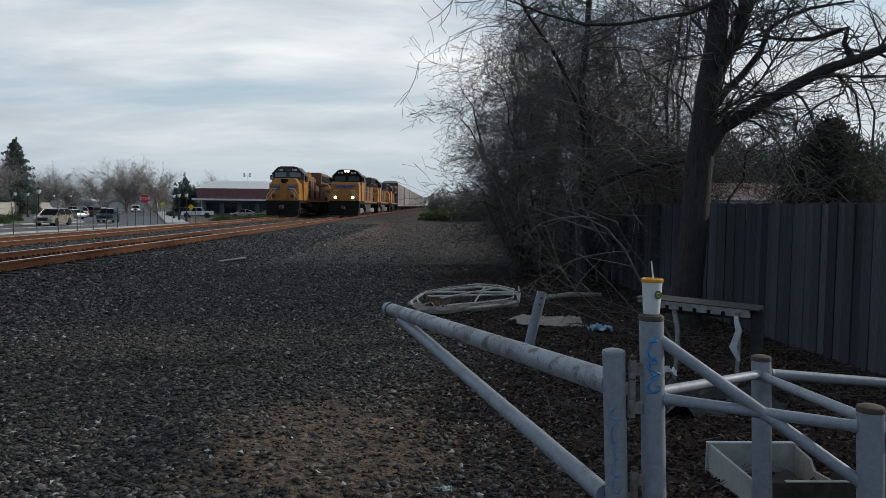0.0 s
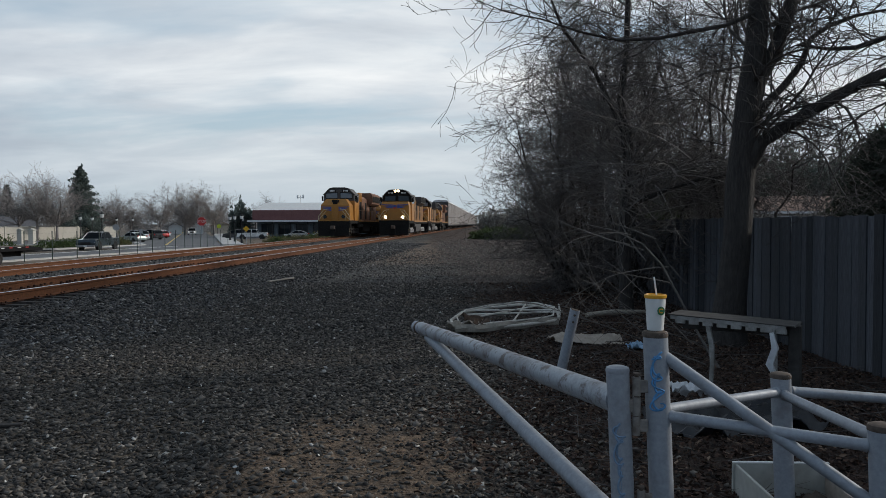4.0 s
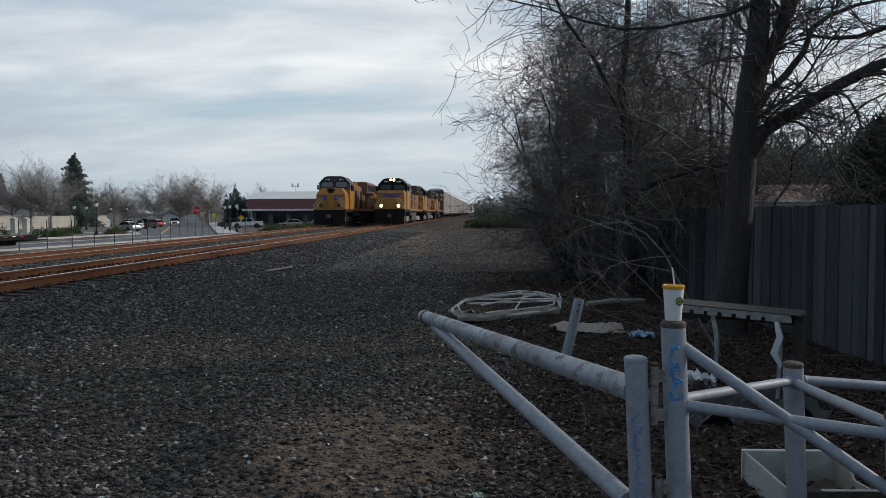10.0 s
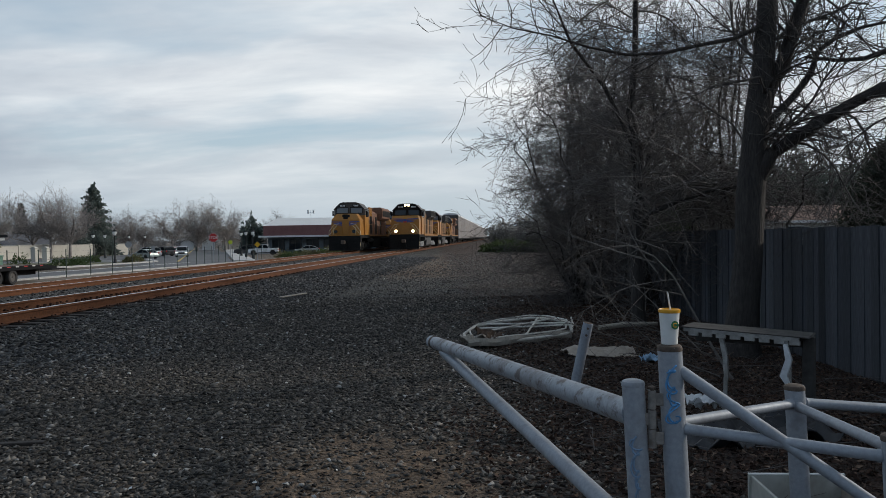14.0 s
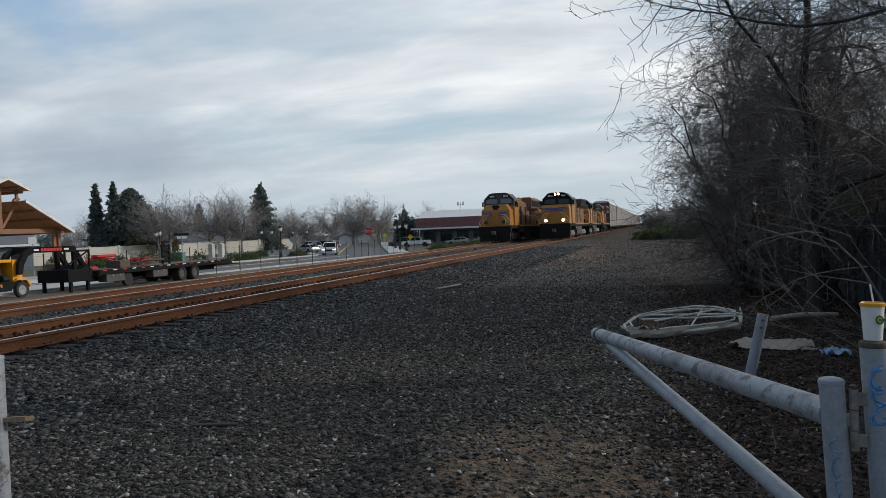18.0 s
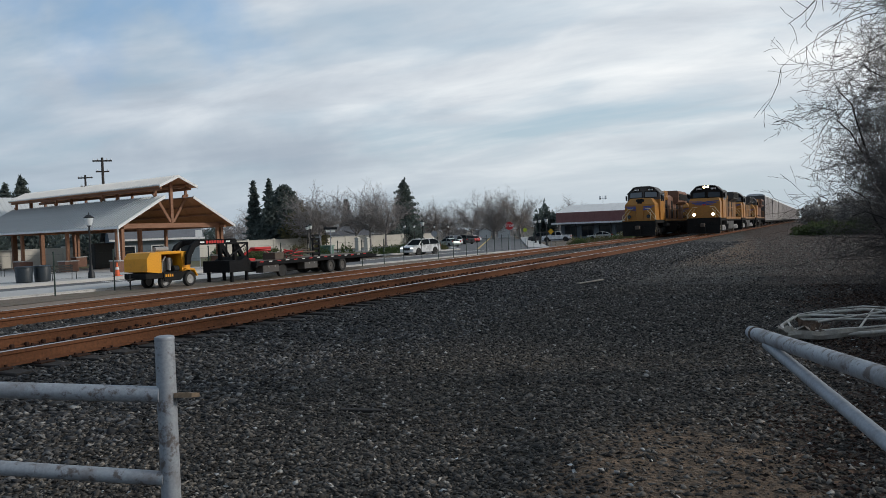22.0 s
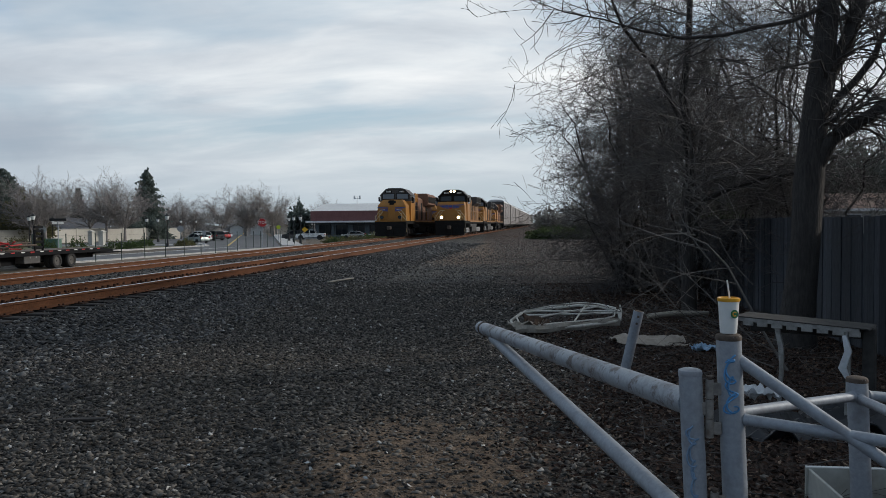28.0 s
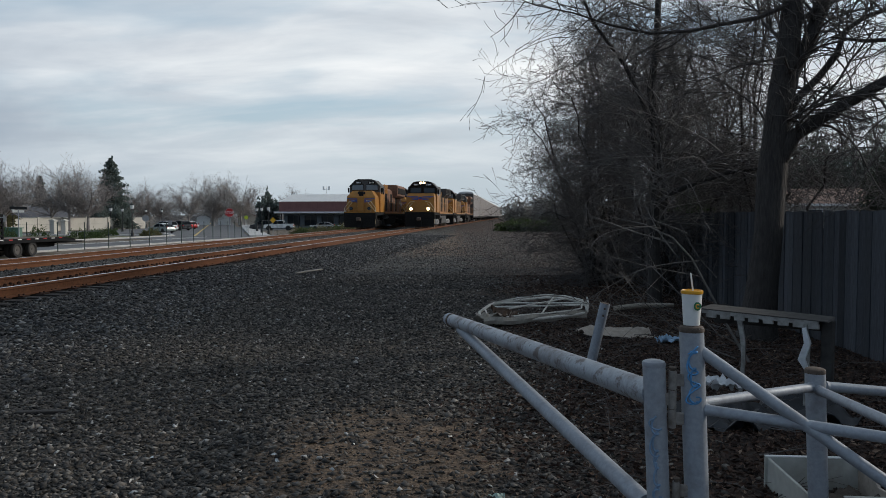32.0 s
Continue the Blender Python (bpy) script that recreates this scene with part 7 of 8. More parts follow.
        part("branch", Mesh().tube(pts, [r0 + (0.002 - r0) * j / n for j in range(n + 1)], 5), pale, t, smooth=True)
    part("crown", w.data("crown"), pale, t)


def build_right_trees():
    big_tree()
    slim_tree()
    lab = "dense leafless many-stemmed shrub beside the fence"
    for k, (x, y, h, s, n) in enumerate([(2.45, 18.2, 7.0, 2.1, 9), (3.0, 15.6, 5.9, 2.0, 8), (2.35, 23.5, 9.0, 2.4, 10), (3.0, 20.5, 8.6, 2.2, 7), (2.9, 28.5, 9.0, 2.5, 7), (3.2, 36.0, 8.0, 2.4, 6), (1.9, 17.5, 3.0, 1.4, 7)]):
        thicket(x, y, h, s, 100 + k, n, lab, thin=0.0036 + 0.00014 * max(0, y - 12))
    lab = "leafless shrub tree behind the board fence"
    for k, (x, y, h, s, n) in enumerate([(4.9, 16.3, 8.2, 1.9, 8), (4.5, 13.6, 6.2, 1.3, 6), (5.0, 20.0, 9.0, 2.2, 7), (11.5, 18.0, 9.5, 3.0, 4), (4.7, 23.0, 7.6, 2.0, 7)]):
        thicket(x, y, h, s, 200 + k, n, lab, thin=0.0045)
    drooping_shrub()


build_right_trees()

# ---------- far trees and buildings ----------
def far_tree_data(seed, h, spread, levels=2, shoots=2, lean=0.0):
    """A broad leafless tree of height h, as trunk and twig meshes."""
    w = Wood(seed)
    rnd = w.rnd
    tr = Mesh()
    tr.tube([(0, 0, -0.3), (0.05 * h * 0.1, 0, h * 0.18), (0.1, 0.1, h * 0.36)], [h * 0.028, h * 0.02, h * 0.016], 8)
    for k in range(9):
        a = 6.283 * (k + rnd.random() * 0.6) / 9
        d = Vector((math.cos(a) * spread, math.sin(a) * spread, rnd.uniform(0.7, 1.5)))
        w.grow((0, 0, h * rnd.uniform(0.2, 0.38)), d, h * rnd.uniform(0.45, 0.62), h * 0.012, levels, shoots, up=0.1, bend=0.2, ratio=0.55, thin=h * 0.0015)
    return tr, w


BARE = []


def far_bare(label, x, y, z, h, variant, turn, material=None):
    base = BARE[variant % len(BARE)]
    s = h / 10.0
    t = copy_thing(base, pose(x, y, z, 0, 0, turn))
    t.scale = (s, s, s)
    tagged(t, label)
    return t


def conifer(x, y, z, h, r, seed, label, dense=1.0, shape=0.9, tiers=True, material=None, leaf=0.30, n=7000):
    """A conifer: trunk and drooping tiers of needle sprays."""
    t = thing("conifer", label, "tree", m=pose(x, y, z))
    part("trunk", Mesh().rod((0, 0, -0.3), (0, 0, h * 0.95), h * 0.018, h * 0.003, 8), MAT["bark"], t)
    rng = np.random.default_rng(seed)
    s = rng.random(n) ** 0.75
    zz = h * (0.06 + 0.94 * (1 - s))
    edge = r * (s ** shape) * (0.75 + 0.25 * np.sin(zz * 5.0 / max(1, h / 14)) if tiers else 1.0)
    a = rng.random(n) * 6.283
    lump = 1 + 0.22 * np.sin(a * 5 + zz * 1.3) + 0.14 * np.sin(a * 11 - zz * 2.1)
    rad = edge * lump * rng.random(n) ** 0.45
    c = np.stack([np.cos(a) * rad, np.sin(a) * rad, zz - 0.18 * rad + rng.normal(0, 0.12, n)], 1)
    part("crown", leaf_mesh("crown", c, leaf, seed), material or MAT["conifer"], t)
    return t


def leafy(name, x, y, z, rx, ry, h, seed, label, cat, material, leaf=0.12, n=5000, stem=True):
    """A rounded mass of leaves on thin stems, with an uneven outline."""
    t = thing(name, label, cat, m=pose(x, y, z))
    rng = np.random.default_rng(seed)
    u = rng.normal(size=(n, 3))
    u /= np.linalg.norm(u, axis=1, keepdims=True)
    lump = 1 + 0.25 * np.sin(u[:, 0] * 7 + seed) * np.sin(u[:, 1] * 6) + 0.15 * np.sin(u[:, 2] * 11 + seed)
    rad = lump * (0.35 + 0.65 * rng.random(n) ** 0.5)
    c = np.stack([u[:, 0] * rx * rad, u[:, 1] * ry * rad, np.abs(u[:, 2]) * h * rad + 0.03], 1)
    part("crown", leaf_mesh("crown", c, leaf, seed), material, t)
    if stem:
        w = Wood(seed)
        for k in range(10):
            w.grow((w.rnd.gauss(0, rx * 0.15), w.rnd.gauss(0, ry * 0.15), 0), (w.rnd.gauss(0, 0.6), w.rnd.gauss(0, 0.6), 1), h * 0.75, 0.02 + 0.008 * h, 1, 1, thin=0.006)
        part("stem", w.data("stem"), MAT["bark"], t)
    return t


def build_far_trees():
    for k, (seed, sp) in enumerate(((3, 0.9), (14, 1.2), (29, 0.6), (41, 1.0))):
        tr, w = far_tree_data(seed, 10.0, sp)
        t = thing("far_bare_tree", "leafless tree far across the road", "tree", m=pose(-170 - 14 * k, 235, -1.2), group="far bare trees")
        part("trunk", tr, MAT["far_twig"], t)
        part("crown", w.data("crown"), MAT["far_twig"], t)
        BARE.append(t)
    lab = "leafless tree far across the road"
    rnd = random.Random(8)
    # woods beyond the street, a loose row
    for k in range(22):
        az = -0.98 + 0.72 * (k + rnd.random() * 0.5) / 22
        d = rnd.uniform(175, 250)
        far_bare(lab, az * d, math.sqrt(1 - min(0.97, az * az)) * d, -1.3, rnd.uniform(7.5, 11.5), rnd.randrange(4), rnd.uniform(0, 360))
    for az, ay, d, top in ((-0.592, 0.824, 130, 0.0536), (-0.604, 0.817, 128, 0.046), (-0.5324, 0.854, 150, 0.0545), (-0.5136, 0.8632, 150, 0.0505), (-0.548, 0.845, 158, 0.047), (-0.4574, 0.8906, 190, 0.034), (-0.44, 0.898, 195, 0.03), (-0.475, 0.88, 185, 0.031)):
        far_bare("pale leafless tree beyond the wall", az * d, ay * d, -1.1, (1.6 + top * d + 1.1) * 1.08, rnd.randrange(4), rnd.uniform(0, 360))
    # broad plane tree by the street with some dry leaves
    px, py = -0.372 * 200, 0.928 * 200
    far_bare("broad leafless plane tree at the end of the street", px - 2.5, py, -1.1, 13.2, 1, 40)
    far_bare("broad leafless plane tree at the end of the street", px + 4, py + 3, -1.1, 11.5, 3, 140)
    dry = thin_leaf(surface("dry_tan_leaf", (0.33, 0.28, 0.24), 0.9, grain=2, stain=0.4, spread=0.4, bump=0.0))
    leafy("plane_tree", px, py - 1, 1.5, 7.0, 4.0, 9.0, 61, "broad plane tree with a few dry leaves at the street end", "tree", dry, 0.14, 3800)
    # woods on the skyline, their haze mixed into a pale grey-brown
    haze = thin_leaf(surface("hazed_grey_brown_wood", (0.33, 0.315, 0.31), 0.95, grain=1, stain=0.15, spread=0.35, bump=0.0))
    for k in range(20):
        az = -0.97 + 0.72 * (k + rnd.random() * 0.6) / 20
        d = rnd.uniform(262, 300)
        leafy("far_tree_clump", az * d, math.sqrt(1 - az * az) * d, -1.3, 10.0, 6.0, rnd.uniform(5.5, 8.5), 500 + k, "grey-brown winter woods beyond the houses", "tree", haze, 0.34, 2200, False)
    conifer(-0.6705 * 140, 0.786 * 140, -1.0, 13.2, 2.1, 1, "tall slender dark conifer beyond the wall", leaf=0.4, n=2300, shape=0.62)
    conifer(-0.6516 * 150, 0.7954 * 150, -1.0, 14.2, 2.6, 2, "tall slender dark conifer beyond the wall", leaf=0.4, n=2300, shape=0.62)
    conifer(-0.634 * 140, 0.804 * 140, -1.0, 12.2, 5.2, 3, "broad dense dark evergreen beyond the wall", leaf=0.4, n=5500, shape=0.42, tiers=False)
    conifer(-0.648 * 138, 0.797 * 138, -1.0, 9.0, 4.2, 13, "broad dense dark evergreen beyond the wall", leaf=0.4, n=3500, shape=0.42, tiers=False)
    olive = surface("olive_brown_leaf", (0.15, 0.14, 0.07), 0.9, grain=2, stain=0.4, spread=0.45, bump=0.0)
    thin_leaf(olive)
    leafy("broad_tree", -0.609 * 135, 0.815 * 135, -0.6, 4.2, 4.2, 7.0, 4, "olive-brown broad tree beyond the wall", "tree", olive, 0.3, 3500)
    conifer(-0.5593 * 170, 0.8404 * 170, -1.1, 10.4, 2.6, 5, "dark conifer beyond the wall", leaf=0.5, n=3000)
    conifer(-0.4901 * 170, 0.8752 * 170, -1.1, 14.6, 5.2, 6, "tall tiered dark conifer beyond the parking", leaf=0.4, n=4600, shape=0.62)
    leafy("broad_tree", -0.49 * 165, 0.87 * 165, -1.0, 4.5, 4, 4.0, 7, "dark rounded evergreen below the conifer", "tree", MAT["conifer"], 0.35, 4000)
    leafy("broad_tree", -0.318 * 165, 0.945 * 165, -1.0, 2.6, 2.6, 7.4, 8, "dark evergreen tree beside the brick building", "tree", MAT["conifer"], 0.35, 3000)
    conifer(-100, 68.3, -1.0, 12.4, 2.8, 9, "dark conifer behind the shelter", leaf=0.42, n=2400, shape=0.6)
    conifer(-106.5, 70.2, -1.0, 11.6, 2.8, 19, "dark conifer behind the shelter", leaf=0.42, n=2400, shape=0.6)
    for k in range(9):
        az = -0.99 + 0.035 * k
        d = 105 + 8 * (k % 3)
        leafy("hedge_bush", az * d, math.sqrt(max(0.02, 1 - az * az)) * d, -0.8, 5.0, 4.0, 5.2, 50 + k, "dark evergreen bush behind the shelter", "bush", MAT["conifer"], 0.4, 1800, False)
    # planting in the bed
    rnd = random.Random(3)
    for k in range(30):
        x, y = rnd.uniform(-70, -44.5), rnd.uniform(58, 95)
        leafy("bed_shrub", x, y, height(x, y) + 0.04, rnd.uniform(0.7, 1.5), rnd.uniform(0.7, 1.5), rnd.uniform(0.5, 1.3), 300 + k, "low dull green and brown shrub in the planting bed", "shrub", olive if k % 2 else MAT["leaf"], 0.10, 500, False)
    for k in range(22):
        x, y = rnd.uniform(-31.5, -26), 97 + 2.4 * k
        leafy("verge_shrub", x, y, height(x, y) + 0.02, rnd.uniform(0.9, 1.7), rnd.uniform(0.9, 1.6), rnd.uniform(0.7, 1.5), 400 + k, "low brownish green shrub on the verge", "shrub", olive if k % 3 else MAT["leaf"], 0.12, 450, False)


build_far_trees()

BRICK_RED = surface("dark_red_cladding", (0.22, 0.10, 0.095), 0.8, grain=4, stain=0.6, spread=0.15, bump=0.1)
CREAM = surface("cream_rendered_wall", (0.50, 0.475, 0.42), 0.85, grain=6, stain=0.4, spread=0.08, dirt=(0.38, 0.35, 0.30), bump=0.1)
ROOF_GREY = surface("grey_shingle_roof", (0.16, 0.165, 0.18), 0.85, grain=8, stain=0.8, spread=0.2, bump=0.2)
ROOF_BROWN = surface("brown_shingle_roof", (0.20, 0.125, 0.095), 0.85, grain=8, stain=0.8, spread=0.2, bump=0.2)


def store_building():
    t = thing("brick_building", "long dark red building with a pale metal roof and porch", "building", m=pose(-47.3, 148.5, -1.1, 0, 0, -1.5))
    W, D = 30.0, 16.0
    part("wall", Mesh().box(0, W, 2.2, D, 3.3, 5.4, 0.03), BRICK_RED, t)
    # front, ceiling, posts and window frames carry the porch's shade in dark colours
    part("shop_front", Mesh().box(0, W, 2.2, D, 0, 3.3, 0.03), surface("shaded_blue_grey_shopfront", (0.12, 0.145, 0.16), 0.6, grain=4, stain=0.6, spread=0.2, bump=0.05), t, "blue-grey shop front darkened for the porch's shade")
    part("parapet", Mesh().box(-0.2, W + 0.2, 0.0, 0.3, 3.5, 5.55, 0.03), BRICK_RED, t, "dark red fascia wall")
    part("porch_beam", Mesh().box(-1.2, W + 0.2, -0.35, 0.3, 3.15, 3.5, 0.03), MAT["white_paint"], t, "white porch beam")
    part("porch_ceiling", Mesh().box(-1.0, W, 0.0, 2.3, 3.3, 3.42), BLACK_IRON, t)
    part("roof", Mesh().prism([(0.2, 5.5), (D / 2 + 1, 7.25), (D + 0.6, 5.4), (D + 0.6, 5.25), (D / 2 + 1, 7.08), (0.2, 5.35)], "x", -0.3, W + 0.3), MAT["white_paint"], t, "pale metal roof")
    part("roof_gable", Mesh().prism([(2.2, 5.3), (D / 2 + 1, 7.05), (D, 5.3)], "x", 0.05, 0.3), BRICK_RED, t)
    for k in range(9):
        x = 0.4 + k * 3.6
        part("porch_post", Mesh().box(x - 0.08, x + 0.08, -0.2, 0.0, 0, 3.2, 0.02), BLACK_IRON, t)
        if k < 8:
            w = part("window", Mesh().box(x + 0.6, x + 3.0, 2.14, 2.2, 0.7, 2.6, 0.01), MAT["glass"], t, "dark shop window")
            fr = Mesh().box(x + 0.5, x + 3.1, 2.1, 2.16, 2.6, 2.72).box(x + 0.5, x + 3.1, 2.1, 2.16, 0.6, 0.7).box(x + 0.5, x + 0.6, 2.1, 2.16, 0.6, 2.72).box(x + 3.0, x + 3.1, 2.1, 2.16, 0.6, 2.72).box(x + 1.75, x + 1.85, 2.1, 2.16, 0.7, 2.6)
            part("window_frame", fr, BLACK_IRON, w)
    ant = Mesh().rod((0, 0, 0), (0, 0, 1.7), 0.06, 0.06, 6).box(-0.75, 0.75, -0.05, 0.05, 1.1, 1.2)
    for s in (-1, 1):
        ant.box(s * 0.6 - 0.2, s * 0.6 + 0.2, -0.05, 0.05, 0.95, 1.75, 0.02)
    part("antenna", ant, MAT["white_paint"], t, "small roof antenna", m=pose(7.2, D / 2 + 1, 7.2))


store_building()


def house(name, m, w, d, h, roof_h, wall, roof, label, windows=3):
    t = thing(name, label, "house", m=m)
    part("wall", Mesh().box(-w / 2, w / 2, -d / 2, d / 2, 0, h, 0.02), wall, t)
    part("gable", Mesh().prism([(-d / 2, h), (d / 2, h), (0, h + roof_h - 0.1)], "x", -w / 2, w / 2), wall, t)
    for s in (-1, 1):
        part("roof", Mesh().prism([(0, h + roof_h), (s * (d / 2 + 0.6), h - 0.25), (s * (d / 2 + 0.6), h - 0.1), (0, h + roof_h + 0.15)], "x", -w / 2 - 0.5, w / 2 + 0.5), roof, t)
        part("fascia", Mesh().box(-w / 2 - 0.5, w / 2 + 0.5, s * (d / 2 + 0.6), s * (d / 2 + 0.64), h - 0.3, h - 0.08), MAT["white_paint"], t)
    for k in range(windows):
        x = -w / 2 + (k + 0.5) * w / windows
        win = part("window", Mesh().box(x - 0.6, x + 0.6, -d / 2 - 0.03, -d / 2 + 0.02, 1.0, 2.1), MAT["glass"], t, "dark window")
        part("window_frame", Mesh().box(x - 0.7, x + 0.7, -d / 2 - 0.05, -d / 2 - 0.03, 2.1, 2.2).box(x - 0.7, x + 0.7, -d / 2 - 0.05, -d / 2 - 0.03, 0.9, 1.0).box(x - 0.7, x - 0.6, -d / 2 - 0.05, -d / 2 - 0.03, 0.9, 2.2).box(x + 0.6, x + 0.7, -d / 2 - 0.05, -d / 2 - 0.03, 0.9, 2.2), MAT["white_paint"], win)
    return t


house("house", pose(29.4, 71, 0, 0, 0, -3), 10, 8, 2.7, 1.2, CREAM, ROOF_BROWN, "low cream house with brown roof behind the fence")
house("house", pose(-70.5, 64.0, -1.0, 0, 0, 55), 9, 12, 3.0, 2.6, surface("blue_grey_siding", (0.15, 0.185, 0.215), 0.8, grain=6, stain=0.5, spread=0.1, bump=0.1), ROOF_GREY, "blue-grey gabled house behind the shelter")
house("house", pose(-92.0, 138.0, -1.2, 0, 0, 35), 9, 8, 2.6, 1.8, MAT["white_paint"], ROOF_GREY, "white house with grey roof beyond the wall")
house("house", pose(-87.7, 205, -1.0, 0, 0, 114), 8, 3.4, 2.0, 1.1, MAT["white_paint"], ROOF_GREY, "small gabled house at the end of the street", 2)
house("house", pose(-81.5, 205, -1.0, 0, 0, 112), 8, 3.4, 2.0, 1.1, MAT["white_paint"], ROOF_GREY, "small gabled house at the end of the street", 2)
house("house", pose(-75.5, 207, -1.0, 0, 0, 112), 8, 5.0, 2.2, 1.2, CREAM, ROOF_BROWN, "small gabled house at the end of the street", 2)


def long_wall():
    t = thing("garden_wall", "long cream rendered wall with capped piers", "wall", kind="structure")
    line = [(-79, 20), (-80.5, 60), (-81.5, 100), (-81, 128), (-77.5, 152)]
    for (x0, y0), (x1, y1) in zip(line, line[1:]):
        d = Vector((x1 - x0, y1 - y0, 0))
        turn = math.degrees(math.atan2(d.y, d.x))
        z = -1.15
        part("wall_panel", Mesh().box(0, d.length, -0.1, 0.1, 0, 2.25, 0.01), CREAM, t, m=pose(x0, y0, z, 0, 0, turn))
        part("wall_cap", Mesh().box(0, d.length, -0.16, 0.16, 2.25, 2.35, 0.01), CREAM, t, m=pose(x0, y0, z, 0, 0, turn))
        n = int(d.length / 6)
        for k in range(n):
            part("wall_pier", Mesh().box(-0.22, 0.22, -0.22, 0.22, 0, 2.5, 0.02), CREAM, t, m=pose(x0 + d.x * k / n, y0 + d.y * k / n, z, 0, 0, turn))


long_wall()


def entry_pillars():
    for x, y in ((-60.5, 96.0), (-66.0, 102.0)):
        t = thing("entry_pillar", "cream capped entry pillar beside the path", "pillar", m=pose(x, y, height(x, y)), group="entry pillars")
        part("shaft", Mesh().box(-0.35, 0.35, -0.35, 0.35, 0, 1.9, 0.03), CREAM, t)
        part("cap", Mesh().box(-0.45, 0.45, -0.45, 0.45, 1.9, 2.02, 0.03).prism([(-0.35, 2.02), (0.35, 2.02), (0, 2.2)], "y", -0.35, 0.35), CREAM, t)
    u = thing("utility_box", "small green utility cabinet in the bed", "cabinet", m=pose(-58, 82, height(-58, 82)))
    part("box_body", Mesh().box(-0.9, 0.9, -0.4, 0.4, 0, 1.1, 0.04), surface("utility_green", (0.10, 0.19, 0.15), 0.6, grain=20, stain=3, spread=0.1, bump=0.02), u)
    part("box_lid", Mesh().box(-1.0, 1.0, -0.5, 0.5, 1.1, 1.22, 0.03), surface("utility_green_lid", (0.13, 0.23, 0.18), 0.6, grain=20, stain=3, spread=0.1, bump=0.02), u)


entry_pillars()
# right side, behind the fence and along the line
# leaf colour of the trees behind the houses, lightened as haze
DULL = thin_leaf(surface("hazed_grey_green_leaf", (0.16, 0.18, 0.15), 0.9, grain=2, stain=0.3, spread=0.4, bump=0.0), 0.3)
GRASSY = thin_leaf(surface("fresh_green_leaf", (0.06, 0.085, 0.028), 0.8, grain=3, stain=0.5, spread=0.5, dirt=(0.10, 0.08, 0.05), dirt_amount=0.8, bump=0.0), 0.3)
conifer(8.25, 16.0, 0.2, 3.3, 1.5, 31, "dark conical evergreen behind the fence", leaf=0.045, n=40000, shape=0.5, tiers=False, material=thin_leaf(surface("dark_yew_leaf", (0.07, 0.08, 0.06), 0.9, grain=6, stain=1.0, spread=0.4, dirt=(0.09, 0.075, 0.055), bump=0.0), 0.4))
for k, (x, y, rx, h) in enumerate(((30, 92, 6, 9), (37, 95, 7, 10.5), (44, 92, 7, 9.5), (52, 90, 8, 9), (60, 86, 9, 11), (22, 96, 5, 7))):
    leafy("broad_tree", x, y, 0.2, rx, 4, h, 70 + k, "dull green evergreen tree behind the houses", "tree", DULL, 0.3, 12000)
for k, (x, y) in enumerate(((4.45, 18.5), (5.0, 21.5))):
    leafy("garden_bush", x, y, 0.2, 0.8, 0.8, 1.75, 90 + k, "green garden bush behind the fence", "bush", MAT["leaf"], 0.06, 3500)
for k, (x, y, rx, ry, h) in enumerate(((-0.2, 80, 1.7, 4.0, 0.75), (1.6, 77, 2.0, 3.6, 1.1), (3.6, 79, 2.2, 4.0, 1.15), (0.6, 86, 2.2, 4.0, 1.0), (5.8, 76, 2.2, 3.6, 1.05), (7.6, 74, 2.0, 3.4, 0.9))):
    leafy("low_bush", x, y, 0.0, rx, ry, h, 120 + k, "low sprawling green bush beside the track bed", "bush", GRASSY, 0.16, 2600, False)
# clump colour raised to a light grey that stands in for haze
far_wood = thin_leaf(surface("hazed_far_wood", (0.33, 0.32, 0.30), 0.95, grain=1, stain=0.2, spread=0.3, bump=0.0))
for k in range(7):
    x, y = 1.5 + 5.5 * k + 2 * math.sin(k * 2.1), 240 + 22 * math.sin(k * 1.7)
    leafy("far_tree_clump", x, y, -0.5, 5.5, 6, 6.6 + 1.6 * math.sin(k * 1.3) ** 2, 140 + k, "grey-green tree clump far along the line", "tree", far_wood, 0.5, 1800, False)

# ---------- stones, leaves, litter ----------
def stone_mesh(name, centres, sizes, seed):
    """Many angular stones joined: each a jittered block."""
    rng = np.random.default_rng(seed)
    c, s = np.array(centres), np.array(sizes)[:, None, None]
    n = len(c)
    base = np.array([(1, 0, 0), (-1, 0, 0), (0, 1, 0), (0, -1, 0), (0, 0, 0.75), (0, 0, -0.6), (0.62, 0.62, 0.3), (-0.62, -0.6, 0.35)])
    v = base[None] * rng.uniform(0.65, 1.3, (n, 8, 1)) + rng.normal(0, 0.12, (n, 8, 3))
    a = rng.random(n) * 6.283
    ca, sa = np.cos(a)[:, None], np.sin(a)[:, None]
    v = np.stack([v[..., 0] * ca - v[..., 1] * sa, v[..., 0] * sa + v[..., 1] * ca, v[..., 2]], -1)
    v = (v * s + c[:, None]).reshape(-1, 3)
    tri = np.array([(0, 6, 4), (6, 2, 4), (2, 1, 4), (1, 7, 4), (7, 3, 4), (3, 0, 4), (6, 0, 5), (2, 6, 5), (1, 2, 5), (7, 1, 5), (3, 7, 5), (0, 3, 5)])
    f = (np.arange(n)[:, None, None] * 8 + tri[None]).reshape(-1, 3)
    me = bpy.data.meshes.new(name)
    me.vertices.add(len(v))
    me.vertices.foreach_set("co", v.ravel())
    me.loops.add(f.size)
    me.loops.foreach_set("vertex_index", f.ravel().astype(np.int32))
    me.polygons.add(len(f))
    me.polygons.foreach_set("loop_start", (np.arange(len(f)) * 3).astype(np.int32))
    me.update(calc_edges=True)
    return me


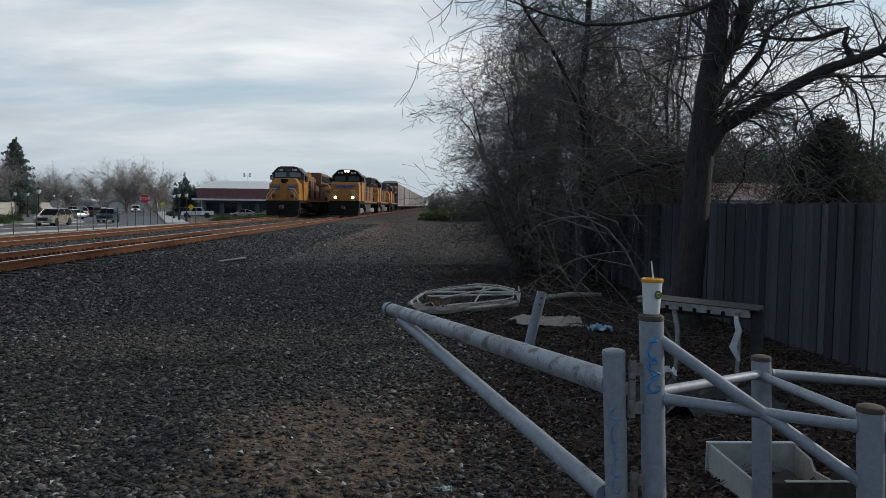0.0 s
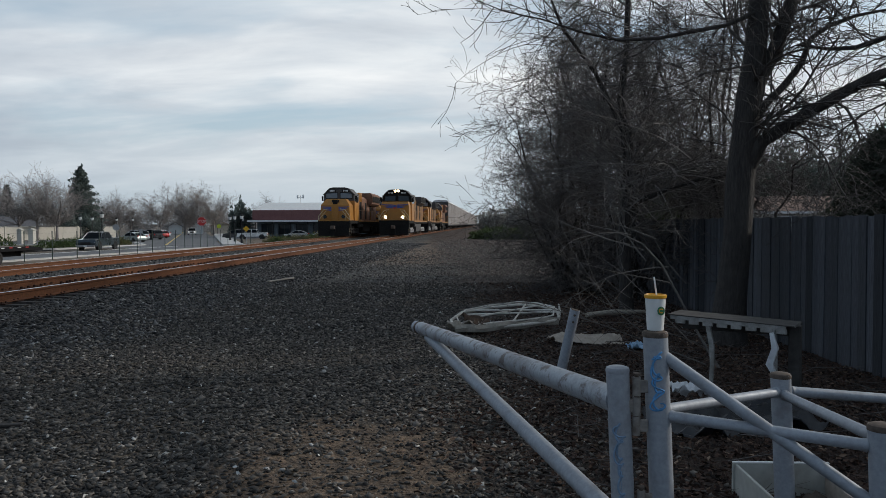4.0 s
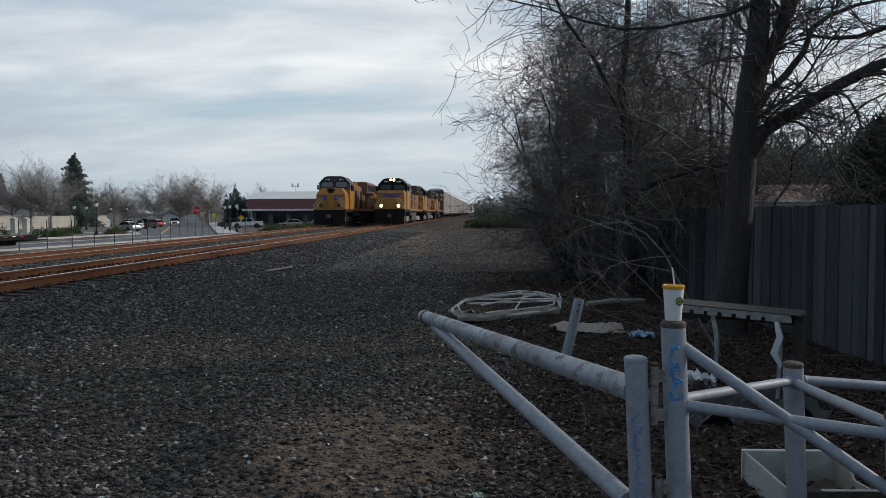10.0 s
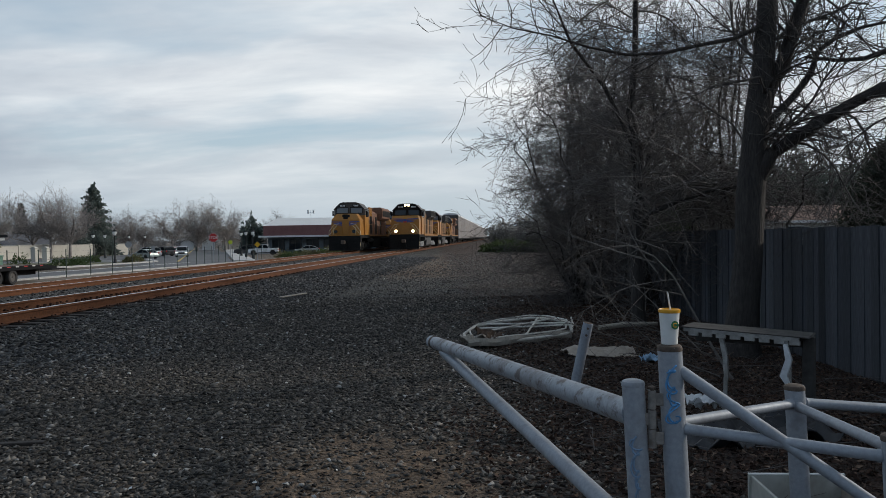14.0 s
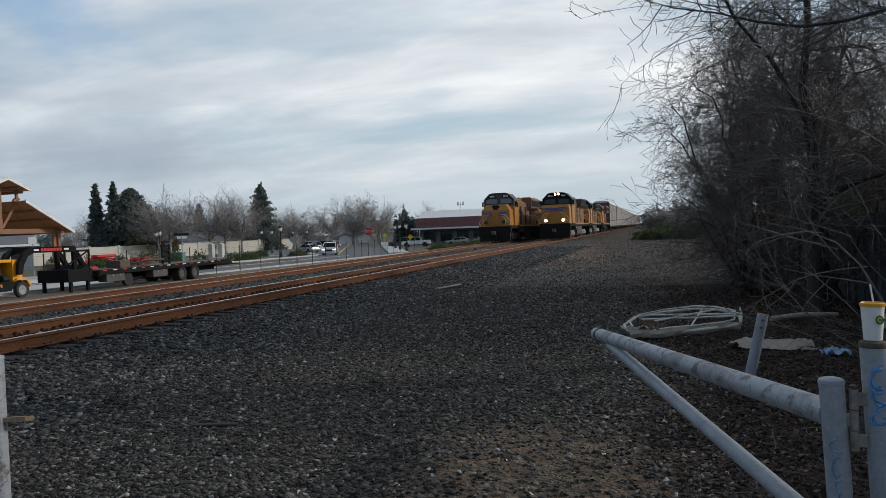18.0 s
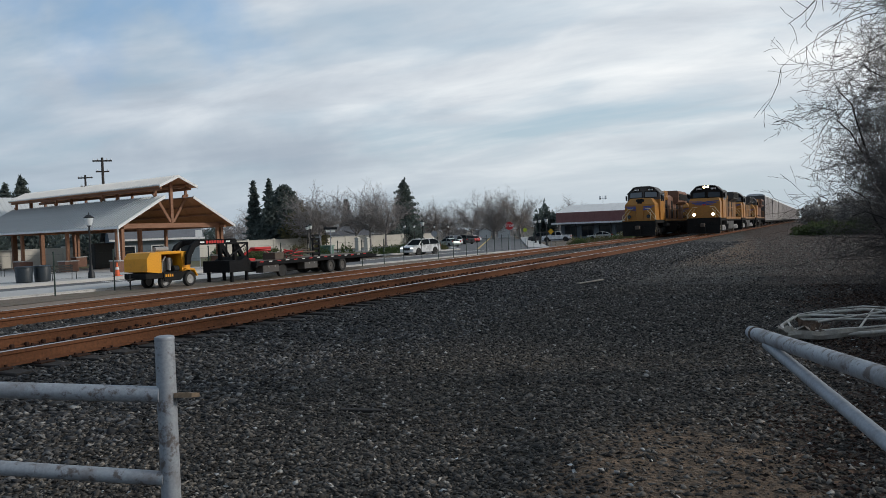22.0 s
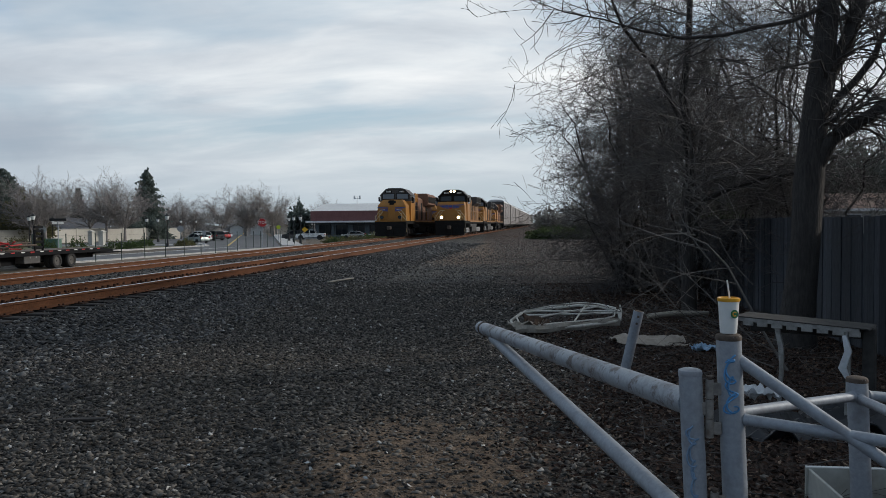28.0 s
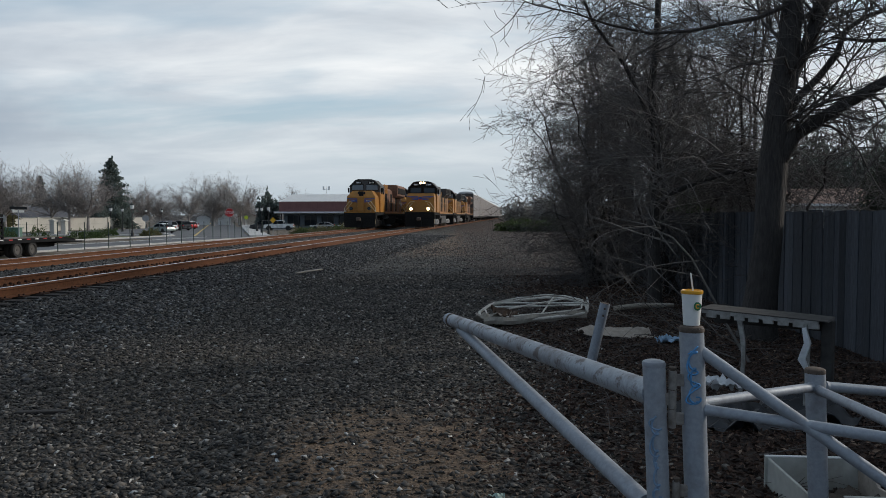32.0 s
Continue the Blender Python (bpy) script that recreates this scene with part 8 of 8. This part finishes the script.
def chip_mesh(name, centres, sizes, seed):
    """Many flat angular chips joined, six corners each."""
    rng = np.random.default_rng(seed)
    c, s = np.array(centres), np.array(sizes)[:, None, None]
    n = len(c)
    base = np.array([(1, 0, 0.05), (0.1, 1, 0), (-1, 0.1, 0.05), (0, -1, 0), (0, 0, 0.42), (0, 0, -0.5)])
    v = base[None] * rng.uniform(0.55, 1.35, (n, 6, 1)) + rng.normal(0, 0.16, (n, 6, 3))
    a = rng.random(n) * 6.283
    ca, sa = np.cos(a)[:, None], np.sin(a)[:, None]
    v = np.stack([v[..., 0] * ca - v[..., 1] * sa, v[..., 0] * sa + v[..., 1] * ca, v[..., 2] + v[..., 0] * rng.normal(0, 0.35, (n, 1))], -1)
    v = (v * s + c[:, None]).reshape(-1, 3)
    tri = np.array([(0, 1, 4), (1, 2, 4), (2, 3, 4), (3, 0, 4), (1, 0, 5), (2, 1, 5), (3, 2, 5), (0, 3, 5)])
    f = (np.arange(n)[:, None, None] * 6 + tri[None]).reshape(-1, 3)
    me = bpy.data.meshes.new(name)
    me.vertices.add(len(v))
    me.vertices.foreach_set("co", v.ravel())
    me.loops.add(f.size)
    me.loops.foreach_set("vertex_index", f.ravel().astype(np.int32))
    me.polygons.add(len(f))
    me.polygons.foreach_set("loop_start", (np.arange(len(f)) * 3).astype(np.int32))
    me.update(calc_edges=True)
    return me


def scatter(n, seed, x0, x1, y0, y1, near=1.0):
    """Random places on the ground, closer together towards the gate."""
    rng = np.random.default_rng(seed)
    y = y0 + (y1 - y0) * rng.random(n) ** near
    x = x0 + (x1 - x0) * rng.random(n)
    return np.stack([x, y], 1), rng


def lay(points, lift):
    return [(x, y, height(x, y) + lift) for x, y in points]


# chips paled to match the sunlit band painted on the ground
PALE_BITS = island_material("sunlit_tone_gravel", [(0.0, (0.02, 0.02, 0.02)), (0.35, (0.08, 0.075, 0.068)), (0.7, (0.17, 0.16, 0.14)), (1.0, (0.34, 0.32, 0.28))], scale=30)


def build_loose():
    pts, rng = scatter(46000, 1, -8.3, -4.4, -1.5, 60, 2.1)
    pts = pts[rng.random(len(pts)) < np.clip((-4.4 - pts[:, 0]) / 1.6, 0, 1)]
    size = rng.uniform(0.018, 0.05, len(pts)) * (1 + np.maximum(0, pts[:, 1] - 15) / 60)
    solid("ballast_shoulder", chip_mesh("ballast_shoulder", lay(pts, 0.008), size, 2), MAT["stones"], "loose dark grey ballast stones beside the rail", "ballast", kind="stuff")
    pts, rng = scatter(15000, 3, -15.6, -8.4, 1.0, 60, 1.6)
    keep = (np.abs(np.abs(pts[:, 0] - (-9.55 + 0.0028 * pts[:, 1])) - 0.755) > 0.12) & (np.abs(np.abs(pts[:, 0] - np.array([far_track(v) for v in pts[:, 1]])) - 0.755) > 0.12)
    pts = pts[keep]
    size = rng.uniform(0.02, 0.045, len(pts))
    solid("ballast_bed", stone_mesh("ballast_bed", lay(pts, 0.01), size, 4), MAT["stones"], "grey ballast stones between and beside the rails", "ballast", kind="stuff")
    pts, rng = scatter(22000, 5, -6.4, 1.6, 3.0, 46, 1.7)
    pts = pts[rng.random(len(pts)) < np.clip((46 - pts[:, 1]) / 22, 0, 1)]
    bare = ((pts[:, 0] + 0.75) / 0.7) ** 2 + ((pts[:, 1] - 4.9) / 0.9) ** 2 < 1 + rng.normal(0, 0.5, len(pts))
    pts = pts[~bare | (rng.random(len(pts)) < 0.15)]
    mulch = pts[:, 0] + 0.085 * pts[:, 1] - 0.35 + rng.normal(0, 0.3, len(pts)) > 0.55
    pts = pts[~mulch | (rng.random(len(pts)) < 0.06)]
    size = (0.006 + 0.024 * rng.random(len(pts)) ** 2.4) * (1 + np.maximum(0, pts[:, 1] - 10) / 40) * (1 + 0.5 * (rng.random(len(pts)) > 0.95))
    solid("loose_gravel", stone_mesh("loose_gravel", lay(pts, 0.003), size, 6), MAT["gravel_bits"], "loose dark gravel strewn over the track side", "gravel", kind="stuff")
    # a close layer of chips before the gate
    pts, rng = scatter(140000, 31, -6.6, 1.5, 2.2, 20, 1.75)
    worn = ((pts[:, 0] + 0.75) / 0.95) ** 2 + ((pts[:, 1] - 4.9) / 1.2) ** 2 < 1 + rng.normal(0, 0.45, len(pts))
    soil = pts[:, 0] + 0.085 * pts[:, 1] - 0.35 + rng.normal(0, 0.4, len(pts)) > 0.7
    pts = pts[(~worn & ~soil) | (rng.random(len(pts)) < np.where(soil, 0.05, 0.3))]
    size = (0.008 + 0.024 * rng.random(len(pts)) ** 1.7) * (1 + np.maximum(0, pts[:, 1] - 8) / 25)
    solid("gravel_chips", chip_mesh("gravel_chips", lay(pts, 0.004), size, 32), MAT["gravel_bits"], "close layer of dark angular gravel chips", "gravel", kind="stuff")
    pts, rng = scatter(24000, 15, -6.4, 3.2, 15, 75, 1.7)
    pts = pts[rng.random(len(pts)) < np.clip((pts[:, 1] - 14) / 12, 0, 1) * np.clip((62 - pts[:, 1]) / 36, 0.12, 1) * np.clip((pts[:, 0] + 6.6) / 2.5, 0, 1)]
    size = rng.uniform(0.008, 0.02, len(pts)) * (0.7 + pts[:, 1] / 30)
    solid("far_gravel", stone_mesh("far_gravel", lay(pts, 0.004), size, 16), PALE_BITS, "loose gravel further along the track side", "gravel", kind="stuff")
    pts, rng = scatter(95000, 7, -0.9, 4.6, 1.8, 20, 1.5)
    keep = pts[:, 0] + 0.4 * np.sin(pts[:, 1] * 1.3) + rng.normal(0, 0.4, len(pts)) > 0.3
    solid("fallen_leaves", leaf_mesh("fallen_leaves", np.array(lay(pts[keep], 0.012)), 0.022, 8, 0.7), MAT["leaf_bits"], "dry brown fallen leaves under the trees", "leaves", kind="stuff")
    # twigs in the leaf soil
    w = Wood(12)
    for k in range(260):
        x, y = w.rnd.uniform(0.6, 4.0), w.rnd.uniform(3.5, 14)
        w.grow((x, y, height(x, y) + 0.02), (w.rnd.gauss(0, 1), w.rnd.gauss(0, 1), 0.08), w.rnd.uniform(0.2, 0.8), 0.005, 1, 1, up=0.0, bend=0.12, thin=0.0015)
    ob = new("fallen_twigs", w.data("fallen_twigs"))
    ob.data.materials.append(MAT["twig"])
    tagged(ob, "thin fallen twigs among the leaves", "twigs", kind="stuff")
    pts, rng = scatter(420, 21, -5.5, 3.2, 2.5, 24, 1.4)
    pal = island_material("pale_scraps", [(0, (0.25, 0.24, 0.22)), (0.6, (0.5, 0.49, 0.46)), (1, (0.75, 0.74, 0.72))], scale=20)
    solid("paper_scraps", leaf_mesh("paper_scraps", np.array(lay(pts, 0.012)), 0.022, 22, 0.85), pal, "small pale scraps of paper on the gravel", "litter", kind="stuff")


build_loose()


def crumple(nx, ny, sx, sy, amp, seed, thick=0.004):
    """A crumpled sheet with thickness."""
    m = Mesh()
    for lay_z in (0, -thick):
        for j in range(ny + 1):
            for i in range(nx + 1):
                u, v = i / nx - 0.5, j / ny - 0.5
                h = amp * (noise.noise((u * 4 + seed, v * 4, seed)) + 0.5 * noise.noise((u * 11, v * 11 + seed, 1)))
                e = 1 + 0.1 * noise.noise((u * 5, v * 5, seed + 9))
                m.v.append((u * sx * e, v * sy * e, h + amp * 0.55 + lay_z))
    n = (nx + 1) * (ny + 1)
    for j in range(ny):
        for i in range(nx):
            a = j * (nx + 1) + i
            m.f.append((a, a + 1, a + nx + 2, a + nx + 1))
            m.f.append((n + a, n + a + nx + 1, n + a + nx + 2, n + a + 1))
    border = [i for i in range(nx)] + [j * (nx + 1) + nx for j in range(ny)] + [ny * (nx + 1) + i for i in range(nx, 0, -1)] + [j * (nx + 1) for j in range(ny, 0, -1)]
    for k in range(len(border)):
        a, b = border[k], border[(k + 1) % len(border)]
        m.f.append((a, n + a, n + b, b))
    return m


def build_dumped():
    grey_cloth = surface("grimy_beige_cloth", (0.34, 0.305, 0.255), 0.9, grain=40, stain=6, spread=0.2, dirt=(0.12, 0.10, 0.085), bump=0.3)
    pale_frame = surface("dirty_cream_plastic", (0.68, 0.64, 0.57), 0.6, grain=30, stain=5, spread=0.15, dirt=(0.18, 0.15, 0.12), bump=0.1)
    # flattened frame with torn cover
    f = thing("dumped_lounger", "flattened cream frame with torn cloth, dumped on the ground", "junk frame", m=pose(0.40, 11.2, 0.02))
    rim = [(-0.8, -0.2, 0.05), (-0.57, -0.62, 0.05), (-0.25, -0.56, 0.09), (0.16, -0.44, 0.11), (0.59, -0.2, 0.13), (0.75, -0.06, 0.15), (0.79, 0.17, 0.25), (0.53, 0.58, 0.27), (0.2, 0.98, 0.25), (-0.31, 1.0, 0.19), (-0.72, 0.85, 0.13), (-0.86, 0.3, 0.08), (-0.8, -0.2, 0.05)]
    part("rim", Mesh().tube(rim, 0.022, 8), pale_frame, f, smooth=True)
    inner = [(x * 0.9, y * 0.86 + 0.06, z + 0.05) for x, y, z in rim]
    part("inner_rim", Mesh().tube(inner, 0.013, 8), pale_frame, f, smooth=True)
    for k in (5, 6):
        part("corner_strut", Mesh().rod(rim[k], (rim[k][0] - 0.02, rim[k][1] + 0.02, rim[k][2] + 0.1), 0.016, 0.014, 7), pale_frame, f, smooth=True)
    for a, b in (((-0.7, 0.5, 0.14), (0.76, 0.1, 0.24)), ((-0.6, 0.1, 0.13), (0.5, 0.6, 0.28)), ((0.05, -0.4, 0.13), (0.3, 0.8, 0.27)), ((-0.5, 0.75, 0.18), (0.7, 0.25, 0.25))):
        part("cross_bar", Mesh().rod(a, b, 0.014, 0.014, 7), pale_frame, f, smooth=True)
    skirt = Mesh()
    n = 40
    for k in range(n + 1):
        s = k / n
        x = -0.75 + 1.5 * s
        y = -0.68 + 0.6 * s ** 1.6 + 0.012 * math.sin(s * 29)
        z = 0.10 + 0.06 * s + 0.012 * math.sin(s * 17)
        skirt.v += [(x, y, z + 0.03), (x, y - 0.03 - 0.01 * math.sin(s * 31), z - 0.02), (x, y - 0.01, max(0.0, z - 0.075)), (x, y + 0.02, z + 0.025)]
    skirt.f = [(4 * k + j, 4 * k + (j + 1) % 4, 4 * k + 4 + (j + 1) % 4, 4 * k + 4 + j) for k in range(n) for j in range(4)]
    part("torn_cover", skirt, grey_cloth, f, "torn beige cloth cover", smooth=True)
    part("cloth_wad", crumple(16, 12, 0.5, 0.4, 0.12, 3.3), grey_cloth, f, "wadded cloth", m=pose(-0.62, -0.42, 0.05), smooth=True)
    part("cloth_wad", crumple(16, 12, 0.42, 0.3, 0.10, 8.1), surface("brown_rag", (0.10, 0.065, 0.045), 0.9, grain=40, stain=6, spread=0.3, bump=0.2), f, "brown rag", m=pose(-0.45, -0.35, 0.10, 20, 10, 40), smooth=True)
    # leaning pipe stub
    b = thing("pipe_stub", "rusty grey steel pipe stub leaning out of the ground", "pipe")
    top, foot = Vector((0.965, 7.42, 0.735)), Vector((0.79, 7.5, -0.1))
    stub = part("pipe", Mesh().rod(foot, top, 0.05, 0.05, 16), MAT["galv"], b, smooth=True)
    part("pipe_mouth", Mesh().rod(top, top + (top - foot).normalized() * 0.003, 0.042, 0.042, 16), MAT["rust"], stub)
    for k in (0.05, 0.12):
        p = top - (top - foot).normalized() * k
        part("bolt_hole", Mesh().rod(p + Vector((0, -0.053, 0)), p + Vector((0, -0.048, 0)), 0.012, 0.012, 10), MAT["rust"], stub)
    # cardboard, bag, rag
    card = surface("weathered_cardboard", (0.44, 0.375, 0.31), 0.9, grain=30, stain=4, spread=0.15, dirt=(0.18, 0.145, 0.115), bump=0.15)
    solid("cardboard_sheet", crumple(20, 10, 0.98, 0.42, 0.07, 5.5, 0.006), card, "buckled beige cardboard sheet lying on leaves", "cardboard", m=pose(1.42, 10.0, 0.03, 4, 3, 8), smooth=True)
    blue = surface("pale_blue_plastic", (0.30, 0.46, 0.62), 0.45, grain=30, stain=6, spread=0.2, bump=0.1)
    solid("plastic_bag", crumple(16, 14, 0.30, 0.22, 0.075, 2.2), blue, "crumpled pale blue plastic bag on the leaves", "bag", m=pose(2.0, 9.45, 0.02, 0, 0, 20), smooth=True)
    white = surface("white_film_plastic", (0.62, 0.63, 0.64), 0.4, grain=30, stain=6, spread=0.12, bump=0.1)
    solid("plastic_bag", crumple(16, 14, 0.26, 0.2, 0.07, 6.2), white, "crumpled white plastic bag beside a dark tarpaulin", "bag", m=pose(1.63, 5.75, 0.30), smooth=True)
    tarp = surface("dark_tarpaulin", (0.028, 0.03, 0.034), 0.55, grain=20, stain=4, spread=0.3, bump=0.2)
    solid("tarpaulin", crumple(26, 20, 1.2, 0.8, 0.16, 1.7, 0.01), tarp, "crumpled dark grey tarpaulin on the leaf litter", "tarpaulin", m=pose(2.0, 5.9, 0.0, 0, 0, 15), smooth=True)
    mint = surface("pale_mint_cloth", (0.35, 0.46, 0.40), 0.8, grain=30, stain=6, spread=0.15, bump=0.1)
    solid("rag", crumple(10, 10, 0.10, 0.08, 0.022, 4.4), mint, "small pale green rag on the gravel", "rag", m=pose(-0.03, 4.1, 0.01), smooth=True)
    # plank by the ballast
    plank = surface("bleached_plank", (0.42, 0.37, 0.30), 0.85, grain=20, stain=4, spread=0.2, bump=0.2)
    p, q = Vector((-5.72, 19.5, 0.05)), Vector((-5.42, 20.9, 0.06))
    solid("plank", Mesh().box(0, (q - p).length, -0.05, 0.05, 0, 0.03, 0.005), plank, "bleached narrow plank lying on the gravel", "plank", m=pose(p.x, p.y, p.z, 0, 0, math.degrees(math.atan2(q.y - p.y, q.x - p.x))))
    dark = Mesh().box(-0.2, 0.2, -0.035, 0.035, 0, 0.03, 0.008)
    solid("wood_scrap", dark, MAT["tie"], "short dark scrap of wood on the gravel", "wood scrap", m=pose(-3.72, 5.6, 0.0, 0, 0, 12))
    # old drawer
    t = thing("drawer", "dirty white open drawer lying in the leaves", "drawer", m=pose(1.75, 3.98, 0.05, 0, 0, 1))
    dw = surface("dirty_white_laminate", (0.44, 0.44, 0.40), 0.6, grain=20, stain=4, spread=0.1, dirt=(0.22, 0.19, 0.15), dirt_amount=0.6, bump=0.05)
    part("drawer_side", Mesh().box(-0.262, -0.246, -0.29, 0.28, 0.0, 0.195, 0.003), dw, t, "white side panel")
    part("drawer_side", Mesh().prism([(-0.29, 0), (0.28, 0), (0.28, 0.19), (0.1, 0.17), (0.05, 0.12), (-0.29, 0.14)], "x", 0.226, 0.242), card, t, "broken brown side")
    part("drawer_back", Mesh().prism([(-0.275, 0), (0.24, 0), (0.255, 0.08), (0.25, 0.2), (-0.275, 0.2)], "y", 0.265, 0.283), dw, t)
    part("back_edge", Mesh().box(-0.275, 0.25, 0.264, 0.286, 0.2, 0.208, 0.002), MAT["white_paint"], t, "white edging")
    # the shaded front gets its darkness from the leaf-soil colour
    part("drawer_front", Mesh().box(-0.262, 0.242, -0.31, -0.29, 0, 0.19, 0.004), MAT["litter"], t, "front panel coloured dark for its shade")
    part("front_edge", Mesh().box(-0.1, 0.242, -0.312, -0.288, 0.19, 0.196, 0.002), dw, t, "pale broken edge")
    part("drawer_floor", Mesh().box(-0.246, 0.226, -0.29, 0.265, 0.01, 0.02), card, t)
    part("wet_debris", crumple(14, 12, 0.38, 0.34, 0.06, 9.7), MAT["litter"], t, "wet dark leaves", m=pose(0.03, -0.05, 0.03), smooth=True)
    # broken table
    k = thing("broken_table", "broken table with a slotted white edge strip and splintered legs", "table", m=pose(1.66, 6.47, 0.0, 0, 0, -30.5))
    L = 0.90
    dirty_white = surface("peeling_dirty_white", (0.30, 0.29, 0.27), 0.85, grain=18, stain=6, spread=0.35, dirt=(0.13, 0.11, 0.09), dirt_amount=0.8, bump=0.3)
    rot = surface("rotten_dark_board", (0.05, 0.046, 0.042), 0.9, grain=14, stain=4, spread=0.4, bump=0.3)
    strip_m = Mesh().prism([(0, 0.775), (L, 0.742), (L, 0.775), (0, 0.806)], "y", -0.012, 0.012)
    for j in range(8):
        x = 0.02 + j * (L / 8)
        z = 0.775 - 0.033 * x / L
        strip_m.box(x + 0.02, x + L / 8 - 0.012, -0.012, 0.012, z - 0.034, z + 0.004, 0.003)
    part("edge_strip", strip_m, dirty_white, k, "slotted dirty white strip")
    part("table_top", Mesh().prism([(-0.02, 0.807), (L, 0.775), (L + 0.07, 0.770), (L + 0.06, 0.780), (0.4, 0.801), (-0.02, 0.815)], "y", -0.016, 0.34), rot, k, "dark rotten board")
    for x, dx in ((0.30, 0.035), (0.80, 0.02)):
        part("leg", Mesh().tube([(x, 0.02, 0.75), (x + dx, 0.02, 0.58), (x + dx * 1.3, 0.0, 0.42), (x + dx * 0.4, 0.02, 0.0)], [0.024, 0.027, 0.022, 0.018], 4), dirty_white, k, "splintered white leg")
    part("inner_rail", Mesh().box(0.02, L, 0.28, 0.31, 0.66, 0.78, 0.004), rot, k, "dark inner rail")
    part("back_leg", Mesh().box(0.90, 0.99, 0.1, 0.2, 0, 0.775, 0.01), rot, k, "dark rotten leg")
    part("rag_strip", Mesh().tube([(0.80, -0.02, 0.72), (0.83, -0.03, 0.6), (0.79, -0.025, 0.47), (0.84, -0.03, 0.36)], [0.02, 0.034, 0.038, 0.014], 4), white, k, "hanging white rag")
    part("wire", Mesh().tube([(0.0, 0.0, 0.74), (0.15, -0.05, 0.62), (0.28, 0.0, 0.54), (0.4, 0.02, 0.62)], 0.004, 5), MAT["rust"], k)
    # fallen bough by the fence
    lg = thing("fallen_log", "pale weathered log lying in the litter", "log", m=pose(2.3, 12.75, 0.06, 0, 0, 20))
    part("log", Mesh().tube([(-0.6, 0, 0), (-0.1, 0.03, 0.03), (0.5, 0, 0.02)], [0.04, 0.045, 0.03], 9), plank, lg, smooth=True)


build_dumped()


def motions():
    """The three vehicles that drive while the trains stand."""
    def drive(ob, rows):
        out = []
        for t, x, y, turn in rows:
            out.append((t, pose(x, y, height(x, y) + 0.03, 0, 0, turn)))
        walk(ob, out)

    drive(TAN_SUV, [(0, -39.3, 77.0, 2), (1, -38.9, 70.0, 0), (2, -38.4, 62.6, -1), (4, -38.0, 47.6, 0), (6, -37.8, 31, 0), (10, -37.6, -4, 0), (20, -37.5, -110, 0), (32, -37.5, -240, 0)])
    drive(NAVY_TRUCK, [(0, -41.6, 95.0, 14), (2, -39.5, 84.5, 8), (4.5, -38.8, 69.0, 2), (5, -38.6, 64.8, 1), (6, -38.3, 56.0, 0), (8, -38.0, 38, 0), (12, -37.8, -4, 0), (20, -37.6, -90, 0), (32, -37.5, -220, 0)])
    drive(WHITE_SUV, [(0, -77.5, 193, 21), (5, -74.5, 184, 21), (8, -70.0, 171, 21), (10, -66.4, 158, 21), (11, -63.6, 150, 21), (12, -60.1, 141, 21), (13, -56.3, 131, 21), (14, -53.0, 122, 21), (15.5, -48.4, 110.5, 20), (16.5, -45.4, 102, 20), (17.5, -43.2, 96.0, 20), (18.5, -42.2, 93.4, 18), (19.4, -41.7, 92.0, 12), (20, -40.9, 89.0, 0), (21, -39.6, 81.0, -14), (22, -39.2, 73.3, -12), (23, -38.7, 63.6, -8), (24, -38.4, 55.3, -4), (25, -38.2, 46, 0), (26, -38.0, 36, 0), (28, -37.8, 14, 0), (32, -37.6, -34, 0)])


motions()
